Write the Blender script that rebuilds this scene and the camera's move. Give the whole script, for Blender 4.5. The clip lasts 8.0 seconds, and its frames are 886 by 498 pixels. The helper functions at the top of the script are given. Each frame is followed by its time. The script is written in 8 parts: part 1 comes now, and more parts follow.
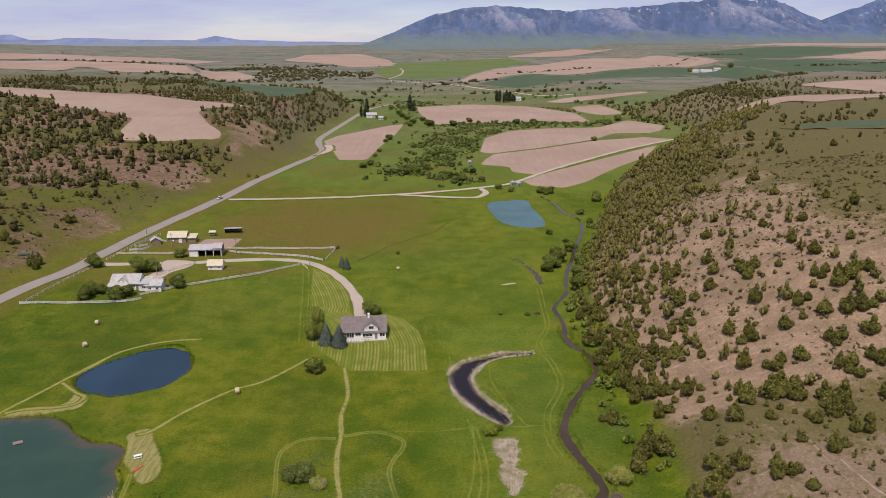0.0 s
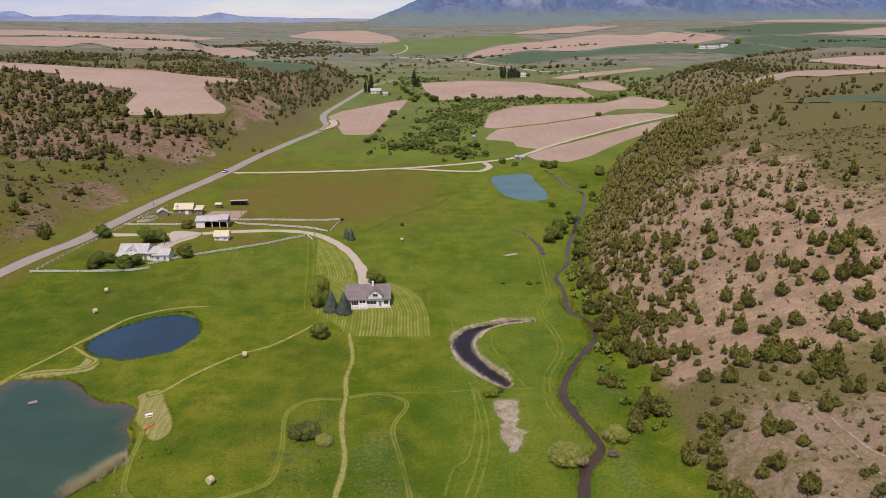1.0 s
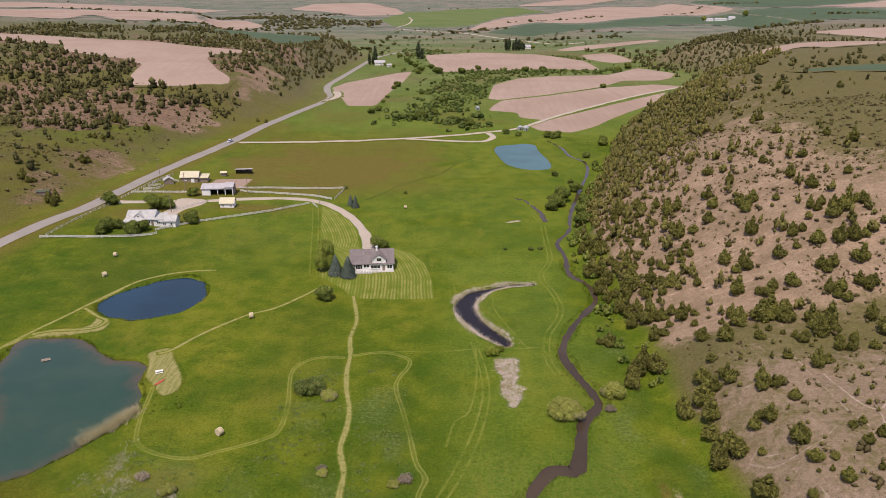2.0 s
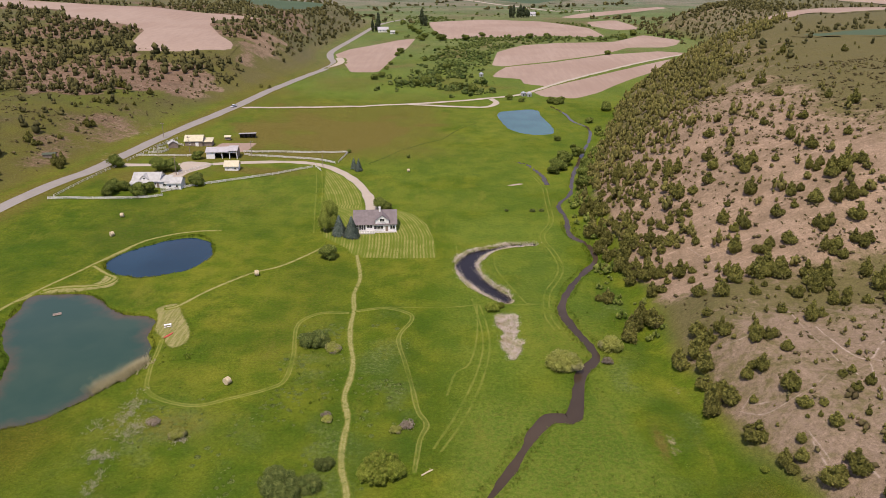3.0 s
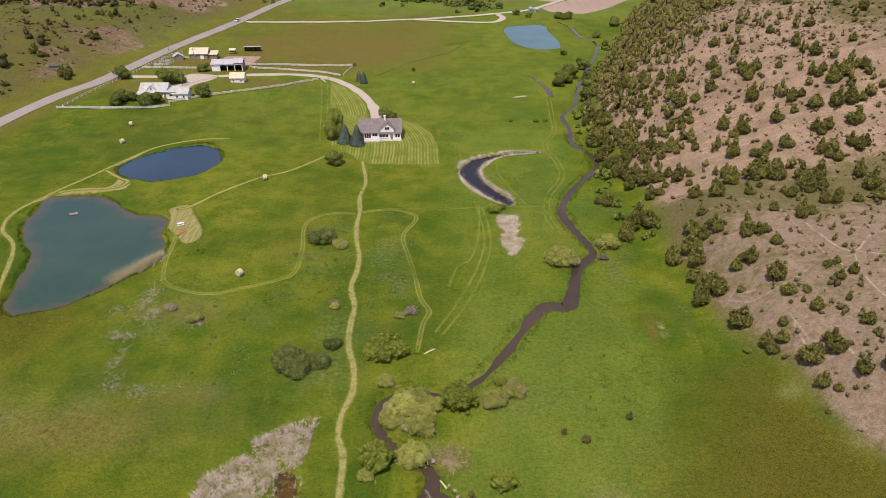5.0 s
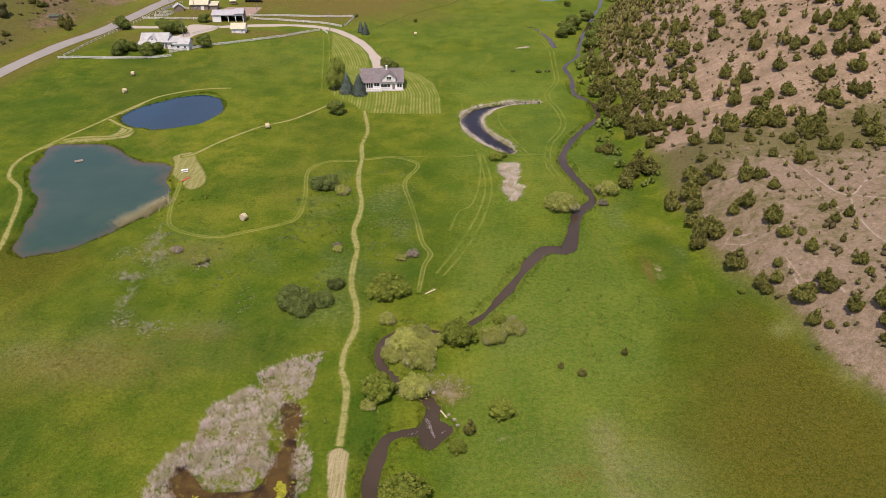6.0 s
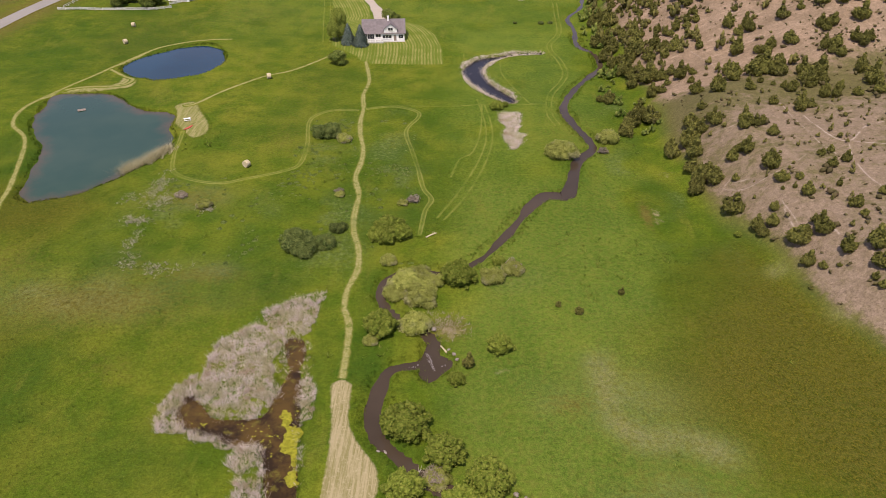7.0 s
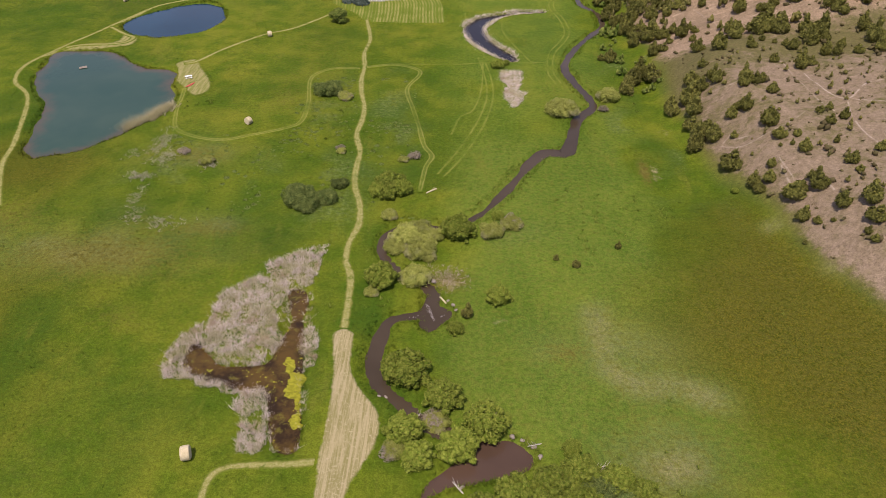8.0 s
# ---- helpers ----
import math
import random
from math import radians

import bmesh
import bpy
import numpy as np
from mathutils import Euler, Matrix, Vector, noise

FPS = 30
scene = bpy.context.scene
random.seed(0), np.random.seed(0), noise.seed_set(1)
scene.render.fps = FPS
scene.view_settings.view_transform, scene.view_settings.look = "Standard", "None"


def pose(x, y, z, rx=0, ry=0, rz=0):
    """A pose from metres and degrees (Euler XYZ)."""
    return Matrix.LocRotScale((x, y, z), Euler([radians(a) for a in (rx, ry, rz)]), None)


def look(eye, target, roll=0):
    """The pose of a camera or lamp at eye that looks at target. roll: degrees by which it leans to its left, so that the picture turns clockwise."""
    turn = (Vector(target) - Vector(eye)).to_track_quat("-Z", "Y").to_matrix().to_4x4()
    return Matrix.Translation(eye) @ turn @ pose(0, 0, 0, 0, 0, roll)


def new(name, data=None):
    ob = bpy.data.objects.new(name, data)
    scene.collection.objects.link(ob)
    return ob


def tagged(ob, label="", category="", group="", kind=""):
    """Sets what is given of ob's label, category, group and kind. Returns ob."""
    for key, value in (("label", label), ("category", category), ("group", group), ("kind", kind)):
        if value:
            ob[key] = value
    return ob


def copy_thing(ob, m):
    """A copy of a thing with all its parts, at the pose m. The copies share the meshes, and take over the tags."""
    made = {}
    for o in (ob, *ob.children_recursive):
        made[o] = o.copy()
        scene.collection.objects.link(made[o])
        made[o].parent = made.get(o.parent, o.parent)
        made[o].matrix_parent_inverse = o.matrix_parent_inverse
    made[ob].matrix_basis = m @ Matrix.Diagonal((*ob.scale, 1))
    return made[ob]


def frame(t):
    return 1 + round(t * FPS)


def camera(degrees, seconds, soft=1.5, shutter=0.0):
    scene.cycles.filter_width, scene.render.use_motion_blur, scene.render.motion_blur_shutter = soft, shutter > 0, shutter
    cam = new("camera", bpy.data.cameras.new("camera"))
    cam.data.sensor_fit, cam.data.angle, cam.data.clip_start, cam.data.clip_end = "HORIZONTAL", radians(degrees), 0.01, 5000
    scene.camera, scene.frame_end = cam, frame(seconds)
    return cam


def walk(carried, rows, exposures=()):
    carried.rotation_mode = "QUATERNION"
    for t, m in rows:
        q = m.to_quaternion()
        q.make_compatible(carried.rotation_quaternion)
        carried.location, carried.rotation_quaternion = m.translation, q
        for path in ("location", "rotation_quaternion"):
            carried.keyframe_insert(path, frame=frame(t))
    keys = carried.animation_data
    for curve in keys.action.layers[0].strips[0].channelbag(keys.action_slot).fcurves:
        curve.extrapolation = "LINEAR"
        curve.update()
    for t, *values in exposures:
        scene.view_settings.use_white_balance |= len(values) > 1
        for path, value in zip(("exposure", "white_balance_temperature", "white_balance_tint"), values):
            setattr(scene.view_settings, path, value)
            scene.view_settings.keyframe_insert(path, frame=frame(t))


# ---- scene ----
cam = camera(63.2, 8.0, 0.7)
METRES, EYE, TILT, LEAN, TURN = 38.0, 99.0, -16.3, 0.0, 0.0
ROWS = [
    (0.0, 0.0, 0.0, 0.0, -0.0, 0.0, -0.0),
    (0.5, 0.0085, -0.0506, -0.0432, 0.2, -0.81, -0.04),
    (1.0, 0.016, -0.0998, -0.0877, 0.37, -1.69, -0.08),
    (1.5, 0.0237, -0.1483, -0.1337, 0.55, -2.63, -0.13),
    (3.0, 0.0468, -0.2921, -0.2742, 1.02, -5.91, -0.27),
    (3.5, 0.0539, -0.3393, -0.3208, 1.16, -7.19, -0.31),
    (4.0, 0.0614, -0.3855, -0.3668, 1.3, -8.56, -0.34),
    (4.5, 0.0694, -0.4315, -0.413, 1.44, -9.99, -0.37),
    (6.0, 0.0898, -0.5638, -0.5438, 1.8, -14.62, -0.46),
    (6.5, 0.0968, -0.6079, -0.5888, 1.92, -16.1, -0.48),
    (7.0, 0.1032, -0.6511, -0.6335, 2.01, -17.52, -0.5),
    (7.5, 0.1098, -0.6921, -0.6609, 2.1, -18.92, -0.58),
    (8.0, 0.116, -0.7256, -0.6716, 2.2, -20.22, -0.61),
]
walk(cam, [(t, pose(0, 0, EYE, TILT, LEAN, TURN) @ pose(METRES * x, METRES * y, METRES * z, 90 + pitch, roll, yaw)) for t, x, y, z, yaw, pitch, roll in ROWS], [(0.0, 0.07, 6750, 17), (1.0, 0.16, 6750, 17), (4.0, 0.36, 6750, 17), (8.0, 0.40, 6750, 17)])

# ---- light ----
SUN_AZ, SUN_EL = radians(198), radians(64)
world = bpy.data.worlds.new("sky")
scene.world = world
world.use_nodes = True
wn = world.node_tree
sky = wn.nodes.new("ShaderNodeTexSky")
sky.sky_type, sky.sun_disc, sky.sun_elevation, sky.sun_rotation = "NISHITA", False, SUN_EL, SUN_AZ
sky.air_density, sky.dust_density, sky.ozone_density = 1.0, 0.1, 2.5
sky.altitude = 1500
veil = wn.nodes.new("ShaderNodeTexNoise")
veil.inputs["Scale"].default_value, veil.inputs["Detail"].default_value, veil.inputs["Roughness"].default_value = 2.2, 6.0, 0.62
way = wn.nodes.new("ShaderNodeTexCoord")
flatten = wn.nodes.new("ShaderNodeMapping")
flatten.inputs["Scale"].default_value = (1.0, 1.0, 7.0)
thin = wn.nodes.new("ShaderNodeMapRange")
for i, v in enumerate((0.0, 0.38, 0.62, 0.45, 0.92)):
    thin.inputs[i].default_value = v
clouds = wn.nodes.new("ShaderNodeMixRGB")
clouds.inputs[2].default_value = (4.0, 4.5, 6.9, 1.0)
wn.links.new(way.outputs["Generated"], flatten.inputs[0])
wn.links.new(flatten.outputs[0], veil.inputs["Vector"])
wn.links.new(veil.outputs["Fac"], thin.inputs[0])
wn.links.new(thin.outputs[0], clouds.inputs[0])
wn.links.new(sky.outputs[0], clouds.inputs[1])
wn.links.new(clouds.outputs[0], wn.nodes["Background"].inputs[0])
wn.nodes["Background"].inputs[1].default_value = 0.10
sun = new("sun", bpy.data.lights.new("sun", "SUN"))
sun.data.energy, sun.data.angle, sun.data.color = 3.6, radians(0.6), (1.0, 0.92, 0.82)
sun_way = Vector((math.sin(SUN_AZ) * math.cos(SUN_EL), math.cos(SUN_AZ) * math.cos(SUN_EL), math.sin(SUN_EL)))
sun.matrix_world = look(sun_way * 300, (0, 0, 0))


# ---- lie of the land ----
def ss(a, b, v):
    k = np.clip((np.asarray(v, float) - a) / (b - a), 0.0, 1.0)
    return k * k * (3 - 2 * k)


def vnoise(x, y, size, seed=0):
    """Smooth value noise, -1 to 1, with lumps of that size."""
    x, y = np.asarray(x, float) / size + 71.3 * seed, np.asarray(y, float) / size - 37.7 * seed
    i, j = np.floor(x), np.floor(y)
    u, v = x - i, y - j
    u, v = u * u * (3 - 2 * u), v * v * (3 - 2 * v)

    def h(a, b):
        s = np.sin(a * 127.1 + b * 311.7 + seed * 17.3) * 43758.5453
        return 2 * (s - np.floor(s)) - 1

    return (h(i, j) * (1 - u) + h(i + 1, j) * u) * (1 - v) + (h(i, j + 1) * (1 - u) + h(i + 1, j + 1) * u) * v


TOE_Y = [-600, -100, 20, 45, 75, 100, 130, 160, 190, 256, 300, 384, 470, 538, 600, 650, 693, 740, 800, 864, 910, 950, 1150, 1600]
TOE_X = [330, 150, 92, 80, 64, 56, 51, 50, 47, 47, 56, 83, 108, 136, 168, 203, 236, 276, 282, 274, 262, 246, 380, 700]
ROAD_Y = [-600, 150, 262, 293, 318, 351, 377, 406, 437, 491, 574, 628, 658, 697, 738, 809, 911, 1013, 1067, 1127]
ROAD_X = [-260, -194, -170, -160, -157, -152, -147, -141, -136, -130, -120, -111, -110, -120, -125, -122, -116, -109, -98, -73]


def toe_distance(x, y):
    return x - np.interp(y, TOE_Y, TOE_X)


BENCH_Y = ROAD_Y[:18] + [1060, 1110, 1160, 1230, 1350, 1500, 1800, 2400, 3200]
BENCH_X = ROAD_X[:18] + [-108, -128, -190, -270, -360, -430, -540, -760, -1100]


def road_distance(x, y):
    """How far a place lies beyond the foot of the western slopes, which leave the road up the valley."""
    return np.interp(y, BENCH_Y, BENCH_X) - 9 - x


def height(x, y):
    """The land without its water courses."""
    x, y = np.asarray(x, float), np.asarray(y, float)
    d = toe_distance(x, y)
    dp = np.maximum(d, 0)
    slope = np.interp(y, [150, 175, 200, 225, 260, 290, 2000], [0.27, 0.36, 0.46, 0.53, 0.60, 0.64, 0.55])
    top = np.interp(y, [300, 700, 900, 1500, 3000, 4800], [50, 46, 34, 34, 52, 84])
    rise = slope * dp * ss(-6, 10, d)
    hill = top * np.tanh(rise / top * (1 + 0.18 * (rise / top)))
    spur = 10.5 * ss(0, 20, d) + 0.13 * np.maximum(dp - 12, 0)
    spur = 60 * np.tanh(spur / 60)
    w = ss(146, 172, y - 0.10 * dp)
    right = spur * (1 - w) + hill * w
    e = road_distance(x, y)
    ep = np.maximum(e, 0)
    bench = np.interp(y, [150, 260, 330, 400, 470, 520, 580, 680, 760, 900, 1000, 1300], [6, 9, 13, 12, 9, 13, 24, 30, 34, 30, 25, 25])
    left = bench * ss(0, 60, e) + 0.045 * np.maximum(ep - 40, 0) * ss(480, 640, y)
    left = 75 * np.tanh(left / 75)
    far = np.interp(y, [700, 1000, 2000, 3400, 4300, 4800], [0, 2, 12, 28, 45, 62])
    far = far + 22 * ss(2200, 4600, y) * ss(-200, 2200, x)
    base = 0.036 * np.maximum(np.minimum(-x, 170) - 60, 0) * ss(200, 300, y) * (1 + 0.6 * ss(300, 430, y)) * (1 - 0.7 * ss(470, 620, y))
    z = np.maximum(far, base + np.maximum(right, 0) + np.maximum(left, 0))
    rough = (ss(2, 18, d) + ss(8, 40, e)) * (1 - 0.8 * ss(450, 560, y))
    z = z + rough * (0.9 * vnoise(x, y, 17, 1) + 0.45 * vnoise(x, y, 6.5, 2)) + 0.16 * vnoise(x, y, 9, 3)
    z = z - ss(8, 30, d) * (1 - ss(70, 110, d)) * ss(160, 185, y) * 1.4 * np.maximum(vnoise(x * 0.25, y, 11, 4), 0)
    z = z + ss(900, 1600, y) * (5 * vnoise(x, y, 420, 5) + 2 * vnoise(x, y, 160, 6))
    return z


def near_line(px, py, pts):
    """Distance of points from a line of points, and how far along it the nearest place lies."""
    best, along, run = np.full(np.shape(px), 1e9), np.zeros(np.shape(px)), 0.0
    for (ax, ay), (bx, by) in zip(pts, pts[1:]):
        dx, dy = bx - ax, by - ay
        n = math.hypot(dx, dy) or 1e-6
        k = np.clip(((px - ax) * dx + (py - ay) * dy) / n ** 2, 0, 1)
        far = np.hypot(px - ax - k * dx, py - ay - k * dy)
        closer = far < best
        best, along = np.where(closer, far, best), np.where(closer, run + k * n, along)
        run += n
    return best, along


def inside(px, py, poly):
    """Signed distance to a closed outline: positive within."""
    ring = list(poly) + [poly[0]]
    far, _ = near_line(px, py, ring)
    odd = np.zeros(np.shape(px), bool)
    for (ax, ay), (bx, by) in zip(ring, ring[1:]):
        cross = (ay > py) != (by > py)
        odd ^= cross & (px < (bx - ax) * (py - ay) / ((by - ay) or 1e-9) + ax)
    return np.where(odd, far, -far)


def smooth(pts, step):
    """A soft curve through the points, a point every step or so."""
    p = [Vector((a, b, 0)) for a, b in pts]
    p = [2 * p[0] - p[1]] + p + [2 * p[-1] - p[-2]]
    out = []
    for a, b, c, d in zip(p, p[1:], p[2:], p[3:]):
        n = max(1, int((c - b).length / step))
        for i in range(n):
            t = i / n
            q = 0.5 * (2 * b + (c - a) * t + (2 * a - 5 * b + 4 * c - d) * t * t + (3 * b - a - 3 * c + d) * t ** 3)
            out.append((q.x, q.y))
    out.append((p[-2].x, p[-2].y))
    return out


def rounded(poly, step=2.0):
    """A closed outline with soft corners."""
    q = smooth([poly[-1]] + list(poly) + [poly[0], poly[1]], step)
    first = min(range(len(q)), key=lambda i: math.dist(q[i], poly[0]))
    last = max(i for i in range(len(q)) if math.dist(q[i], poly[0]) < 1e-3)
    return q[first:last]


def clipped(poly, k=0.08):
    """A closed outline with its corners cut a little."""
    out = []
    for a, b in zip(poly, poly[1:] + poly[:1]):
        out += [(a[0] + (b[0] - a[0]) * k, a[1] + (b[1] - a[1]) * k), (b[0] + (a[0] - b[0]) * k, b[1] + (a[1] - b[1]) * k)]
    return out


POND_NEAR = rounded([(-119.5, 155.5), (-121.4, 165.8), (-121.9, 174.3), (-112, 176.1), (-104, 174.1), (-93.4, 164.7), (-88.3, 163.2), (-83.7, 162.6), (-79.8, 159), (-78.7, 151.9), (-75.1, 145.7), (-74.4, 136.3), (-77, 129.6), (-80.3, 123.3), (-85.7, 116.1), (-91, 112), (-97, 109.6), (-100.2, 111.6), (-104.3, 123), (-106.2, 132.4), (-108.4, 138.4), (-115.1, 146)])
POND_MID = rounded([(-111.2, 197.9), (-109.8, 206.5), (-103.6, 214.9), (-98.3, 220.2), (-91.8, 222.9), (-85.2, 220.2), (-80.5, 210.6), (-79.4, 203.3), (-83.3, 194.9), (-92.5, 188.9), (-100.9, 189.2), (-106, 191.3)])
POND_FAR = rounded([(27.4, 437.4), (32.7, 448.7), (52.9, 452.1), (54.2, 432.6), (57, 413.3), (58, 391.5), (54.7, 383.9), (45.1, 381.5), (33.7, 392.8), (29.3, 413.3)])
MARSH = rounded([(-40.8, 49.7), (-38.7, 50.4), (-34.6, 46.1), (-32.2, 45.5), (-27, 46.4), (-26.1, 50.2), (-25.7, 57.1), (-27.1, 63.8), (-24.1, 63.9), (-22.3, 57.3), (-21.7, 49.1), (-20.6, 41.8), (-18.9, 33.2), (-19, 29.7), (-21.4, 29.6), (-23.4, 33), (-25.3, 39.3), (-28.1, 40.4), (-31.9, 41.4), (-36.8, 42.9), (-40.2, 45.2)], 1.0)
POOL = rounded([(5.5, 31.5), (9.5, 33.2), (12.6, 32.2), (14.8, 30.3), (13.4, 28), (10, 26.3), (5, 25.2), (1, 23.4), (-1, 22.2), (0.5, 26)], 1.0)
PLUNGE = rounded([(-3.4, 63.7), (-1.6, 63.4), (-0.3, 62.0), (2.1, 60.5), (2.5, 58.5), (0.7, 56.2), (-1.4, 54.2), (-2.9, 55.1), (-3.6, 57.8), (-3.2, 61.4)], 1.0)
OXBOW = smooth([(29.3, 217.5), (21, 215.7), (14.7, 212.7), (8.9, 208.1), (5.2, 199.8), (6.6, 191.3), (10.7, 182.2), (15.1, 175.9), (17.3, 172.8)], 1.0)
BACKWATER = smooth([(31.5, 324.5), (35.5, 320.5), (39, 309), (41, 300), (41.5, 288)], 1.0)
CREEK = smooth([(64, 464), (70, 440), (72, 417), (78, 400), (75, 376), (67, 347), (59, 318), (54, 298), (51, 281), (48.6, 272), (42.8, 260.3), (43.6, 244.3), (42.6, 227), (47.2, 218.6), (48, 211), (47.2, 203), (39, 188.5), (34, 177), (31.8, 167.3), (33.9, 156.5), (36.8, 146), (36.4, 141), (32.1, 135.2), (29.4, 123.5), (27.2, 117.2), (21.9, 116.6), (16.7, 107.5), (11.5, 97.4), (6.5, 89.5), (0, 84.6), (-5.4, 86), (-9.8, 84.1), (-12.3, 78.8), (-10.2, 73.6), (-6.4, 69.5), (-3.2, 67.2), (-1.4, 65), (-1.4, 62), (-2.6, 59), (-6, 58.2), (-8.6, 56.6), (-9.8, 50), (-9.6, 45), (-8, 42), (-3.9, 38), (1.3, 34), (7, 31.5)], 1.0)


def creek_half(y):
    return np.interp(y, [30, 45, 60, 66, 90, 108, 116, 120, 128, 138, 146, 200, 300, 440], [1.2, 1.0, 0.8, 0.75, 0.6, 0.8, 1.6, 1.3, 0.9, 1.3, 0.9, 0.7, 0.6, 0.8])


def oxbow_half(s):
    return np.interp(s, [0, 8, 16, 24, 34, 50, 60, 64], [0.4, 0.7, 1.1, 2.7, 3.0, 2.5, 1.9, 0.7])


def axis(fine, knots):
    """Steps of a grid: even inside fine, ever wider outside, by (place, step) knots."""
    at = [p for p, _ in knots]
    steps = [s for _, s in knots]
    v, out = at[0], [at[0]]
    while v < at[-1]:
        v += float(np.interp(v, at, steps))
        out.append(v)
    return np.array(out)


GX = axis(0, [(-3400, 90), (-900, 30), (-300, 6), (-160, 2.2), (-128, 1.25), (-45, 1.1), (50, 1.1), (66, 1.3), (110, 1.6), (180, 3), (330, 8), (900, 30), (3600, 90)])
GY = axis(0, [(-700, 60), (-60, 8), (10, 1.1), (25, 1.1), (180, 1.12), (235, 1.2), (300, 1.9), (450, 3), (700, 6), (1100, 14), (2500, 50), (4850, 80)])
MX, MY = np.meshgrid(GX, GY)
MZ = height(MX, MY)
for poly, depth in ((POND_NEAR, 1.9), (POND_MID, 1.9), (POND_FAR, 1.9), (MARSH, 1.9), (POOL, 1.5), (PLUNGE, 1.5)):
    px, py = zip(*poly)
    a, b = np.searchsorted(GX, (min(px) - 12, max(px) + 12))
    c, d = np.searchsorted(GY, (min(py) - 12, max(py) + 12))
    MZ[c:d, a:b] -= depth * ss(-1.6, 3.0, inside(MX[c:d, a:b], MY[c:d, a:b], poly) + 0.7 * vnoise(MX[c:d, a:b], MY[c:d, a:b], 3.2, 14) + 0.5 * vnoise(MX[c:d, a:b], MY[c:d, a:b], 9, 15))
for line, half in ((CREEK, None), (OXBOW, oxbow_half), (BACKWATER, lambda s: 0.7 + 0 * s)):
    px, py = zip(*line)
    a, b = np.searchsorted(GX, (min(px) - 12, max(px) + 12))
    c, d = np.searchsorted(GY, (min(py) - 12, max(py) + 12))
    gx, gy = MX[c:d, a:b], MY[c:d, a:b]
    far, along = near_line(gx, gy, line[::2])
    wide = half(along) if half else creek_half(gy)
    wide = wide + 0.35 * vnoise(gx, gy, 2.6, 12) + 0.3 * vnoise(gx, gy, 7, 13)
    MZ[c:d, a:b] = np.minimum(MZ[c:d, a:b], MZ[c:d, a:b] * ss(wide, wide + 6, far) - 1.25 * (1 - ss(wide - 0.9, wide + 1.1, far)))


def ground_z(x, y):
    """The height of the ground sheet itself."""
    x, y = np.asarray(x, float), np.asarray(y, float)
    i = np.clip(np.searchsorted(GX, x) - 1, 0, len(GX) - 2)
    j = np.clip(np.searchsorted(GY, y) - 1, 0, len(GY) - 2)
    u, v = (x - GX[i]) / (GX[i + 1] - GX[i]), (y - GY[j]) / (GY[j + 1] - GY[j])
    a, b, c, d = MZ[j, i], MZ[j, i + 1], MZ[j + 1, i + 1], MZ[j + 1, i]
    return np.where(u >= v, a + (b - a) * u + (c - b) * v, a + (c - d) * u + (d - a) * v)


BANK_SOIL = [(-246, 406), (-217, 402), (-198, 425), (-175, 444), (-157, 472), (-177, 510), (-208, 525), (-247, 542), (-282, 529), (-289, 491)]
BANK_RED = [(-206, 316), (-204, 341), (-198, 362), (-181, 379), (-169, 370), (-167, 358), (-173, 330), (-176, 306), (-181, 297), (-191, 289)]


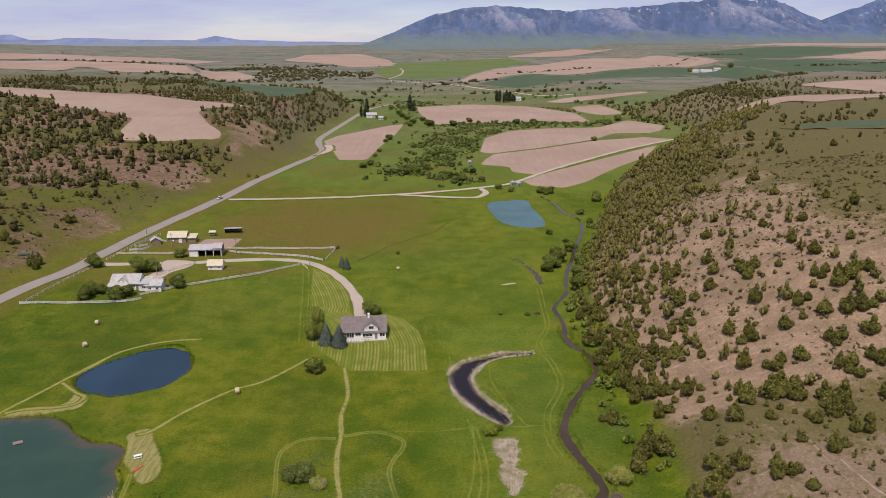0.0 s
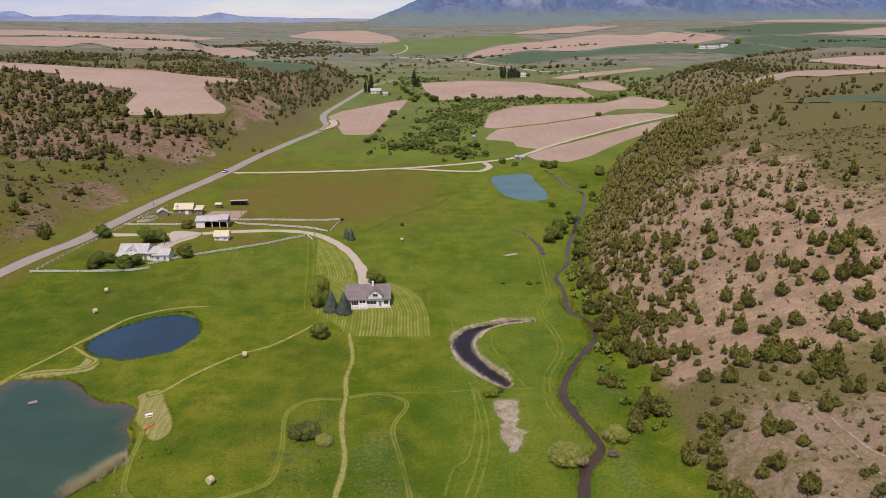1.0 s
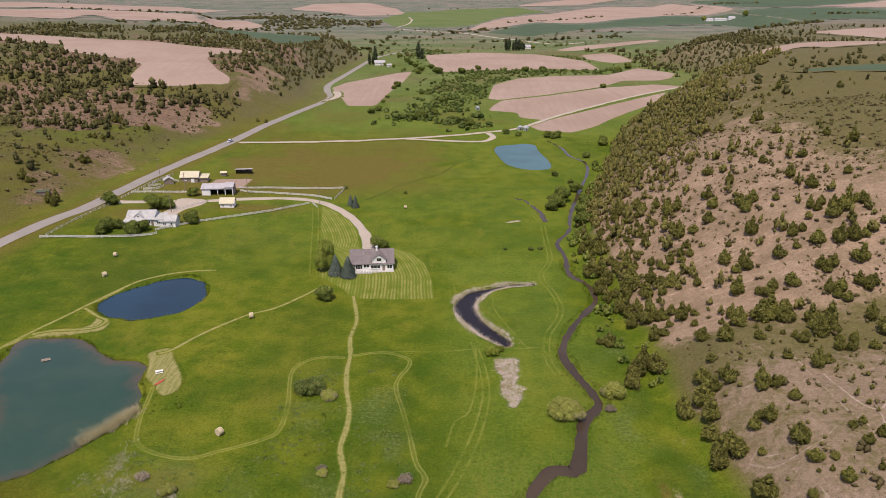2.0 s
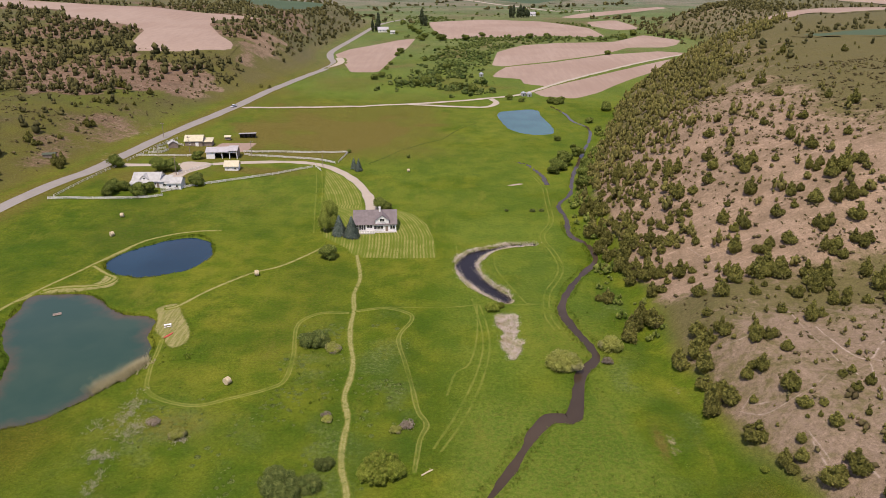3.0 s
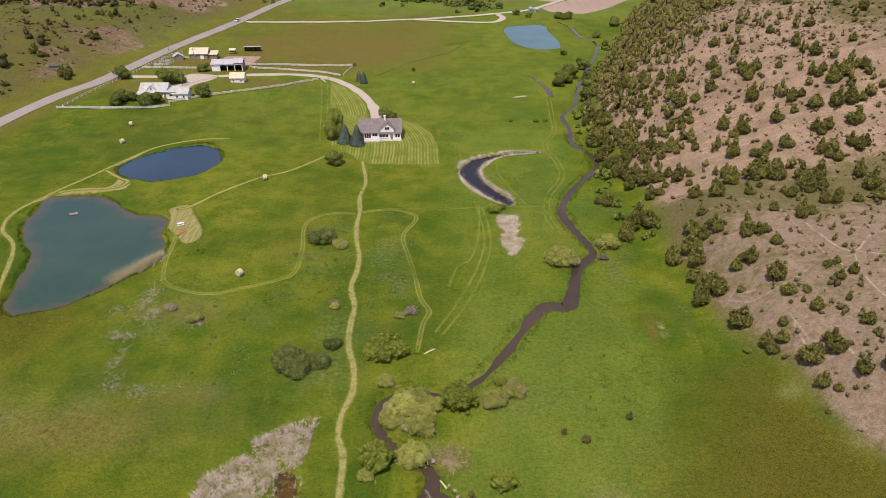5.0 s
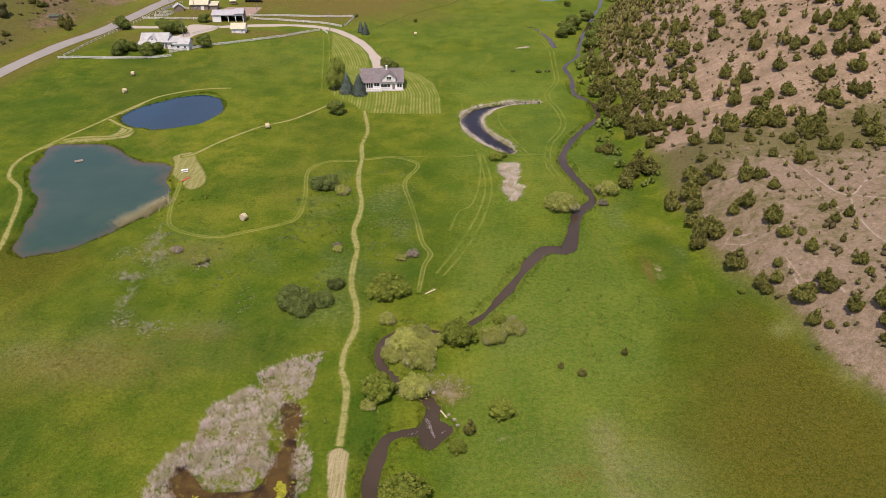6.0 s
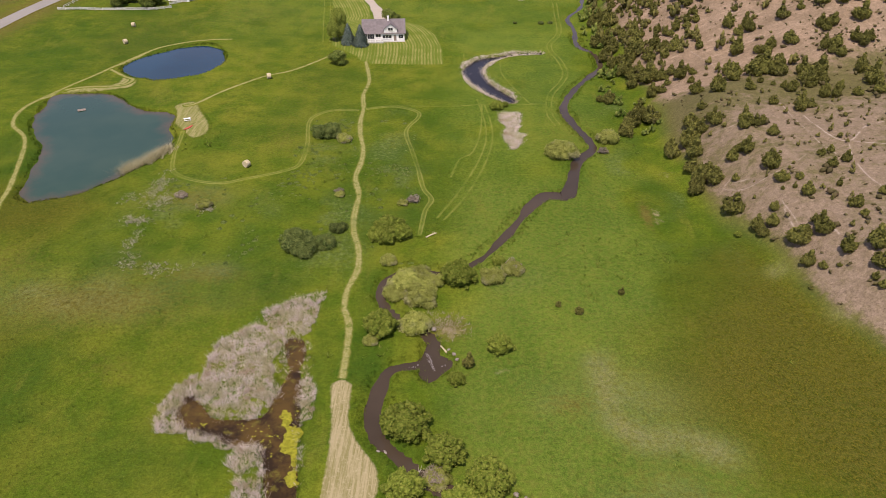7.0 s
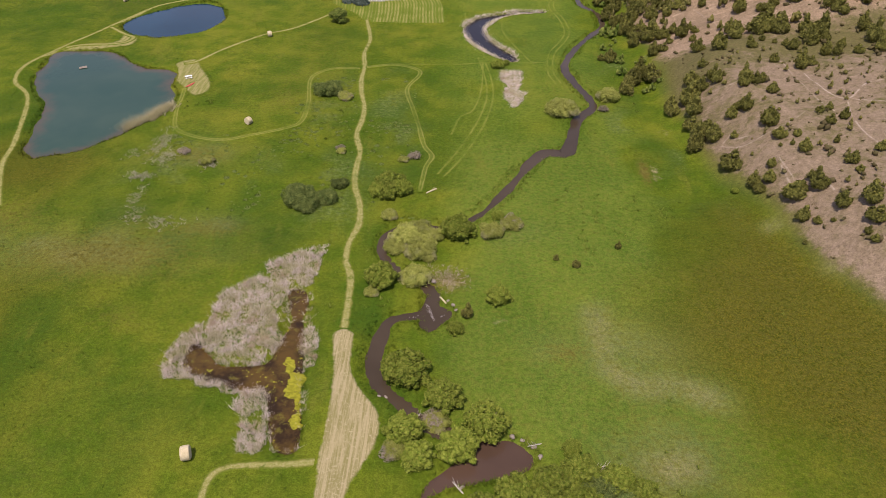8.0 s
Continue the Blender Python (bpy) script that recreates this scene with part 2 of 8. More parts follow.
def cover(x, y):
    """Ground cover: bare soil, dry grass, tall dark grass (0 to 1 each)."""
    x, y = np.asarray(x, float), np.asarray(y, float)
    d, e = toe_distance(x, y), road_distance(x, y)
    n1, n2, n3 = vnoise(x, y, 38, 7), vnoise(x, y, 12, 8), vnoise(x, y, 95, 9)
    face = ss(3.5 + 1.5 * ss(130, 160, y), 9 + 4 * ss(130, 160, y), d + 2.5 * n2) * ss(10, 40, y)
    flat_top = ss(75, 125, d + 14 * n1) * ss(170, 230, y)
    gully = 1 - ss(5, 15, np.abs(y - 0.10 * np.maximum(d, 0) - 149))
    soil = face * (0.92 - 0.80 * flat_top) * (1 - 0.5 * gully) * (1 - 0.30 * (1 - ss(160, 175, y)))
    soil = soil * (1 - 0.58 * ss(225, 370, y + 0.35 * (d - 40) + 14 * n1))
    bank = ss(14, 40, e + 8 * n2)
    bare = np.maximum(ss(-12, 6, inside(x, y, BANK_SOIL) + 9 * n2), 0.62 * ss(-22, 12, inside(x, y, BANK_RED) + 9 * n2 + 8 * n1 + 5 * vnoise(x, y, 5, 74)))
    soil = np.maximum(soil, np.maximum(bare * 0.95, bank * ss(-0.45, 0.25, n1 + 0.5 * n2) * 0.75 * ss(430, 500, y + 0.25 * (e - 80))) * (1 - ss(850, 1050, y)))
    dry = np.maximum(face * 0.75, ss(-8, 10, e) * (0.7 - 0.35 * ss(365, 385, y) * (1 - ss(425, 450, y))))
    brown = 1.0 * ss(0.0, 0.55, 1 - np.hypot((x + 72) / 62, (y - 392) / 62) + 0.35 * n1 + 0.3 * n2)
    south = ss(-5, 20, x + 3 * n2 - np.interp(y, [0, 25, 38, 49, 54, 58, 72, 84], [54, 50, 46, 39, 32, 27, 31, 50])) * (1 - ss(80, 96, y + 4 * n2)) * (1 - 0.6 * face)
    west = (1 - ss(-70, -45, x + 12 * n2)) * (1 - ss(75, 105, y)) * 0.55
    dry = np.maximum.reduce([dry, brown, 0.30 * south, west * ss(-0.4, 0.4, n1), 0.30 * ss(0.1, 0.8, n1), 0.24 * ss(-0.5, 0.7, n1 + 0.4 * n2) * (1 - ss(-75, -35, x)) * ss(95, 120, y), ss(296, 345, y) * (0.36 + 0.28 * ss(-0.2, 0.5, n3)) * (1 - 0.75 * ss(-25, 15, x + 10 * n2) * (1 - ss(480, 560, y))) + 0.18 * ss(420, 600, y)])
    for px, py, rx, ry, k in ((1.5, 67.5, 4, 3.4, 0.85), (21, 50, 5, 3, 0.6), (-66, 73, 24, 9, 0.62), (-92, 84, 14, 10, 0.5), (-48, 82, 12, 4, 0.5), (44, 108, 1.5, 6, 0.9), (-58, 112, 9, 6, 0.5), (-130, 288, 27, 15, 0.95), (-118, 330, 40, 22, 0.92), (-75, 333, 40, 13, 0.85), (-90, 302, 26, 8, 0.95), (-137, 304, 12, 6, 0.5), (-20, 340, 30, 20, 0.5), (-45, 352, 20, 8, 0.5)):
        dry = np.maximum(dry, k * np.exp(-((x - px) / rx) ** 2 - ((y - py) / ry) ** 2))
    for px, py, rx, ry, k in ((1.5, 67.5, 3.4, 3.0, 0.55), (46, 108, 1.2, 5, 0.55), (52, 127, 2.5, 3, 0.45), (39, 140, 2.5, 4, 0.4), (10, 57, 2.5, 2, 0.35)):
        soil = np.maximum(soil, k * np.exp(-((x - px) / rx) ** 2 - ((y - py) / ry) ** 2))
    dry = np.maximum(dry, 0.85 * np.exp(-((e + 9) / 14) ** 2) * ss(180, 220, y))
    floor = ss(455, 520, y) * (1 - ss(1300, 1700, y)) * (1 - ss(-3, 5, d)) * (1 - ss(-10, 2, e))
    dry = np.maximum(dry, 0.72 * ss(850, 1500, y)) * (1 - 0.75 * floor * ss(-0.75, 0.1, n1 + 0.3 * n2))
    light = ss(-4, 8, x + 4 * n2) * (1 - ss(36, 50, x + 6 * n2)) * ss(22, 34, y) * (1 - ss(115, 135, y))
    dry = np.maximum(dry, 0.22 * light)
    dark = -0.4 * ss(205, 270, y) * (1 - ss(480, 540, y)) + (1 - light) * ss(0.1, 0.7, n2 - 0.3 * n1) * (1 - face) * 0.35 - 0.85 * light * (1 - south) - 0.9 * floor
    dark = dark + 0.45 * (1 - ss(-112, -88, x + 10 * n2)) * ss(178, 200, y) * (1 - ss(275, 300, y)) * (1 - face)
    dark = dark - 0.55 * ss(-8, 6, x + 4 * n2) * (1 - ss(36, 48, x)) * ss(118, 140, y) * (1 - ss(225, 260, y))
    hill = np.maximum(face, ss(0, 18, e) * (0.7 + 0.3 * n2))
    return np.stack([np.clip(soil, 0, 1), np.clip(dry, 0, 1), np.clip(dark, -1, 1), np.clip(hill, 0, 1)], -1)


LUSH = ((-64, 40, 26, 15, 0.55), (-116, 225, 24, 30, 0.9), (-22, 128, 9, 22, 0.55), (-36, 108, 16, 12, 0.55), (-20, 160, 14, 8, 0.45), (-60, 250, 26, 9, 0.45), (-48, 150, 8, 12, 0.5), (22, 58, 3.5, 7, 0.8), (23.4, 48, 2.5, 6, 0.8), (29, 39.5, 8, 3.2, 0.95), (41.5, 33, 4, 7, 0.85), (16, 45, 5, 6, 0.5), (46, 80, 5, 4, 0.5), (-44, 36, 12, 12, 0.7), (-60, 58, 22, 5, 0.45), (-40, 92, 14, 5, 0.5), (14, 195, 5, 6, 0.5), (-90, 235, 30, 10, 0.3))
BANK_LUSH = ((-140, 215, 26, 40, 0.8), (-84, 128, 10, 8, 0.8), (-62, 146, 9, 9, 0.6), (-70, 92, 14, 8, 0.7), (-40, 190, 14, 8, 0.6), (-94, 172, 10, 6, 0.6), (-20.5, 46, 2, 18, 0.95), (-11, 56, 2.6, 8, 0.95), (-5, 36, 2, 9, 0.9), (-13, 75, 3, 9, 0.8), (52, 122, 2.5, 6, 0.6), (47, 140, 3, 10, 0.6))


def tone(x, y):
    """Ground tones: golden seeding grass, deep lush green, grey-green weeds (0 to 1 each)."""
    x, y = np.asarray(x, float), np.asarray(y, float)
    d, e = toe_distance(x, y), road_distance(x, y)
    flat = (1 - ss(-2, 6, d)) * (1 - ss(-12, 2, e)) * (1 - ss(330, 420, y))
    n1, n2, n3 = vnoise(x, y, 30, 71), vnoise(x, y, 9, 72), vnoise(x, y, 4, 73)
    gold = ss(-11, 24, x + 3 * n2 + 2 * n3 - np.interp(y, [0, 25, 35, 43, 50, 59, 70, 79, 92, 104], [53, 49, 44, 38, 31, 30, 37, 44, 50, 62])) * (1 - ss(2, 8, d)) * (1 - ss(94, 116, y))
    gold = np.maximum(gold, 0.8 * (1 - ss(-88, -54, x + 8 * n2)) * (1 - ss(105, 128, y + 6 * n2)) * ss(-0.7, 0.3, n1 + 0.4 * n2))
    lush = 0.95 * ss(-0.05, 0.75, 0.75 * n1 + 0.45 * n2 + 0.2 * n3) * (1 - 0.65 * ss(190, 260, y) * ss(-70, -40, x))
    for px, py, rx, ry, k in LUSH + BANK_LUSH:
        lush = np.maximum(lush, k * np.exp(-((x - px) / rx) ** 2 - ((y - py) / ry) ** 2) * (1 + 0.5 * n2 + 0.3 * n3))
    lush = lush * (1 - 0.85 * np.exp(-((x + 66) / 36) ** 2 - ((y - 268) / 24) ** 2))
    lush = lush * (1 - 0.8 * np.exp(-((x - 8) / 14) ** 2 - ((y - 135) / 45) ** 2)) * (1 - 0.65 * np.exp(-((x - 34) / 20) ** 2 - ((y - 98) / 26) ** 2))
    weeds = np.maximum.reduce([np.exp(-((x - px) / rx) ** 2 - ((y - py) / ry) ** 2) for px, py, rx, ry in ((-31, 140, 7, 14), (-17, 142, 5, 20), (-30, 106, 14, 9), (-24, 92, 7, 8), (-62, 104, 10, 14), (-12, 122, 5, 8), (42, 132, 4, 10), (46, 165, 4, 16), (60, 92, 3, 12), (64, 84, 4, 5), (50, 100, 5, 6), (70, 74, 4, 4), (54, 118, 3, 9), (8, 84, 10, 5))])
    weeds = weeds * ss(-0.35, 0.45, n2 + 0.8 * n3)
    arc = near_line(x, y, [(27, 60), (25.6, 53), (27, 47), (31, 43.6), (36, 44), (42, 41)])[0]
    pale = np.maximum.reduce([np.exp(-(arc / 2.8) ** 2), np.exp(-((x - 34) / 5) ** 2 - ((y - 43) / 2.6) ** 2), 0.9 * np.exp(-((x - 64.6) / 2) ** 2 - ((y - 86) / 1.8) ** 2), 0.9 * np.exp(-((x - 71.6) / 2) ** 2 - ((y - 73) / 2) ** 2), 0.95 * np.exp(-((x - 33) / 7) ** 2 - ((y - 29) / 6.5) ** 2), 0.5 * np.exp(-((x - 30) / 10) ** 2 - ((y - 52) / 7) ** 2), 0.4 * np.exp(-((x - 18) / 5) ** 2 - ((y - 52) / 4) ** 2), 0.6 * np.exp(-((x + 70) / 22) ** 2 - ((y - 75) / 7) ** 2), 0.45 * np.exp(-((x + 46) / 7) ** 2 - ((y - 84) / 5) ** 2), 0.35 * np.exp(-((x + 56) / 7) ** 2 - ((y - 113) / 5) ** 2)])
    pale = pale * (0.75 + 0.5 * n3)
    lush = lush * (1 - 0.7 * pale)
    return np.stack([np.clip(gold * (1 - 0.6 * pale), 0, 1), np.clip(lush * flat * (1 - 0.6 * gold), 0, 1), np.clip(weeds * flat, 0, 1), np.clip(pale, 0, 1)], -1)


# ---- mesh helpers ----
def mesh_of(name, verts, faces, material=None, flat=True):
    me = bpy.data.meshes.new(name)
    verts, faces = np.asarray(verts, np.float32), np.asarray(faces, np.int32)
    n, k = faces.shape
    me.vertices.add(len(verts))
    me.vertices.foreach_set("co", verts.ravel())
    me.loops.add(n * k)
    me.loops.foreach_set("vertex_index", faces.ravel())
    me.polygons.add(n)
    me.polygons.foreach_set("loop_start", np.arange(0, n * k, k, dtype=np.int32))
    if not flat:
        me.polygons.foreach_set("use_smooth", np.ones(n, bool))
    me.update(calc_edges=True)
    me.validate()
    if material:
        me.materials.append(material)
    return me


def give(me, name, values):
    """A float or colour for every vertex."""
    values = np.asarray(values, np.float32)
    if values.ndim == 1:
        me.attributes.new(name, "FLOAT", "POINT").data.foreach_set("value", values)
    else:
        rgba = values if values.shape[1] == 4 else np.concatenate([values, np.ones((len(values), 1), np.float32)], 1)
        me.attributes.new(name, "FLOAT_COLOR", "POINT").data.foreach_set("color", rgba.ravel())


def lay(me, x, y, thin=None):
    """What grows at each vertex."""
    give(me, "cover", cover(x, y) if thin is None else cover(x, y) * thin)
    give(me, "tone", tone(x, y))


def part(name, bm, material, parent, label=""):
    """A bmesh as one mesh object under a thing or a part."""
    me = bpy.data.meshes.new(name)
    bm.to_mesh(me)
    bm.free()
    me.materials.append(material)
    ob = new(name, me)
    ob.parent = parent
    return tagged(ob, label)


def share(name, me, parent, m):
    """One more part on a mesh that others use too."""
    ob = new(name, me)
    ob.parent, ob.matrix_local = parent, m
    return ob


def box(bm, x0, x1, y0, y1, z0, z1, m=None):
    v = [bm.verts.new((x, y, z)) for z in (z0, z1) for x, y in ((x0, y0), (x1, y0), (x1, y1), (x0, y1))]
    for f in ((3, 2, 1, 0), (4, 5, 6, 7), (0, 1, 5, 4), (1, 2, 6, 5), (2, 3, 7, 6), (3, 0, 4, 7)):
        bm.faces.new([v[i] for i in f])
    if m:
        for a in v:
            a.co = m @ a.co
    return bm


def rod(bm, a, b, r0, r1, n=7):
    a, b = Vector(a), Vector(b)
    q = (b - a).to_track_quat("Z", "Y")
    rings = []
    for c, r in ((a, r0), (b, r1)):
        rings.append([bm.verts.new(c + q @ Vector((r * math.cos(6.2832 * i / n), r * math.sin(6.2832 * i / n), 0))) for i in range(n)])
    for i in range(n):
        bm.faces.new((rings[0][i], rings[0][(i + 1) % n], rings[1][(i + 1) % n], rings[1][i]))
    bm.faces.new(rings[0][::-1]), bm.faces.new(rings[1])
    return bm


def slab(bm, corners, thick):
    """A plate over four corners, thickened downwards."""
    top = [bm.verts.new(c) for c in corners]
    low = [bm.verts.new(Vector(c) - Vector((0, 0, thick))) for c in corners]
    bm.faces.new(top), bm.faces.new(low[::-1])
    n = len(top)
    for i in range(n):
        bm.faces.new((top[i], low[i], low[(i + 1) % n], top[(i + 1) % n]))
    bmesh.ops.recalc_face_normals(bm, faces=bm.faces)
    return bm


# ---- materials ----
class Nodes:
    """Short hand for a material's nodes."""

    def __init__(self, name):
        self.mat = bpy.data.materials.new(name)
        self.mat.use_nodes = True
        self.t = self.mat.node_tree
        self.out = self.t.nodes["Principled BSDF"]

    def put(self, socket, value):
        if isinstance(value, bpy.types.NodeSocket):
            self.t.links.new(value, socket)
        elif value is not None:
            socket.default_value = (*value, 1.0) if isinstance(value, tuple) and len(value) == 3 and socket.type == "RGBA" else value

    def place(self, world=True):
        if world:
            return self.t.nodes.new("ShaderNodeNewGeometry").outputs["Position"]
        return self.t.nodes.new("ShaderNodeTexCoord").outputs["Object"]

    def stretch(self, v, by, turn=0.0):
        n = self.t.nodes.new("ShaderNodeMapping")
        self.put(n.inputs[0], v)
        n.inputs["Scale"].default_value, n.inputs["Rotation"].default_value = by, (0, 0, radians(turn))
        return n.outputs[0]

    def noise(self, v, scale, detail=3.0, rough=0.55, low=0.0, high=1.0):
        n = self.t.nodes.new("ShaderNodeTexNoise")
        self.put(n.inputs["Vector"], v)
        n.inputs["Scale"].default_value, n.inputs["Detail"].default_value, n.inputs["Roughness"].default_value = scale, detail, rough
        return self.span(n.outputs["Fac"], low, high) if (low, high) != (0.0, 1.0) else n.outputs["Fac"]

    def span(self, v, low, high, a=0.0, b=1.0):
        n = self.t.nodes.new("ShaderNodeMapRange")
        n.interpolation_type = "SMOOTHSTEP"
        for i, s in enumerate((v, low, high, a, b)):
            self.put(n.inputs[i], s)
        return n.outputs[0]

    def math(self, op, a, b=None, c=None):
        n = self.t.nodes.new("ShaderNodeMath")
        n.operation = op
        for i, s in enumerate((a, b, c)):
            if s is not None:
                self.put(n.inputs[i], s)
        return n.outputs[0]

    def mix(self, k, a, b, how="MIX"):
        n = self.t.nodes.new("ShaderNodeMixRGB")
        n.blend_type = how
        for i, s in enumerate((k, a, b)):
            self.put(n.inputs[i], s)
        return n.outputs[0]

    def attribute(self, name):
        n = self.t.nodes.new("ShaderNodeAttribute")
        n.attribute_name = name
        return n

    def island(self):
        return self.t.nodes.new("ShaderNodeNewGeometry").outputs["Random Per Island"]

    def own(self):
        return self.t.nodes.new("ShaderNodeObjectInfo").outputs["Random"]

    def done(self, colour, rough=0.85, bump=None, strength=0.4, distance=0.1, metal=0.0, spec=0.3):
        self.put(self.out.inputs["Base Color"], colour)
        self.put(self.out.inputs["Roughness"], rough)
        self.put(self.out.inputs["Metallic"], metal)
        self.put(self.out.inputs["Specular IOR Level"], spec)
        if bump is not None:
            n = self.t.nodes.new("ShaderNodeBump")
            n.inputs["Strength"].default_value, n.inputs["Distance"].default_value = strength, distance
            self.put(n.inputs["Height"], bump)
            self.put(self.out.inputs["Normal"], n.outputs[0])
        return self.mat


def surface(name, a, b, scale=2.0, fine=14.0, rough=0.8, strength=0.3, distance=0.02, metal=0.0, vary=0.0, world=False, spec=0.3):
    """Two colours in patches, with finer grain and relief."""
    m = Nodes(name)
    p = m.place(world)
    big, small = m.noise(p, scale, 4.0, 0.6, 0.3, 0.7), m.noise(p, fine, 3.0, 0.6)
    c = m.mix(big, a, b)
    c = m.mix(0.55, c, m.mix(small, (0.25, 0.25, 0.25), (0.8, 0.8, 0.8)), "OVERLAY")
    if vary:
        c = m.mix(vary, c, m.mix(m.own(), (0.15, 0.15, 0.15), (0.85, 0.85, 0.85)), "OVERLAY")
    return m.done(c, rough, small, strength, distance, metal, spec)


def ground_colour(m):
    """The meadow, the dry hills and the bare soil, by the cover of each place. Gives colour and relief."""
    p = m.place()
    flat = m.stretch(p, (1, 1, 0.5))
    huge, patch, tuft, fine = m.noise(flat, 0.018, 3.0, 0.55, 0.35, 0.65), m.noise(flat, 0.11, 4.0, 0.6, 0.32, 0.68), m.noise(flat, 0.9, 4.0, 0.65, 0.3, 0.7), m.noise(flat, 4.5, 3.0, 0.7)
    tall = m.noise(m.stretch(p, (1, 1, 1)), 0.33, 5.0, 0.7, 0.45, 0.62)
    laid = m.attribute("cover")
    c, slopes = laid.outputs["Color"], laid.outputs["Alpha"]
    n = m.t.nodes.new("ShaderNodeSeparateColor")
    m.put(n.inputs[0], c)
    soil, dry, dark = n.outputs
    grass = m.mix(patch, (0.066, 0.112, 0.008), (0.128, 0.164, 0.013))
    grass = m.mix(huge, grass, m.mix(patch, (0.097, 0.147, 0.010), (0.180, 0.194, 0.020)))
    grass = m.mix(m.math("MULTIPLY", dark, tall), grass, (0.040, 0.078, 0.008))
    n = m.t.nodes.new("ShaderNodeSeparateColor")
    tones = m.attribute("tone")
    m.put(n.inputs[0], tones.outputs["Color"])
    (gold, deep, weed), husk = n.outputs, tones.outputs["Alpha"]
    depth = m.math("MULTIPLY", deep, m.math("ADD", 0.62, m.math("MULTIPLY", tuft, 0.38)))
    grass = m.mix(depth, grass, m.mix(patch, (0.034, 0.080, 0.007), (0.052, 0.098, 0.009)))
    grass = m.mix(m.math("MULTIPLY", dark, -0.8), grass, m.mix(tuft, (0.104, 0.176, 0.022), (0.152, 0.204, 0.034)))
    lush = m.noise(m.stretch(p, (1, 0.45, 1), -25), 0.045, 5.0, 0.65, 0.44, 0.60)
    grass = m.mix(m.math("MULTIPLY", lush, 0.3), grass, (0.050, 0.108, 0.008))
    clump = m.noise(flat, 0.55, 5.0, 0.75, 0.56, 0.70)
    grass = m.mix(m.math("MULTIPLY", clump, 0.32), grass, (0.050, 0.092, 0.010))
    sward = m.noise(m.stretch(p, (0.5, 0.16, 1), 35), 0.22, 5.0, 0.7, 0.55, 0.70)
    grass = m.mix(m.math("MULTIPLY", sward, 0.35), grass, (0.190, 0.190, 0.030))
    pale = m.noise(m.stretch(p, (1, 1, 1), 20), 1.25, 4.0, 0.75, 0.63, 0.70)
    grass = m.mix(m.math("MULTIPLY", pale, 0.30), grass, (0.225, 0.225, 0.050))
    leafy = m.noise(flat, 1.1, 5.0, 0.75, 0.44, 0.60)
    grass = m.mix(m.math("MULTIPLY", weed, m.math("ADD", 0.25, m.math("MULTIPLY", leafy, 0.6))), grass, m.mix(tuft, (0.068, 0.110, 0.026), (0.165, 0.205, 0.062)))
    seed = m.noise(m.stretch(p, (1, 0.8, 1), 40), 3.2, 5.0, 0.78, 0.40, 0.62)
    golden = m.mix(seed, m.mix(patch, (0.044, 0.064, 0.006), (0.060, 0.072, 0.007)), m.mix(tuft, (0.140, 0.120, 0.015), (0.104, 0.096, 0.012)))
    grass = m.mix(m.math("MULTIPLY", gold, 0.95), grass, golden)
    grass = m.mix(m.math("MULTIPLY", husk, m.math("ADD", 0.45, m.math("MULTIPLY", seed, 0.35))), grass, m.mix(tuft, (0.270, 0.240, 0.125), (0.190, 0.190, 0.070)))
    straw = m.mix(tuft, (0.190, 0.156, 0.042), (0.102, 0.095, 0.016))
    edge = m.math("ADD", dry, m.math("MULTIPLY", m.math("SUBTRACT", tuft, 0.5), 0.5))
    grass = m.mix(m.span(edge, 0.1, 1.0), grass, straw)
    earth = m.mix(patch, (0.388, 0.287, 0.196), (0.232, 0.174, 0.110))
    axes = m.t.nodes.new("ShaderNodeSeparateXYZ")
    m.put(axes.inputs[0], p)
    ax, ay = axes.outputs[0], axes.outputs[1]
    west = m.span(ax, -140, -190)
    earth = m.mix(west, earth, m.mix(patch, (0.200, 0.126, 0.086), (0.135, 0.090, 0.056)))
    earth = m.mix(m.math("MULTIPLY", m.span(ay, 165, 148), 0.75), earth, m.mix(tuft, (0.300, 0.232, 0.168), (0.205, 0.170, 0.115)))
    turf = m.mix(west, m.mix(tuft, (0.160, 0.138, 0.064), (0.112, 0.108, 0.042)), m.mix(patch, m.mix(tuft, (0.128, 0.106, 0.050), (0.080, 0.072, 0.028)), (0.100, 0.104, 0.032)))
    grass = m.mix(m.math("MULTIPLY", slopes, 0.9), grass, turf)
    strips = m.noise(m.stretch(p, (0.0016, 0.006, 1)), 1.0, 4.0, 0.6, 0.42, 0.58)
    # Distance haze painted in: grass pales to grey-green up the valley.
    hazed_steppe = m.mix(strips, (0.140, 0.178, 0.130), (0.235, 0.214, 0.180))
    hazed_steppe = m.mix(m.noise(flat, 0.02, 5.0, 0.7, 0.5, 0.7), hazed_steppe, (0.080, 0.100, 0.070))
    grass = m.mix(m.math("ADD", m.math("MULTIPLY", m.span(ay, 900, 1800), 0.75), m.math("MULTIPLY", m.span(ay, 430, 800), 0.22)), grass, hazed_steppe)
    earth = m.mix(m.math("MULTIPLY", tuft, 0.7), earth, (0.205, 0.155, 0.100))
    earth = m.mix(m.span(slopes, 0.05, 0.35), m.mix(tuft, (0.400, 0.345, 0.200), (0.270, 0.240, 0.115)), earth)
    scree = m.noise(m.stretch(p, (0.16, 0.6, 0.16), -20), 1.0, 5.0, 0.7, 0.50, 0.70)
    earth = m.mix(m.math("MULTIPLY", m.math("MULTIPLY", scree, m.span(ay, 158, 178)), 0.45), earth, (0.492, 0.376, 0.272))
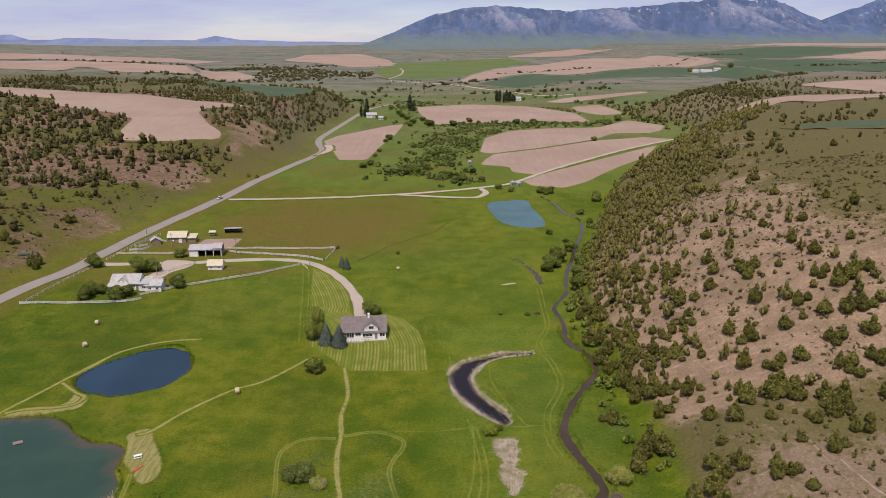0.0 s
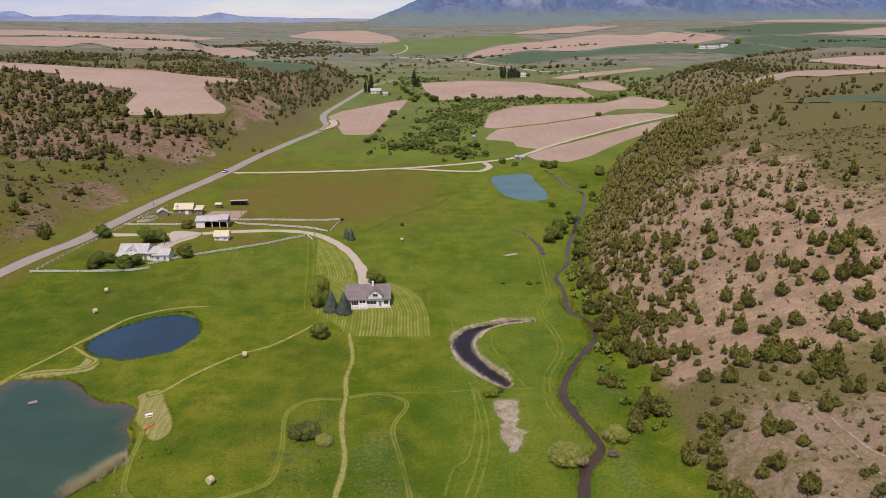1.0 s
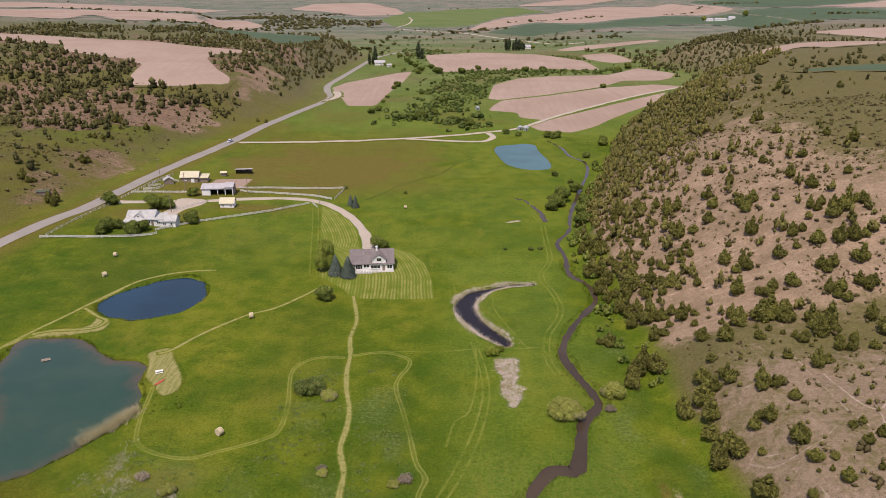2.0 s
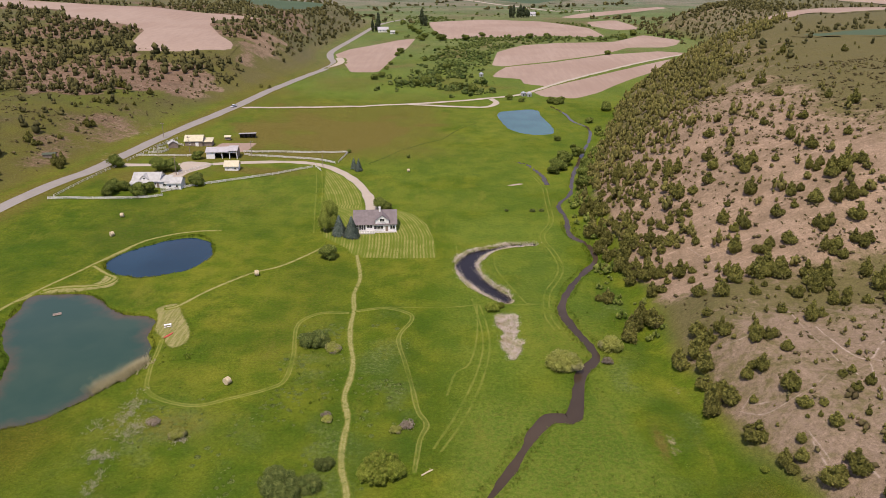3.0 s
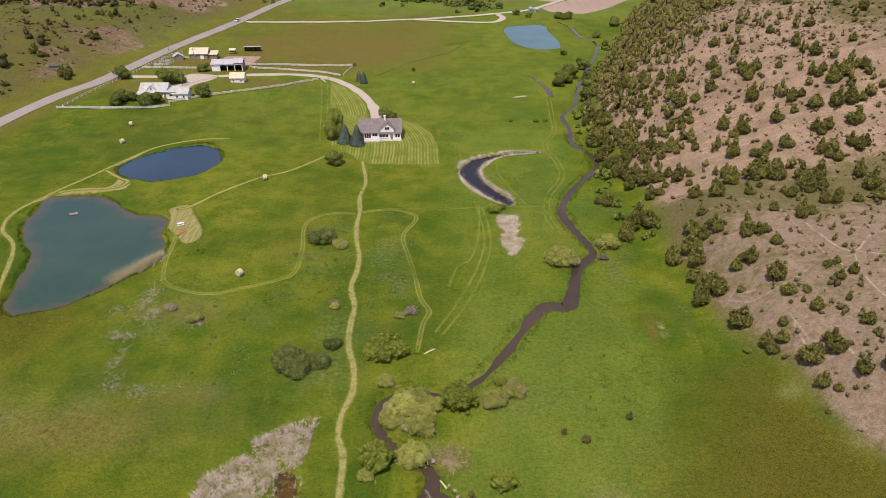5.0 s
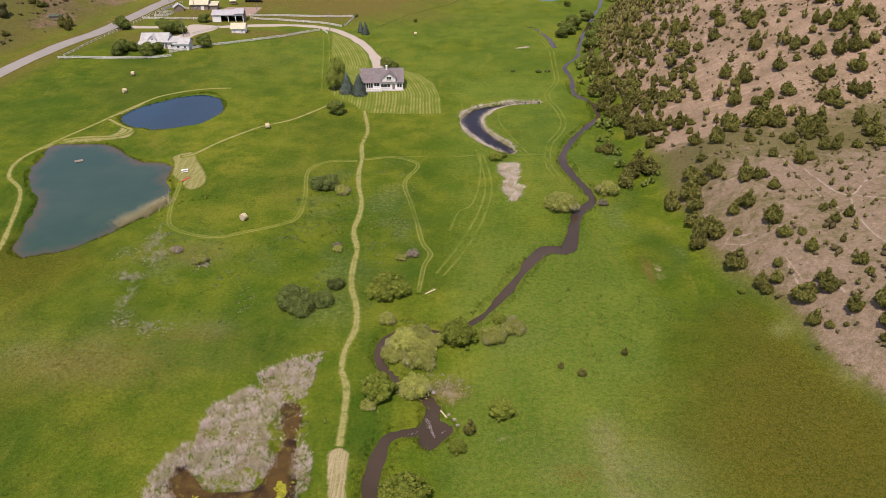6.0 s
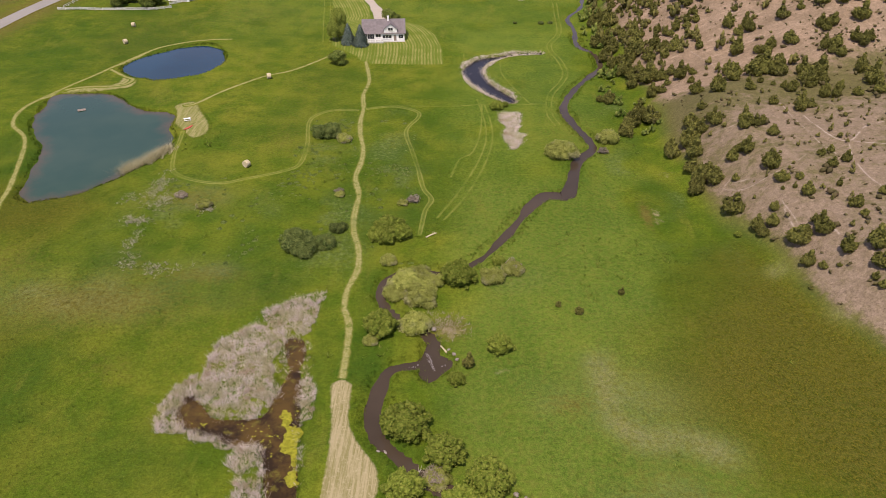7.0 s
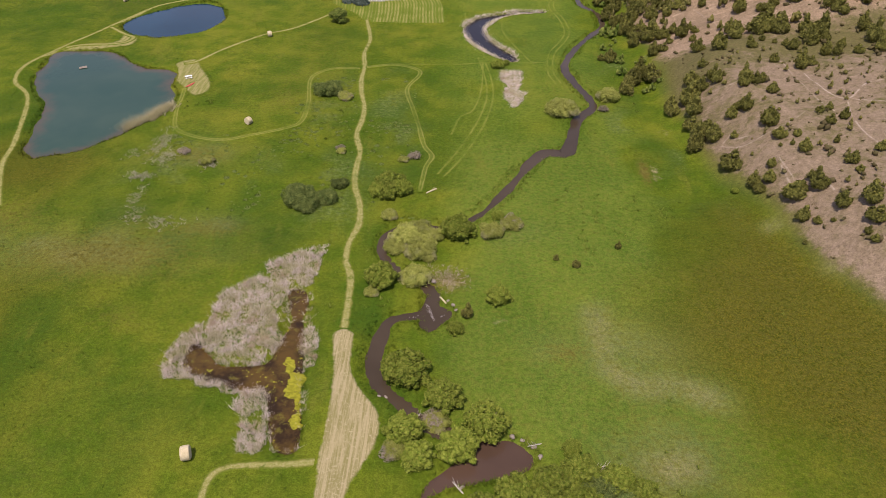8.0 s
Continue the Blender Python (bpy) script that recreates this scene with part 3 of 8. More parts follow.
    earth = m.mix(m.math("MULTIPLY", m.noise(flat, 2.6, 3.0, 0.7, 0.60, 0.72), 0.8), earth, (0.120, 0.085, 0.050))
    bare = m.math("ADD", soil, m.math("MULTIPLY", m.math("SUBTRACT", m.noise(flat, 0.5, 5.0, 0.7), 0.5), 1.1))
    bare = m.math("ADD", bare, m.math("MULTIPLY", m.math("SUBTRACT", m.noise(flat, 0.075, 4.0, 0.6), 0.52), 1.0))
    c = m.mix(m.span(bare, 0.30, 0.74), grass, earth)
    c = m.mix(0.31, c, m.mix(m.span(fine, 0.34, 0.66), (0.20, 0.20, 0.20), (0.80, 0.80, 0.80)), "OVERLAY")
    c = m.mix(0.31, c, m.mix(m.noise(flat, 1.5, 5.0, 0.75, 0.36, 0.64), (0.26, 0.26, 0.26), (0.74, 0.74, 0.74)), "OVERLAY")
    c = m.mix(0.25, c, m.mix(tuft, (0.36, 0.36, 0.36), (0.66, 0.66, 0.66)), "OVERLAY")
    c = m.mix(1.0, c, (0.86, 0.82, 0.80), "MULTIPLY")
    return c, m.math("ADD", fine, m.math("MULTIPLY", tuft, 1.5))


def ground_material():
    m = Nodes("meadow and soil")
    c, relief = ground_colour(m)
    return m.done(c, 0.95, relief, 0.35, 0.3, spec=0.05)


def worn(name, build, soft=0.6, ragged=0.9, strength=0.3):
    """A surface that gives way to the meadow at its ragged border, by the distance from that border."""
    m = Nodes(name)
    base, relief = ground_colour(m)
    c, k = build(m)
    p = m.place()
    rag = m.math("MULTIPLY", m.math("SUBTRACT", m.noise(p, 0.8, 4.0, 0.7), 0.5), ragged * 2)
    e = m.math("ADD", m.attribute("edge").outputs["Fac"], rag)
    e = m.span(e, 0.0, soft)
    if k is not None:
        e = m.math("MULTIPLY", e, k)
    return m.done(m.mix(e, base, c), 0.95, relief, strength, 0.3, spec=0.05)


def trail_look(m):
    p = m.place()
    c = m.mix(m.noise(p, 0.5, 4.0, 0.65, 0.3, 0.7), (0.255, 0.236, 0.076), (0.190, 0.190, 0.046))
    c = m.mix(m.noise(p, 3.0, 3.0, 0.7, 0.4, 0.7), c, (0.300, 0.268, 0.110))
    edge = m.math("ADD", m.attribute("edge").outputs["Fac"], m.math("MULTIPLY", m.math("SUBTRACT", m.noise(p, 0.9, 5.0, 0.75), 0.5), 0.9))
    ridge = m.math("MULTIPLY", m.span(edge, 0.80, 1.05), m.noise(p, 0.09, 3.0, 0.6, 0.40, 0.60))
    c = m.mix(m.math("MULTIPLY", ridge, 0.6), c, (0.150, 0.168, 0.030))
    verge = m.mix(m.noise(p, 0.35, 4.0, 0.7, 0.4, 0.6), (0.105, 0.128, 0.018), (0.170, 0.165, 0.036))
    c = m.mix(m.span(edge, 0.28, 0.62), verge, c)
    return c, m.math("MULTIPLY", m.noise(p, 0.7, 4.0, 0.7, 0.22, 0.50), m.noise(p, 0.07, 3.0, 0.6, 0.16, 0.40))


def loop_look(m):
    """Two worn wheel lines with grass between them."""
    p = m.place()
    c = m.mix(m.noise(p, 0.5, 4.0, 0.65, 0.3, 0.7), (0.270, 0.255, 0.070), (0.190, 0.200, 0.036))
    edge = m.math("ADD", m.attribute("edge").outputs["Fac"], m.math("MULTIPLY", m.math("SUBTRACT", m.noise(p, 0.8, 5.0, 0.75), 0.5), 0.7))
    line = m.math("MULTIPLY", m.span(edge, 0.05, 0.25), m.span(edge, 0.62, 0.40))
    k = m.math("ADD", m.math("MULTIPLY", line, 0.44), m.math("MULTIPLY", m.span(edge, 0.1, 0.5), 0.20))
    return c, m.math("MULTIPLY", k, m.math("ADD", 0.2, m.math("MULTIPLY", m.noise(p, 0.06, 3.0, 0.6, 0.30, 0.54), 0.8)))


def faint_look(m):
    p = m.place()
    c = m.mix(m.noise(p, 0.5, 4.0, 0.65, 0.3, 0.7), (0.250, 0.240, 0.055), (0.200, 0.208, 0.036))
    return c, m.math("MULTIPLY", m.noise(p, 0.10, 4.0, 0.65, 0.32, 0.62), 0.48)


def pad_look(m):
    p = m.place()
    c = m.mix(m.noise(m.stretch(p, (2.2, 0.10, 1), 4), 1.3, 4.0, 0.7, 0.38, 0.62), (0.330, 0.270, 0.145), (0.205, 0.178, 0.070))
    c = m.mix(m.noise(p, 2.5, 4.0, 0.75, 0.5, 0.72), c, (0.370, 0.310, 0.180))
    return c, None


def mown_look(m):
    p = m.place()
    swath = m.noise(m.stretch(p, (1.5, 0.14, 1), 28), 1.1, 4.0, 0.65, 0.40, 0.60)
    c = m.mix(swath, (0.310, 0.275, 0.110), (0.215, 0.215, 0.060))
    return c, m.noise(p, 0.4, 4.0, 0.65, 0.12, 0.36)


def gravel_look(m):
    p = m.place()
    c = m.mix(m.noise(p, 0.25, 4.0, 0.6, 0.3, 0.7), (0.37, 0.305, 0.245), (0.30, 0.245, 0.195))
    return m.mix(m.noise(p, 6.0, 3.0, 0.7), c, (0.46, 0.40, 0.32)), None


def asphalt_look(m):
    p = m.place()
    c = m.mix(m.noise(p, 0.15, 4.0, 0.6, 0.3, 0.7), (0.270, 0.245, 0.215), (0.320, 0.290, 0.255))
    return m.mix(m.noise(p, 7.0, 3.0, 0.7), c, (0.23, 0.21, 0.185)), None


def plough_look(turn, light=1.0):
    def build(m):
        p = m.place()
        rows = m.noise(m.stretch(p, (0.16, 0.012, 1), turn), 1.6, 4.0, 0.7, 0.3, 0.7)
        c = m.mix(m.noise(p, 0.012, 4.0, 0.6, 0.35, 0.65), (0.312 * light, 0.225 * light, 0.172 * light), (0.358 * light, 0.270 * light, 0.210 * light))
        c = m.mix(m.math("MULTIPLY", rows, 0.4), c, (0.245 * light, 0.175 * light, 0.134 * light))
        return c, None
    return build


def crop_look(a, b):
    def build(m):
        p = m.place()
        return m.mix(m.noise(p, 0.01, 4.0, 0.6, 0.35, 0.65), a, b), None
    return build


def lawn_look(m):
    p = m.place()
    stripe = m.attribute("stripe").outputs["Fac"]
    c = m.mix(m.span(stripe, 0.1, 0.9), (0.110, 0.146, 0.016), (0.250, 0.238, 0.068))
    c = m.mix(m.math("MULTIPLY", m.noise(p, 0.35, 5.0, 0.7, 0.42, 0.7), 0.7), c, (0.120, 0.150, 0.020))
    return c, None


def water_material(name, tint, rough=0.06, ripple=0.05, spec=0.5):
    m = Nodes(name)
    p = m.place()
    c = m.mix(m.noise(p, 0.05, 3.0, 0.6, 0.35, 0.65), tint, tuple(v * 1.35 for v in tint))
    m.put(m.out.inputs["IOR"], 1.33)
    return m.done(c, rough, m.noise(p, 1.7, 4.0, 0.6), ripple, 0.05, spec=spec)


def leaf_material(name, dark, light, old=None, vary=0.5):
    m = Nodes(name)
    c = m.mix(m.island(), dark, light)
    c = m.mix(vary, c, m.mix(m.own(), (0.28, 0.28, 0.28), (0.72, 0.72, 0.72)), "OVERLAY")
    if old:
        c = m.mix(m.noise(m.place(False), 1.3, 3.0, 0.6, 0.5, 0.75), c, old)
    c = m.mix(0.5, c, m.mix(m.noise(m.place(False), 9.0, 2.0, 0.7), (0.3, 0.3, 0.3), (0.7, 0.7, 0.7)), "OVERLAY")
    mat = m.done(c, 0.85, m.noise(m.place(False), 14.0, 2.0, 0.7), 0.6, 0.08, spec=0.08)
    glow, both = m.t.nodes.new("ShaderNodeBsdfTranslucent"), m.t.nodes.new("ShaderNodeMixShader")
    m.put(glow.inputs["Color"], c)
    both.inputs[0].default_value = 0.14
    m.t.links.new(m.out.outputs[0], both.inputs[1])
    m.t.links.new(glow.outputs[0], both.inputs[2])
    m.t.links.new(both.outputs[0], m.t.nodes["Material Output"].inputs["Surface"])
    return mat


M_GROUND = ground_material()
M_TRAIL, M_FAINT, M_PAD = worn("mown trail", trail_look, 0.5, 0.35, 0.25), worn("faint wheel track", faint_look, 0.3, 0.25, 0.3), worn("mown straw", pad_look, 0.5, 0.5, 0.2)
M_LOOP = worn("overgrown mown trail", loop_look, 0.3, 0.1, 0.25)
M_MOWN = worn("freshly mown grass", mown_look, 0.8, 0.8, 0.7)
M_GRAVEL, M_ASPHALT = worn("pale gravel", gravel_look, 0.5, 0.4), worn("grey asphalt", asphalt_look, 0.25, 0.12)
M_PLOUGH = [worn("ploughed soil", plough_look(a), 0.9, 0.8) for a in (-30, 65, 0)]
M_FAR_PLOUGH = worn("far ploughed soil", plough_look(70), 3, 3)
M_CROP, M_SPRING = worn("young dark crop", crop_look((0.066, 0.098, 0.056), (0.080, 0.110, 0.064)), 4, 4), worn("spring green crop", crop_look((0.100, 0.140, 0.045), (0.125, 0.155, 0.055)), 6, 6)
M_LAWN = worn("striped lawn", lawn_look, 0.8, 0.4)
M_POND, M_CREEK, M_FARPOND = water_material("deep blue pond water", (0.006, 0.026, 0.042)), water_material("brown creek water", (0.048, 0.034, 0.022), 0.12, 0.25, 0.25), water_material("milky pond water", (0.036, 0.092, 0.080), spec=0.35)
def bog_material():
    m = Nodes("brown bog water")
    p = m.place()
    c = m.mix(m.noise(p, 0.22, 4.0, 0.65, 0.40, 0.62), (0.026, 0.014, 0.005), (0.080, 0.046, 0.010))
    c = m.mix(m.math("MULTIPLY", m.noise(p, 0.55, 5.0, 0.7, 0.54, 0.66), 0.8), c, (0.115, 0.095, 0.014))
    m.put(m.out.inputs["IOR"], 1.33)
    return m.done(c, 0.12, m.noise(p, 1.7, 4.0, 0.6), 0.1, 0.05, spec=0.4)


M_BOG = bog_material()
M_POOL = water_material("red-brown pool water", (0.062, 0.037, 0.025), 0.12, 0.25, 0.4)
M_BLACK = water_material("dark oxbow water", (0.010, 0.007, 0.007), 0.14, 0.30, 0.3)
M_JUNIPER = leaf_material("juniper foliage", (0.074, 0.077, 0.018), (0.202, 0.190, 0.046), (0.155, 0.128, 0.056))
M_FARJUNIPER = leaf_material("far juniper foliage", (0.054, 0.054, 0.020), (0.138, 0.124, 0.044), vary=0.0)
M_LEAFY = leaf_material("broad tree leaves", (0.122, 0.160, 0.024), (0.255, 0.278, 0.054))
M_THICKET = leaf_material("thicket leaves", (0.070, 0.100, 0.018), (0.185, 0.208, 0.046))
M_VALLEY = leaf_material("dark thicket leaves", (0.054, 0.084, 0.020), (0.146, 0.172, 0.044), vary=0.0)
M_WILLOW = leaf_material("willow leaves", (0.105, 0.146, 0.016), (0.226, 0.246, 0.042))
M_PALE = leaf_material("pale willow twigs", (0.190, 0.210, 0.040), (0.325, 0.325, 0.085), (0.320, 0.280, 0.165))
M_SPRUCE = leaf_material("blue spruce needles", (0.068, 0.092, 0.070), (0.180, 0.210, 0.170))
M_BARK = surface("grey brown bark", (0.13, 0.10, 0.075), (0.20, 0.165, 0.13), 3, 20)
def reed_material():
    """Bleached stems, greener and rustier in patches."""
    m = Nodes("dry cattails")
    p = m.place()
    c = m.mix(m.island(), (0.440, 0.352, 0.285), (0.800, 0.695, 0.605))
    c = m.mix(m.math("MULTIPLY", m.noise(p, 0.30, 4.0, 0.7, 0.42, 0.60), 0.6), c, m.mix(m.island(), (0.260, 0.255, 0.085), (0.470, 0.420, 0.200)))
    c = m.mix(m.math("MULTIPLY", m.noise(m.stretch(p, (1, 1, 1), 50), 0.22, 4.0, 0.7, 0.54, 0.68), 0.6), c, (0.330, 0.215, 0.120))
    return m.done(c, 0.9, spec=0.1)


M_REED = reed_material()


# ---- ground ----
def sheet(name, xs, ys, zs, material):
    n, k = xs.shape
    idx = np.arange(n * k).reshape(n, k)
    a, b, c, d = idx[:-1, :-1], idx[:-1, 1:], idx[1:, 1:], idx[1:, :-1]
    faces = np.stack([a, b, c, a, c, d], -1).reshape(-1, 3)
    return mesh_of(name, np.stack([xs.ravel(), ys.ravel(), zs.ravel()], -1), faces, material, flat=False)


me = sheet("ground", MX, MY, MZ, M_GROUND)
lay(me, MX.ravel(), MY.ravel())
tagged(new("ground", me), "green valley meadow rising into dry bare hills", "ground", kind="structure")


def patch(name, poly, res, lift, material, label, category="field", extra=None, kind="structure", margin=None):
    """A piece of ground cover laid over the land within an outline."""
    px, py = zip(*poly)
    margin = res * 1.5 if margin is None else margin
    xs, ys = np.arange(min(px) - margin, max(px) + margin + res, res), np.arange(min(py) - margin, max(py) + margin + res, res)
    gx, gy = np.meshgrid(xs, ys)
    d = inside(gx, gy, poly)
    idx = np.arange(gx.size).reshape(gx.shape)
    faces = np.stack([idx[:-1, :-1], idx[:-1, 1:], idx[1:, 1:], idx[1:, :-1]], -1).reshape(-1, 4)
    faces = faces[d.ravel()[faces].max(1) > -0.6]
    used = np.unique(faces)
    back = np.full(gx.size, -1)
    back[used] = np.arange(len(used))
    vx, vy = gx.ravel()[used], gy.ravel()[used]
    me = mesh_of(name, np.stack([vx, vy, ground_z(vx, vy) + lift * ss(-1.5 * res, -0.1 * res, d.ravel()[used]) - 0.02 - 0.15 * lift * (d.ravel()[used] < -0.6 * res)], -1), back[faces], material, flat=False)
    give(me, "edge", d.ravel()[used])
    lay(me, vx, vy)
    if extra:
        give(me, "stripe", extra(vx, vy))
    return tagged(new(name, me), label, category, kind=kind)


def ribbon(name, pts, half, material, label, category, lift=0.07, step=0.8, across=5, kind="structure"):
    """A strip of ground along a line."""
    line = np.array(smooth(pts, step))
    t = np.gradient(line, axis=0)
    t /= np.linalg.norm(t, axis=1)[:, None]
    side = np.stack([-t[:, 1], t[:, 0]], -1)
    n = len(line)
    h = half * (1 + 0.16 * vnoise(line[:, 0], line[:, 1], 5, 11)) if half < 2.5 else np.full(n, half)
    k = np.linspace(-1, 1, across)
    v = line[:, None, :] + side[:, None, :] * (k[None, :, None] * (h[:, None, None] + 0.5))
    vx, vy = v[..., 0].ravel(), v[..., 1].ravel()
    idx = np.arange(n * across).reshape(n, across)
    faces = np.stack([idx[:-1, :-1], idx[:-1, 1:], idx[1:, 1:], idx[1:, :-1]], -1).reshape(-1, 4)[:, ::-1]
    me = mesh_of(name, np.stack([vx, vy, ground_z(vx, vy) + lift * np.tile(1 - 0.8 * np.abs(k) ** 3, n)], -1), faces, material, flat=False)
    ends = np.minimum(np.arange(n), np.arange(n)[::-1]) * step
    edge = (h[:, None] + 0.5) * (1 - np.abs(k)[None, :]) - 0.35
    give(me, "edge", np.minimum(edge, ends[:, None] - 0.2).ravel())
    lay(me, vx, vy)
    return tagged(new(name, me), label, category, kind=kind)


# ---- roads, trails, fields ----
ROAD = [(-180, 215)] + list(zip(ROAD_X[2:], ROAD_Y[2:]))
ribbon("road", ROAD, 3.3, M_ASPHALT, "grey two-lane asphalt road winding up the valley", "road", 0.35, 2.5, 7)
VALLEY_ROAD = [(-132, 431), (-100.5, 441.4), (-67, 455.3), (-31.4, 466), (-9, 473), (10, 481), (26, 489), (48.6, 504.6), (87, 562), (130, 618), (179, 678), (252, 752)]
ribbon("gravel_road", VALLEY_ROAD, 2.0, M_GRAVEL, "pale gravel farm road across the valley floor", "road", 0.6, 2.0)
ribbon("gravel_road", [(-31.4, 466), (-9, 460.7), (9.5, 457.2), (22.3, 458), (28.6, 471.4), (25.6, 486.5)], 2.2, M_GRAVEL, "pale gravel turning loop beside the pond", "road", 0.5, 2.0)
DRIVE = [(-152, 303), (-143.6, 304.1), (-125, 307.9), (-110.7, 310.4), (-94.4, 315.7), (-74.4, 319), (-62, 316), (-51.4, 305.3), (-41.6, 288.3), (-35, 271), (-31.6, 256), (-30, 241)]
ribbon("driveway", DRIVE, 2.2, M_GRAVEL, "pale gravel driveway curving down to the house", "driveway", 0.12, 1.5)
patch("driveway", rounded([(-126, 311), (-118, 313), (-112, 311), (-112, 304), (-117, 296), (-119, 287), (-125, 288), (-124, 299)], 2), 1.0, 0.15, M_GRAVEL, "pale gravel farmyard beside the farmhouse", "driveway")
patch("corral", [(-121, 331), (-119, 348), (-101, 351), (-102, 333), (-112, 330)], 1.5, 0.15, M_PLOUGH[0], "bare trampled pink earth of the corral", "corral")

TRAIL_LINES = []


def mown_trail(label, half, pts):
    TRAIL_LINES.append((half, pts))
    ribbon("trail", pts, half * 0.75 + 0.12 if half > 0.6 else 0.62, M_TRAIL if half > 0.6 else M_LOOP, label, "trail", 0.13, 0.6, 9)


mown_trail("mown trail winding from the lawn to the mown pad", 0.9, [(-31, 206), (-30.4, 203.6), (-27.5, 188), (-27.8, 176), (-26.5, 166), (-26.2, 157), (-25, 147.7), (-23.1, 138.9), (-22.7, 130.8), (-22.9, 123.1), (-21, 114.7), (-20.9, 107), (-20.1, 99.6), (-18, 91.8), (-17.3, 84.6), (-18.3, 78.7), (-18.2, 73.3), (-16.6, 68.3), (-16, 62), (-15.8, 57.5), (-15.6, 52), (-15.2, 48)])
mown_trail("mown side trail leaving the mown pad", 0.75, [(-11.5, 27.9), (-15, 27.8), (-18.5, 27.2), (-23.8, 26.7), (-27.5, 26.1), (-29.3, 24.2), (-29.3, 19), (-28, 8), (-27, -10)])
mown_trail("mown trail following the pond shores", 0.85, [(-93, 88), (-101.4, 104.7), (-104.9, 117.3), (-113.7, 140.6), (-122.9, 151.4), (-125.7, 162.2), (-123.1, 174.2), (-118.5, 186), (-114.7, 196.3), (-107.2, 214.9), (-99.4, 222.9), (-91, 226.2), (-82, 228)])
mown_trail("mown loop trail between the two ponds", 0.9, [(-114.5, 196), (-106.8, 189.5), (-103.1, 186.6), (-104.9, 181.6), (-116.4, 179.2), (-121, 177)])
mown_trail("mown trail from the house to the pond", 0.8, [(-43, 213), (-52.9, 197.3), (-61.4, 190.7), (-70.5, 179.5), (-76.5, 168.4), (-80, 166)])
mown_trail("mown loop trail round the meadow", 0.55, [(-74, 149), (-72.8, 143.1), (-71.4, 134.7), (-68.4, 125.4), (-62.6, 121.1), (-54.9, 119.4), (-48.7, 122.1), (-41.1, 126.1), (-37.9, 129.9), (-38.2, 140.8), (-40.5, 155.6), (-38.5, 161.7), (-34.3, 164.5), (-27.2, 164.6)])
mown_trail("mown trail snaking through the meadow", 0.5, [(-26.3, 165.6), (-17.6, 167.5), (-11.3, 164.4), (-10, 160.3), (-12.8, 150.6), (-10.3, 138.2), (-8.2, 128.7), (-6.2, 118.5), (-4.1, 113.3), (-5.2, 108.0), (-5.9, 97.3)])

def wheel_track(pts):
    ribbon("track", pts, 0.24, M_FAINT, "faint wheel track pressed into the grass", "track", 0.11)


wheel_track([(-17.6, 168.1), (-3.7, 167.8), (9.3, 170)])
wheel_track([(8.1, 174.7), (10.7, 152.7), (9.4, 136.2), (4.6, 117.6), (-1.1, 103.7)])
wheel_track([(6.6, 174.5), (9.0, 152.7), (7.6, 136.5), (2.6, 118.4), (-2.6, 104.7)])
wheel_track([(8, 174), (7.6, 152.7), (5.4, 138.4), (2, 133.7), (0, 124)])
wheel_track([(2, 215), (4, 190), (8, 178), (8, 172)])
wheel_track([(36, 300), (38.6, 284), (37.8, 262), (36.6, 240), (31.6, 224), (33.6, 210), (34.6, 198), (32.6, 189), (28, 177.5), (26.6, 164), (28.4, 155)])
wheel_track([(37.6, 300), (40.2, 284), (39.4, 262), (38.2, 240), (33.2, 224), (35.2, 210), (36.2, 198), (34.2, 189), (29.6, 177.2), (28.2, 164), (29.8, 155.5)])
wheel_track([(14.6, 208.6), (14.9, 194.6), (20.7, 175.2), (22.6, 170.9), (27, 171)])
wheel_track([(10, 172), (14, 170.5), (24, 170)])
wheel_track([(-60, 306), (-55.2, 280), (-50.4, 250), (-46.4, 226)])
wheel_track([(-62.5, 306), (-57.7, 280), (-52.9, 250), (-48.9, 226)])
ribbon("ditch", [(-40, 318), (-33, 330), (-26, 344), (-17, 356), (-6, 368), (-2, 379), (4, 394), (14, 410)], 0.5, worn("rank ditch grass", lambda m: (m.mix(m.noise(m.place(), 0.4, 4.0, 0.7, 0.4, 0.6), (0.040, 0.058, 0.010), (0.075, 0.100, 0.016)), m.noise(m.place(), 0.12, 3.0, 0.6, 0.30, 0.50)), 0.5, 0.6), "narrow dark ditch line across the meadow", "ditch", 0.14)
patch("mown_pad", rounded([(-17.3, 53.3), (-13.9, 53.4), (-13.2, 45.7), (-11, 41), (-8.5, 37.8), (-7.4, 34.6), (-7.6, 30.6), (-9.1, 26.8), (-10.6, 22.2), (-11, 12), (-11, 0), (-16, 0), (-15.6, 12), (-15, 22), (-15.4, 27.5), (-15.4, 33.3), (-15.6, 39.7), (-16.2, 45.6)], 1.0), 0.5, 0.24, M_PAD, "straw-coloured mown pad beside the marsh", "mown pad")
patch("mown_pad", rounded([(-82.4, 166.6), (-77.5, 169.8), (-73.6, 163.3), (-68.6, 154.6), (-66.8, 147.2), (-69.6, 143.8), (-71.8, 145.6), (-74.8, 149.5), (-78.6, 154.6), (-80.4, 161.4)], 1.5), 0.6, 0.1, M_MOWN, "straw-coloured mown spot on the pond bank", "mown pad")
patch("mown_pad", rounded([(-121.5, 175.8), (-116.8, 180.2), (-107.4, 182.6), (-107, 189.6), (-102.2, 187.6), (-100.9, 181), (-106.2, 177.8), (-114.5, 176.2)], 1.5), 0.7, 0.1, M_MOWN, "pale mown grass between the two ponds", "mown pad")


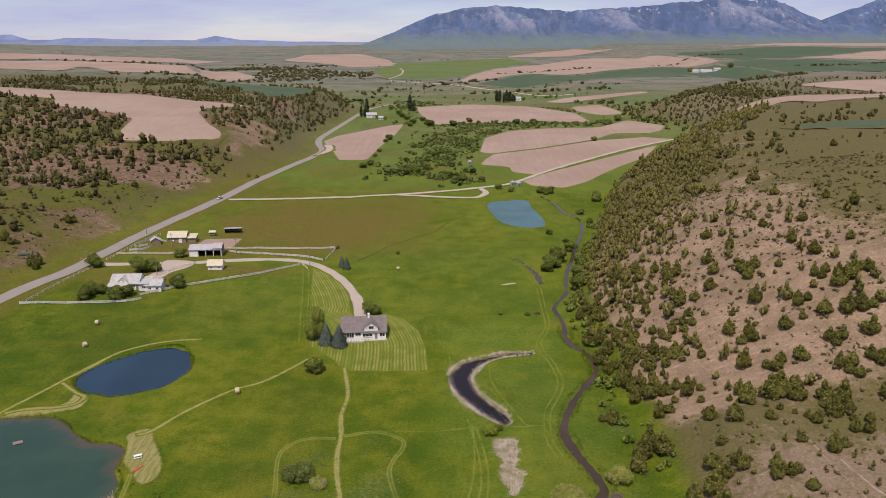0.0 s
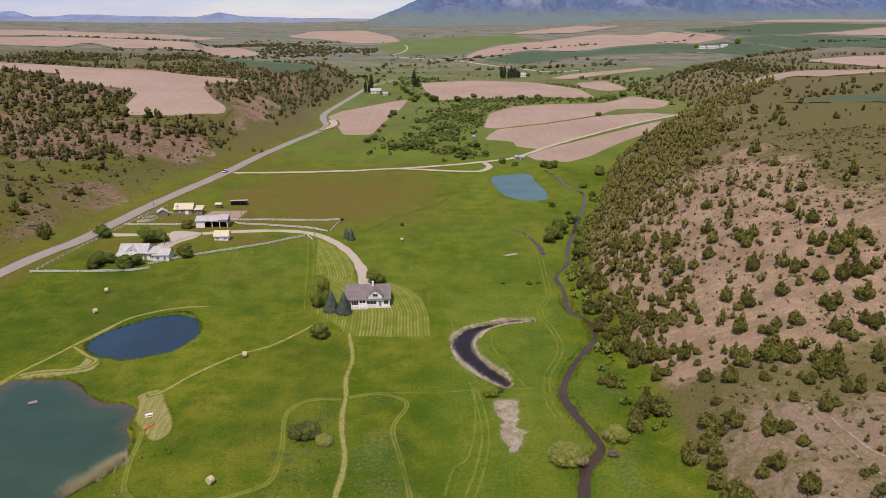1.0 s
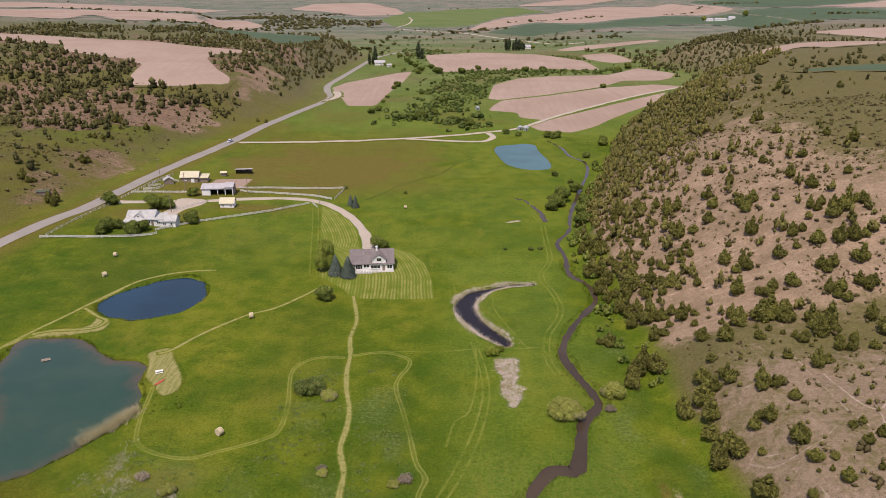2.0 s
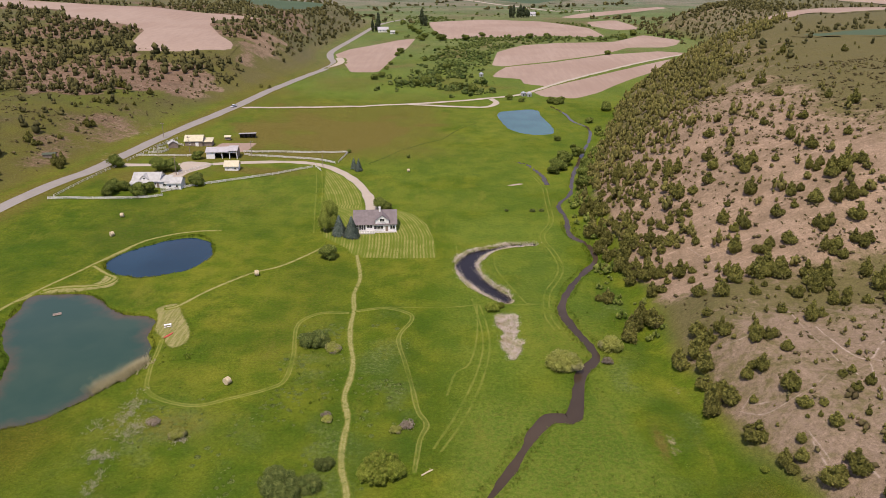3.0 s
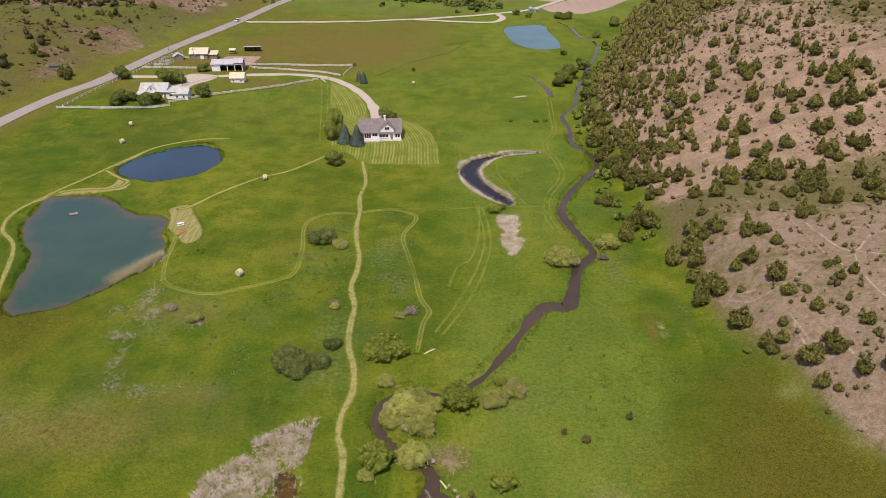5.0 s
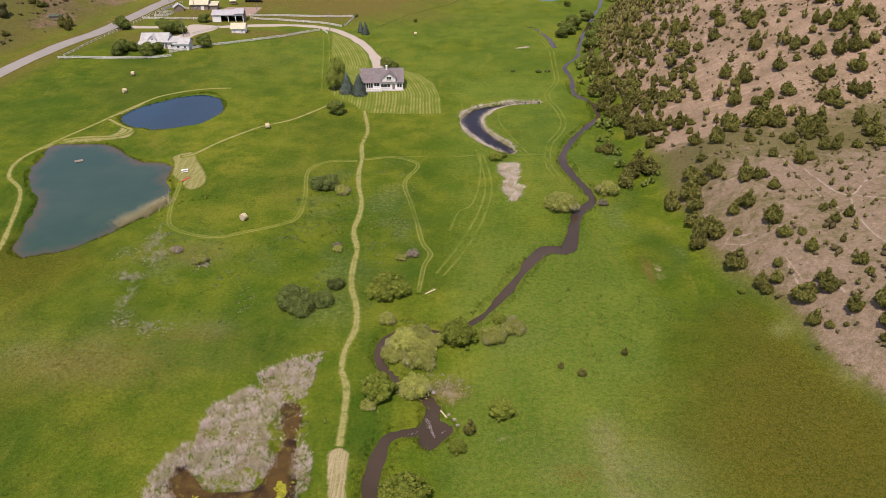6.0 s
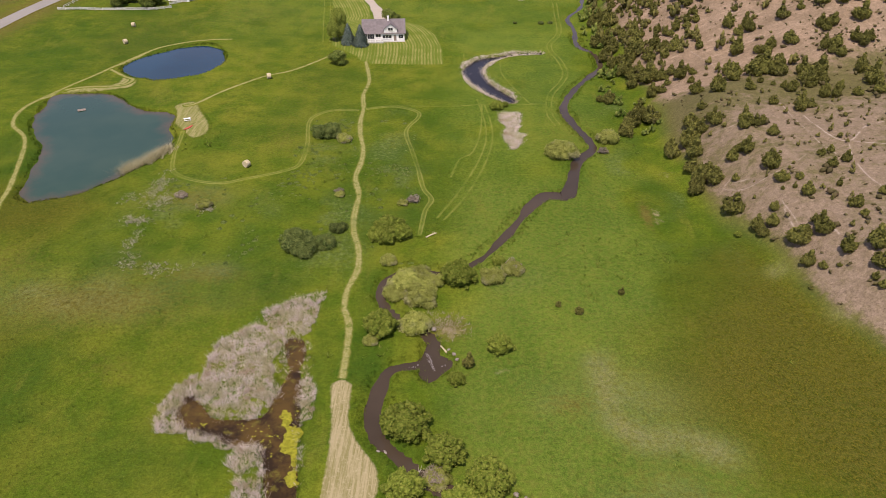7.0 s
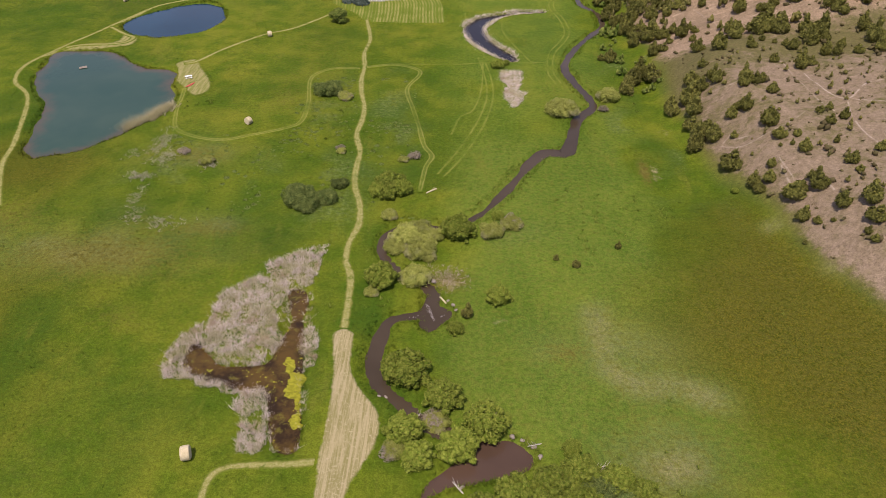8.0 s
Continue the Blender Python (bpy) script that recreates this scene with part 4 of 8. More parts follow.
def stripes(x, y):
    """Mower lines: up from the front edge, bending with the right border; and along the drive."""
    run = x - np.interp(y, [203, 214, 224, 230, 236, 242, 247, 254], [0, -0.4, -1.2, -2.4, -4.1, -6.4, -9.1, -16]) + 0.25 * vnoise(x, y, 9, 61)
    run = np.where(y > 258, x + 0.42 * (y - 270) + 0.0025 * (y - 300) ** 2, run)
    wave = 0.5 + 0.5 * np.sin(run * 6.2832 / 1.1)
    return np.clip(wave * (0.75 + 0.35 * vnoise(x, y, 4, 62)) + 0.15 * np.sin(run * 6.2832 / 3.1), 0, 1)


patch("lawn", [(-59, 310), (-53, 303), (-47.5, 295.8), (-41, 283), (-37.4, 274.2), (-36, 262), (-33.7, 252.4), (-21, 252.5), (-14.2, 247.3), (-8.3, 235.7), (-5.2, 219), (-4.2, 204.3), (-16.4, 202.9), (-31.4, 203.7), (-35, 211), (-45.3, 222.9), (-48, 236), (-49.5, 249.6), (-55, 282)], 0.38, 0.05, M_LAWN, "green lawn freshly mown in stripes", "lawn", extra=stripes)

FIELD_OUTLINES = []


def field(name, label, material, res, poly):
    FIELD_OUTLINES.append(poly)
    patch(name, clipped(poly), res, 0.7 if res == 5.01 else 0.12 if res < 8 else 0.3 + res * 0.025, material, label, "field")


field("ploughed_field", "ploughed pink-brown field beside the road", M_PLOUGH[0], 6, [(-119, 717), (-112, 690), (-104, 668), (-88, 603), (-64, 606), (-59, 690), (-50, 780), (-46, 864), (-64, 850), (-110, 762)])
field("ploughed_field", "large ploughed pink-brown field in the valley", M_PLOUGH[1], 6, [(30, 584), (36, 612), (45, 640), (88, 669), (151, 726), (209, 753), (238, 738), (172, 673), (111, 595), (80, 548), (69, 538), (53, 550), (53, 573)])
field("ploughed_field", "ploughed pink field beside the willow thicket", M_PLOUGH[0], 6, [(33, 650), (38, 700), (43, 746), (73, 801), (113, 822), (179, 833), (229, 905), (260, 850), (243, 806), (223, 783), (186, 783), (152, 732.5), (88, 675), (44, 643)])
field("ploughed_field", "ploughed pink-brown field below the farm road", M_PLOUGH[1], 6, [(55.7, 517), (89.7, 559), (145.7, 626), (210.7, 702), (176, 622), (136, 565), (104, 511), (84, 488), (62, 496)])
field("ploughed_field", "far ploughed field beside the creek trees", M_PLOUGH[2], 10, [(-40, 1067), (39, 1109), (122, 1083), (150, 1040), (178, 985), (180, 880), (141, 881), (122, 893), (79, 875), (31, 875), (-9, 853), (-29, 956)])
field("ploughed_field", "pale ploughed field on the plateau above the road", M_PLOUGH[2], 8, [(-620, 890), (-523, 872), (-478, 860), (-403, 828), (-334, 824), (-259, 758), (-215, 748), (-192, 732), (-214, 722), (-229, 706), (-227, 678), (-200, 620), (-178, 584), (-176, 565), (-211, 552), (-250, 553), (-255, 567), (-263, 602), (-268, 628), (-285, 646), (-298, 658), (-321, 664), (-374, 697), (-390, 739), (-440, 752), (-600, 790)])
field("far_field", "far tan ploughed field on the plateau", M_FAR_PLOUGH, 20, [(-1300, 1800), (-1046, 1761), (-837, 2025), (-673, 1949), (-536, 1931), (-432, 1719), (-441, 1660), (-536, 1582), (-632, 1575), (-675, 1528), (-804, 1680), (-815, 1663), (-780, 1506), (-882, 1481), (-1200, 1480)])
field("far_field", "far tan ploughed field near the horizon", M_FAR_PLOUGH, 30, [(-1900, 2700), (-1566, 2644), (-1372, 2648), (-1184, 2673), (-955, 2771), (-793, 2718), (-906, 2233), (-1014, 2106), (-1089, 1835), (-1700, 1900)])
field("crop_field", "dark green crop field between juniper slopes", M_CROP, 10, [(-427, 1271), (-365, 1243), (-290, 1190), (-230, 1130), (-186, 1075), (-176, 1000), (-184, 900), (-203, 868), (-276, 1016), (-351, 1107)])
field("far_field", "far pink ploughed field behind wooded hills", M_FAR_PLOUGH, 30, [(-615, 2852), (-617, 3335), (-376, 3447), (-206, 2882), (-138, 2300), (-266, 2195), (-439, 2577)])
field("far_field", "bright green hillside field with a winding track", M_SPRING, 30, [(-195, 1981), (-156, 2442), (-9, 2841), (259, 2942), (323, 2561), (143, 2175), (64, 1828), (-5, 1677), (-138, 1739)])
field("far_field", "far pink ploughed field curving along a rise", M_FAR_PLOUGH, 30, [(25, 1525), (64, 1828), (159, 2176), (331, 2469), (606, 2895), (769, 2770), (809, 2288), (786, 2060), (686, 2275), (418, 1995), (309, 1885), (217, 1955), (111, 1705)])
field("far_field", "far pink ploughed strip below the mountains", M_FAR_PLOUGH, 40, [(240, 2979), (480, 3603), (709, 4050), (862, 3395), (761, 3641), (495, 3021)])
field("crop_field", "far dark green crop field", M_CROP, 30, [(65, 1505), (146, 1401), (265, 1600), (427, 1767), (589, 1811), (677, 1681), (760, 1560), (1000, 1480), (1250, 1650), (1130, 1898), (1070, 2182), (785, 2001), (665, 2204), (409, 1943), (301, 1824), (211, 1896), (123, 1675)])
field("crop_field", "far dark green crop field below the mountains", M_CROP, 40, [(799, 2598), (1228, 3147), (1701, 3655), (2052, 3467), (1765, 2979), (1159, 2366), (850, 2130), (819, 2317)])
field("far_field", "far pink strip of ploughed soil", M_FAR_PLOUGH, 12, [(187, 1072), (236, 1107), (244, 1030), (244, 972), (205, 957), (182, 1017)])
field("far_field", "far pale strip of ploughed soil behind the poplars", M_FAR_PLOUGH, 12, [(155, 1144), (204, 1224), (368, 1345), (367, 1306), (245, 1193), (189, 1135)])
field("far_field", "pale ploughed field on the plateau rim", M_FAR_PLOUGH, 10, [(314, 806), (349, 808), (442, 802), (538, 893), (640, 940), (500, 700), (417, 692), (322, 635), (326, 773)])
field("far_field", "far pale ploughed field on the plateau", M_FAR_PLOUGH, 20, [(502, 1062), (638, 1164), (717, 1197), (860, 1300), (650, 960), (548, 910), (530, 992)])
field("crop_field", "green crop field on the hilltop", M_CROP, 5.01, [(214, 456), (250, 462), (280, 463), (400, 490), (380, 450), (255, 424), (212, 430)])
field("far_field", "far pale ploughed strip between green crops", M_FAR_PLOUGH, 30, [(1085, 2284), (1418, 2615), (1725, 2911), (1900, 2900), (1300, 2043), (1182, 2237)])
field("far_field", "far tan field below the mountains", M_FAR_PLOUGH, 40, [(1208, 3429), (1757, 4100), (2675, 4100), (2183, 3691), (1634, 3822)])
ribbon("gravel_road", [(-120, 1663), (-28, 1549), (18, 1507), (71, 1411), (120, 1346), (171, 1266), (230, 1290)], 3.6, M_GRAVEL, "far pale gravel road", "road", 0.8, 10)
ribbon("gravel_road", [(-128, 1700), (-107, 1850), (-108, 2000), (-124, 2138)], 3.2, M_GRAVEL, "far pale track climbing the green hillside", "road", 1.4, 15)

M_SOIL_TRAIL = worn("trodden pale soil", lambda m: (m.mix(m.noise(m.place(), 0.6, 4.0, 0.7), (0.34, 0.27, 0.21), (0.42, 0.335, 0.265)), m.noise(m.place(), 0.3, 3.0, 0.6, 0.3, 0.55)), 0.5, 0.4)
for pts in ([(79.5, 116.6), (73.7, 112.0), (65.7, 110.5), (61.0, 115.1)], [(69.5, 102.7), (70.2, 96.2), (70.4, 93.6), (72, 88)], [(62.6, 134.2), (67.4, 132.5), (70.2, 134.2)], [(75.7, 172.6), (74.4, 183.9), (72.1, 191.2)], [(81.9, 144.7), (82.1, 135.4), (82.9, 122.7), (84.7, 114.2)], [(64.9, 117.1), (61.7, 114.3)]):
    ribbon("animal_trail", pts, 0.1, M_SOIL_TRAIL, "narrow pale animal trail on the bare slope", "trail", 0.12)
for pts in ([(85, 135.8), (85.8, 124.2), (88.8, 119.3), (94.9, 125.5), (100.4, 127.7)], [(88.8, 119.3), (87.4, 113.7), (86.9, 105), (88.1, 98.2)], [(69.3, 100.3), (69.5, 93.2)], [(73.8, 95.1), (75.3, 87.1)], [(67.1, 112.6), (63.4, 114.7)], [(88.8, 119.3), (95, 117), (101, 112)]):
    ribbon("animal_trail", pts, 0.2, M_SOIL_TRAIL, "pale trodden animal trail forking over the bare spur", "trail", 0.12)
patch("bare_patch", rounded([(23.6, 284.6), (25.6, 286.2), (28.4, 287.6), (31, 288), (31.2, 286.6), (28.6, 285.4), (26, 284.2)], 0.8), 0.5, 0.12, M_SOIL_TRAIL, "pale trodden patch of bare soil in the meadow", "bare patch")
patch("gravel_pullout", rounded([(-112, 620), (-104, 640), (-101, 662), (-107, 690), (-114, 690), (-108, 664), (-109, 640)], 4), 3, 0.45, M_GRAVEL, "pale gravel pull-out at the road bend", "pull-out")

# ---- water ----
def water(name, poly, z, material, label, category="pond"):
    bm = bmesh.new()
    f = bm.faces.new([bm.verts.new((x, y, z)) for x, y in poly])
    bmesh.ops.triangulate(bm, faces=[f])
    bmesh.ops.recalc_face_normals(bm, faces=bm.faces)
    if sum(g.normal.z for g in bm.faces) < 0:
        bmesh.ops.reverse_faces(bm, faces=bm.faces)
    me = bpy.data.meshes.new(name)
    bm.to_mesh(me)
    bm.free()
    me.materials.append(material)
    return tagged(new(name, me), label, category, kind="structure")


def grown(poly, by):
    c = Vector((sum(p[0] for p in poly) / len(poly), sum(p[1] for p in poly) / len(poly)))
    return [tuple(Vector(p) + (Vector(p) - c).normalized() * by) for p in poly]


def shallow_material():
    """Green water that shows red-brown mud along its shore."""
    m = Nodes("murky pond water with muddy shallows")
    p = m.place()
    c = m.mix(m.noise(p, 0.05, 3.0, 0.6, 0.35, 0.65), (0.024, 0.056, 0.038), (0.033, 0.064, 0.042))
    e = m.math("ADD", m.attribute("edge").outputs["Fac"], m.math("MULTIPLY", m.math("SUBTRACT", m.noise(p, 0.14, 4.0, 0.65), 0.5), 9.0))
    c = m.mix(m.math("MULTIPLY", m.span(e, 4.5, -1.0), 0.75), c, (0.098, 0.066, 0.042))
    m.put(m.out.inputs["IOR"], 1.33)
    return m.done(c, 0.08, m.noise(p, 1.7, 4.0, 0.6), 0.05, 0.05, spec=0.3)


def sounded(name, poly, z, material, label):
    """Water as a fine sheet that knows how far each place lies from the shore."""
    px, py = zip(*poly)
    gx, gy = np.meshgrid(np.arange(min(px) - 2, max(px) + 2, 0.8), np.arange(min(py) - 2, max(py) + 2, 0.8))
    d = inside(gx, gy, poly)
    idx = np.arange(gx.size).reshape(gx.shape)
    keep = np.maximum.reduce([d[:-1, :-1], d[:-1, 1:], d[1:, 1:], d[1:, :-1]]) > -1.2
    faces = np.stack([idx[:-1, :-1], idx[:-1, 1:], idx[1:, 1:], idx[1:, :-1]], -1)[keep]
    used_v, faces = np.unique(faces, return_inverse=True)
    me = mesh_of(name, np.stack([gx.ravel(), gy.ravel(), np.full(gx.size, z)], -1)[used_v], faces.reshape(-1, 4), material, flat=False)
    give(me, "edge", d.ravel()[used_v])
    return tagged(new(name, me), label, "pond", kind="structure")


M_SHALLOW = shallow_material()
sounded("pond_water", POND_NEAR, -0.55, M_SHALLOW, "murky green water of the large pond with muddy shallows")
water("pond_water", grown(POND_MID, 1.0), -0.50, M_POND, "deep blue-green water of the round pond")
water("pond_water", grown(POND_FAR, 1.0), float(height(44, 415)) - 0.5, M_FARPOND, "milky blue water of the far pond")
water("marsh_water", grown(MARSH, 0.3), -0.42, M_BOG, "brown bog water among cattails", "marsh")
water("creek_water", grown(PLUNGE, 0.3), -0.51, M_CREEK, "brown plunge pool of the creek", "creek")
water("creek_water", grown(POOL, 0.5), -0.50, M_POOL, "brown creek pool under the shrubs", "creek")


def stream(name, line, half, z, material, label, category):
    line = np.array(line)
    t = np.gradient(line, axis=0)
    t /= np.linalg.norm(t, axis=1)[:, None] + 1e-9
    side = np.stack([-t[:, 1], t[:, 0]], -1) * half[:, None]
    v = np.concatenate([np.stack([line - side, line, line + side], 1), np.broadcast_to(z[:, None, None], (len(line), 3, 1))], 2)
    idx = np.arange(len(line) * 3).reshape(-1, 3)
    faces = np.stack([idx[:-1, :-1], idx[:-1, 1:], idx[1:, 1:], idx[1:, :-1]], -1).reshape(-1, 4)[:, ::-1]
    return tagged(new(name, mesh_of(name, v.reshape(-1, 3), faces, material, flat=False)), label, category, kind="structure")


cy = np.array(CREEK)[:, 1]
stream("creek_water", CREEK, creek_half(cy) + np.interp(cy, [310, 345], [0.9, 0.2]), np.full(len(cy), -0.52), M_CREEK, "brown creek winding along the foot of the hill", "creek")
stream("creek_water", BACKWATER, 1.25 + 0.5 * np.sin(np.linspace(0.2, 3.0, len(BACKWATER))), np.full(len(BACKWATER), -0.52), M_CREEK, "dark still backwater beside the creek", "creek")
run = np.r_[0, np.cumsum(np.hypot(*np.diff(np.array(OXBOW), axis=0).T))]
stream("oxbow_water", OXBOW, oxbow_half(run) + 0.5, np.full(len(OXBOW), -0.48), M_BLACK, "dark still water of the oxbow", "oxbow")


# ---- mountains ----
def mountain_range(name, knots, y0, y1, material, label):
    """A range against the sky: crest heights by x, with spurs running down to the plain."""
    kx, kz = zip(*knots)
    xs, v = np.linspace(kx[0], kx[-1], 360), np.linspace(0, 1, 60)
    gx, gv = np.meshgrid(xs, v)
    crest = np.interp(gx, kx, kz)
    gy = y0 + (y1 - y0) * gv
    low = ground_z(gx, np.full(gx.shape, float(y0))) - 6
    wx = gx + 90 * vnoise(gx, gy, 340, 24) + 30 * vnoise(gx, gy, 110, 25) + 0.45 * (gy - y0)
    spurs = 1 - sum(k * np.abs(vnoise(wx, gy * 0.45, size, seed)) for size, k, seed in ((330, 0.52, 21), (140, 0.30, 22), (62, 0.18, 23), (28, 0.10, 26)))
    shape = np.where(gv < 0.9, (gv / 0.9) ** 1.2, 1 - 0.25 * (gv - 0.9) / 0.1)
    z = low + (crest - low) * shape * (1 - (1 - spurs) * (1 - ss(0.55, 0.97, gv) * 0.88))
    me = sheet(name, gx, gy, z, material)
    give(me, "ridge", spurs.ravel())
    return tagged(new(name, me), label, "mountain", kind="structure")


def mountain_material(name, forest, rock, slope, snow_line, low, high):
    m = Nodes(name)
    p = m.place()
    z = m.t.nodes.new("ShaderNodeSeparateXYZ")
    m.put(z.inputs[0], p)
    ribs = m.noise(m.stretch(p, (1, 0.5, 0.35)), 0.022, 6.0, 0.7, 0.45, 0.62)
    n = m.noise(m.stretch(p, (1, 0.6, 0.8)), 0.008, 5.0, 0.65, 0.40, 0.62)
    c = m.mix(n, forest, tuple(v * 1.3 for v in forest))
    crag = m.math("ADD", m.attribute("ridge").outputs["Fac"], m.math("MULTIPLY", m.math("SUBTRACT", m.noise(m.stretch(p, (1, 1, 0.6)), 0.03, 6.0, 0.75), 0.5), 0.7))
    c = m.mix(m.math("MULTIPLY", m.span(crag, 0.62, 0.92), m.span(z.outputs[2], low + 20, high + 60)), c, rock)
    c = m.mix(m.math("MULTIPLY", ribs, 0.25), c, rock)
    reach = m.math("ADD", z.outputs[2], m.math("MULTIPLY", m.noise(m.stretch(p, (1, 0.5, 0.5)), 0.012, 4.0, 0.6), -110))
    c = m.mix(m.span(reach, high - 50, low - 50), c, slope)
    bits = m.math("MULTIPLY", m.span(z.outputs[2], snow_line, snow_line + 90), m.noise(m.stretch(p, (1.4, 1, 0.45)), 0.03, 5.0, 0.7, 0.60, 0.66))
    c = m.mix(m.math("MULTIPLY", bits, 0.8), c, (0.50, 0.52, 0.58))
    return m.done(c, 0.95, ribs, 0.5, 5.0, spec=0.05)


# Blue distance haze is painted into the forest, rock and slope colours.
M_RANGE = mountain_material("haze-blue forested mountains", (0.066, 0.100, 0.180), (0.215, 0.235, 0.305), (0.125, 0.165, 0.165), 190, 70, 150)
M_HILLS = mountain_material("haze-blue distant hills", (0.150, 0.190, 0.300), (0.190, 0.230, 0.340), (0.190, 0.230, 0.280), 100, 60, 78)
mountain_range("mountain_range", [(-520, 62), (-300, 150), (-85, 265), (165, 298), (410, 312), (620, 300), (800, 280), (1120, 298), (1470, 338), (1830, 365), (2070, 355), (2290, 245), (2360, 220), (2530, 295), (2780, 380), (3300, 400)], 4150, 4780, M_RANGE, "forested mountain range tinted haze-blue, with snow streaks")
mountain_range("distant_hills", [(-3300, 100), (-2750, 128), (-2640, 92), (-2500, 92), (-2420, 104), (-2200, 106), (-2000, 96), (-1600, 92), (-1450, 125), (-1300, 98), (-1000, 84), (-300, 80), (100, 70)], 4500, 4820, M_HILLS, "low distant hills tinted haze-blue, with snow on the far crest")


# ---- plants ----
OCTA_V = np.array([(1, 0, 0), (-1, 0, 0), (0, 1, 0), (0, -1, 0), (0, 0, 1), (0, 0, -1)], float)
OCTA_F = np.array([(0, 2, 4), (2, 1, 4), (1, 3, 4), (3, 0, 4), (2, 0, 5), (1, 2, 5), (3, 1, 5), (0, 3, 5)])
rng = np.random.default_rng(7)


def ball(k=1):
    bm = bmesh.new()
    bmesh.ops.create_icosphere(bm, subdivisions=k, radius=1.0)
    v, f = np.array([a.co[:] for a in bm.verts]), np.array([[a.index for a in g.verts] for g in bm.faces])
    bm.free()
    return v, f


BALL_V, BALL_F = ball(2)
BEAD_V, BEAD_F = ball(1)


def turns(n):
    """Random rotations."""
    q = rng.normal(size=(n, 4))
    q /= np.linalg.norm(q, axis=1)[:, None]
    w, x, y, z = q.T
    return np.stack([1 - 2 * (y * y + z * z), 2 * (x * y - z * w), 2 * (x * z + y * w), 2 * (x * y + z * w), 1 - 2 * (x * x + z * z), 2 * (y * z - x * w), 2 * (x * z - y * w), 2 * (y * z + x * w), 1 - 2 * (x * x + y * y)], -1).reshape(n, 3, 3)


def merge(pieces):
    vs, fs, n = [], [], 0
    for v, f in pieces:
        vs.append(v), fs.append(f + n)
        n += len(v)
    return np.concatenate(vs), np.concatenate(fs)


def crown(lobes, count, size, core=0.8, cores=True, flat=0.75, tips=0):
    """Foliage: many small clumps over the outside of rounded lobes (x, y, z, radius, height ratio), round a rough inner mass."""
    pieces = []
    lobes = np.array(lobes)
    if cores:
        for x, y, z, r, h in lobes:
            v, f = (BALL_V, BALL_F) if r > 0.34 and count > 150 else (BEAD_V, BEAD_F)
            j = 1 + 0.22 * rng.normal(size=(len(v), 1)).clip(-1.5, 1.5)
            pieces.append((v * j * (r * core, r * core, r * h * core) + (x, y, z), f))
    weight = lobes[:, 3] ** 2
    pick = rng.choice(len(lobes), count * 2, p=weight / weight.sum())
    way = rng.normal(size=(count * 2, 3))
    way[:, 2] = np.abs(way[:, 2]) * np.where(rng.random(count * 2) < 0.75, 1, -0.6)
    way /= np.linalg.norm(way, axis=1)[:, None]
    lobe = lobes[pick]
    at = lobe[:, :3] + way * (lobe[:, 3:4] * rng.uniform(0.82, 1.10, (count * 2, 1))) * np.stack([np.ones(count * 2), np.ones(count * 2), lobe[:, 4]], -1)
    near = np.min(np.linalg.norm((at[:, None] - lobes[None, :, :3]) / (lobes[None, :, 3:4] * np.stack([np.ones(len(lobes)), np.ones(len(lobes)), lobes[:, 4]], -1)[None]), axis=2), axis=1)
    at_all = at
    at = at[(near > 0.78) & (at[:, 2] > 0.02)][:count]
    n = len(at)
    if count >= 100:
        out = way[(near > 0.78) & (at_all[:, 2] > 0.02)][:count] + rng.normal(scale=0.5, size=(n, 3))
        out /= np.linalg.norm(out, axis=1)[:, None] + 1e-6
        u = np.cross(out, rng.normal(size=(n, 3)))
        u /= np.linalg.norm(u, axis=1)[:, None] + 1e-6
        w = np.cross(out, u)
        a, b, c = (size * rng.uniform(lo, hi, (n, 1)) for lo, hi in ((0.6, 1.5), (0.45, 1.0), (0.1, 0.5)))
        v = np.stack([at - u * a, at - w * b - out * c, at + u * a * rng.uniform(0.7, 1.2, (n, 1)), at + w * b - out * c], 1)
        pieces.append((v.reshape(-1, 3), (np.array([(0, 1, 2), (0, 2, 3)])[None] + 4 * np.arange(n)[:, None, None]).reshape(-1, 3)))
    else:
        scale = size * rng.uniform(0.6, 1.35, (n, 1, 1)) * np.stack([rng.uniform(0.8, 1.3, n), rng.uniform(0.7, 1.1, n), rng.uniform(0.45, 1.0, n) * flat], -1)[:, None, :]
        v = np.einsum("nij,nkj->nki", turns(n), OCTA_V[None] * scale * rng.uniform(0.75, 1.25, (n, 6, 1))) + at[:, None, :]
        pieces.append((v.reshape(-1, 3), (OCTA_F[None] + 6 * np.arange(n)[:, None, None]).reshape(-1, 3)))
    if tips:
        base = at[rng.integers(0, n, tips)]
        out = base - lobes[0, :3]
        out /= np.linalg.norm(out, axis=1)[:, None] + 1e-6
        out = out + rng.normal(scale=0.4, size=(tips, 3)) + (0, 0, 0.35)
        side = np.cross(out, rng.normal(size=(tips, 3)))
        side /= np.linalg.norm(side, axis=1)[:, None] + 1e-6
        v = np.stack([base - side * size * 0.5, base + side * size * 0.5, base + out * size * rng.uniform(0.9, 1.7, (tips, 1))], 1)
        pieces.append((v.reshape(-1, 3), np.arange(tips * 3).reshape(-1, 3)))
    return merge(pieces)


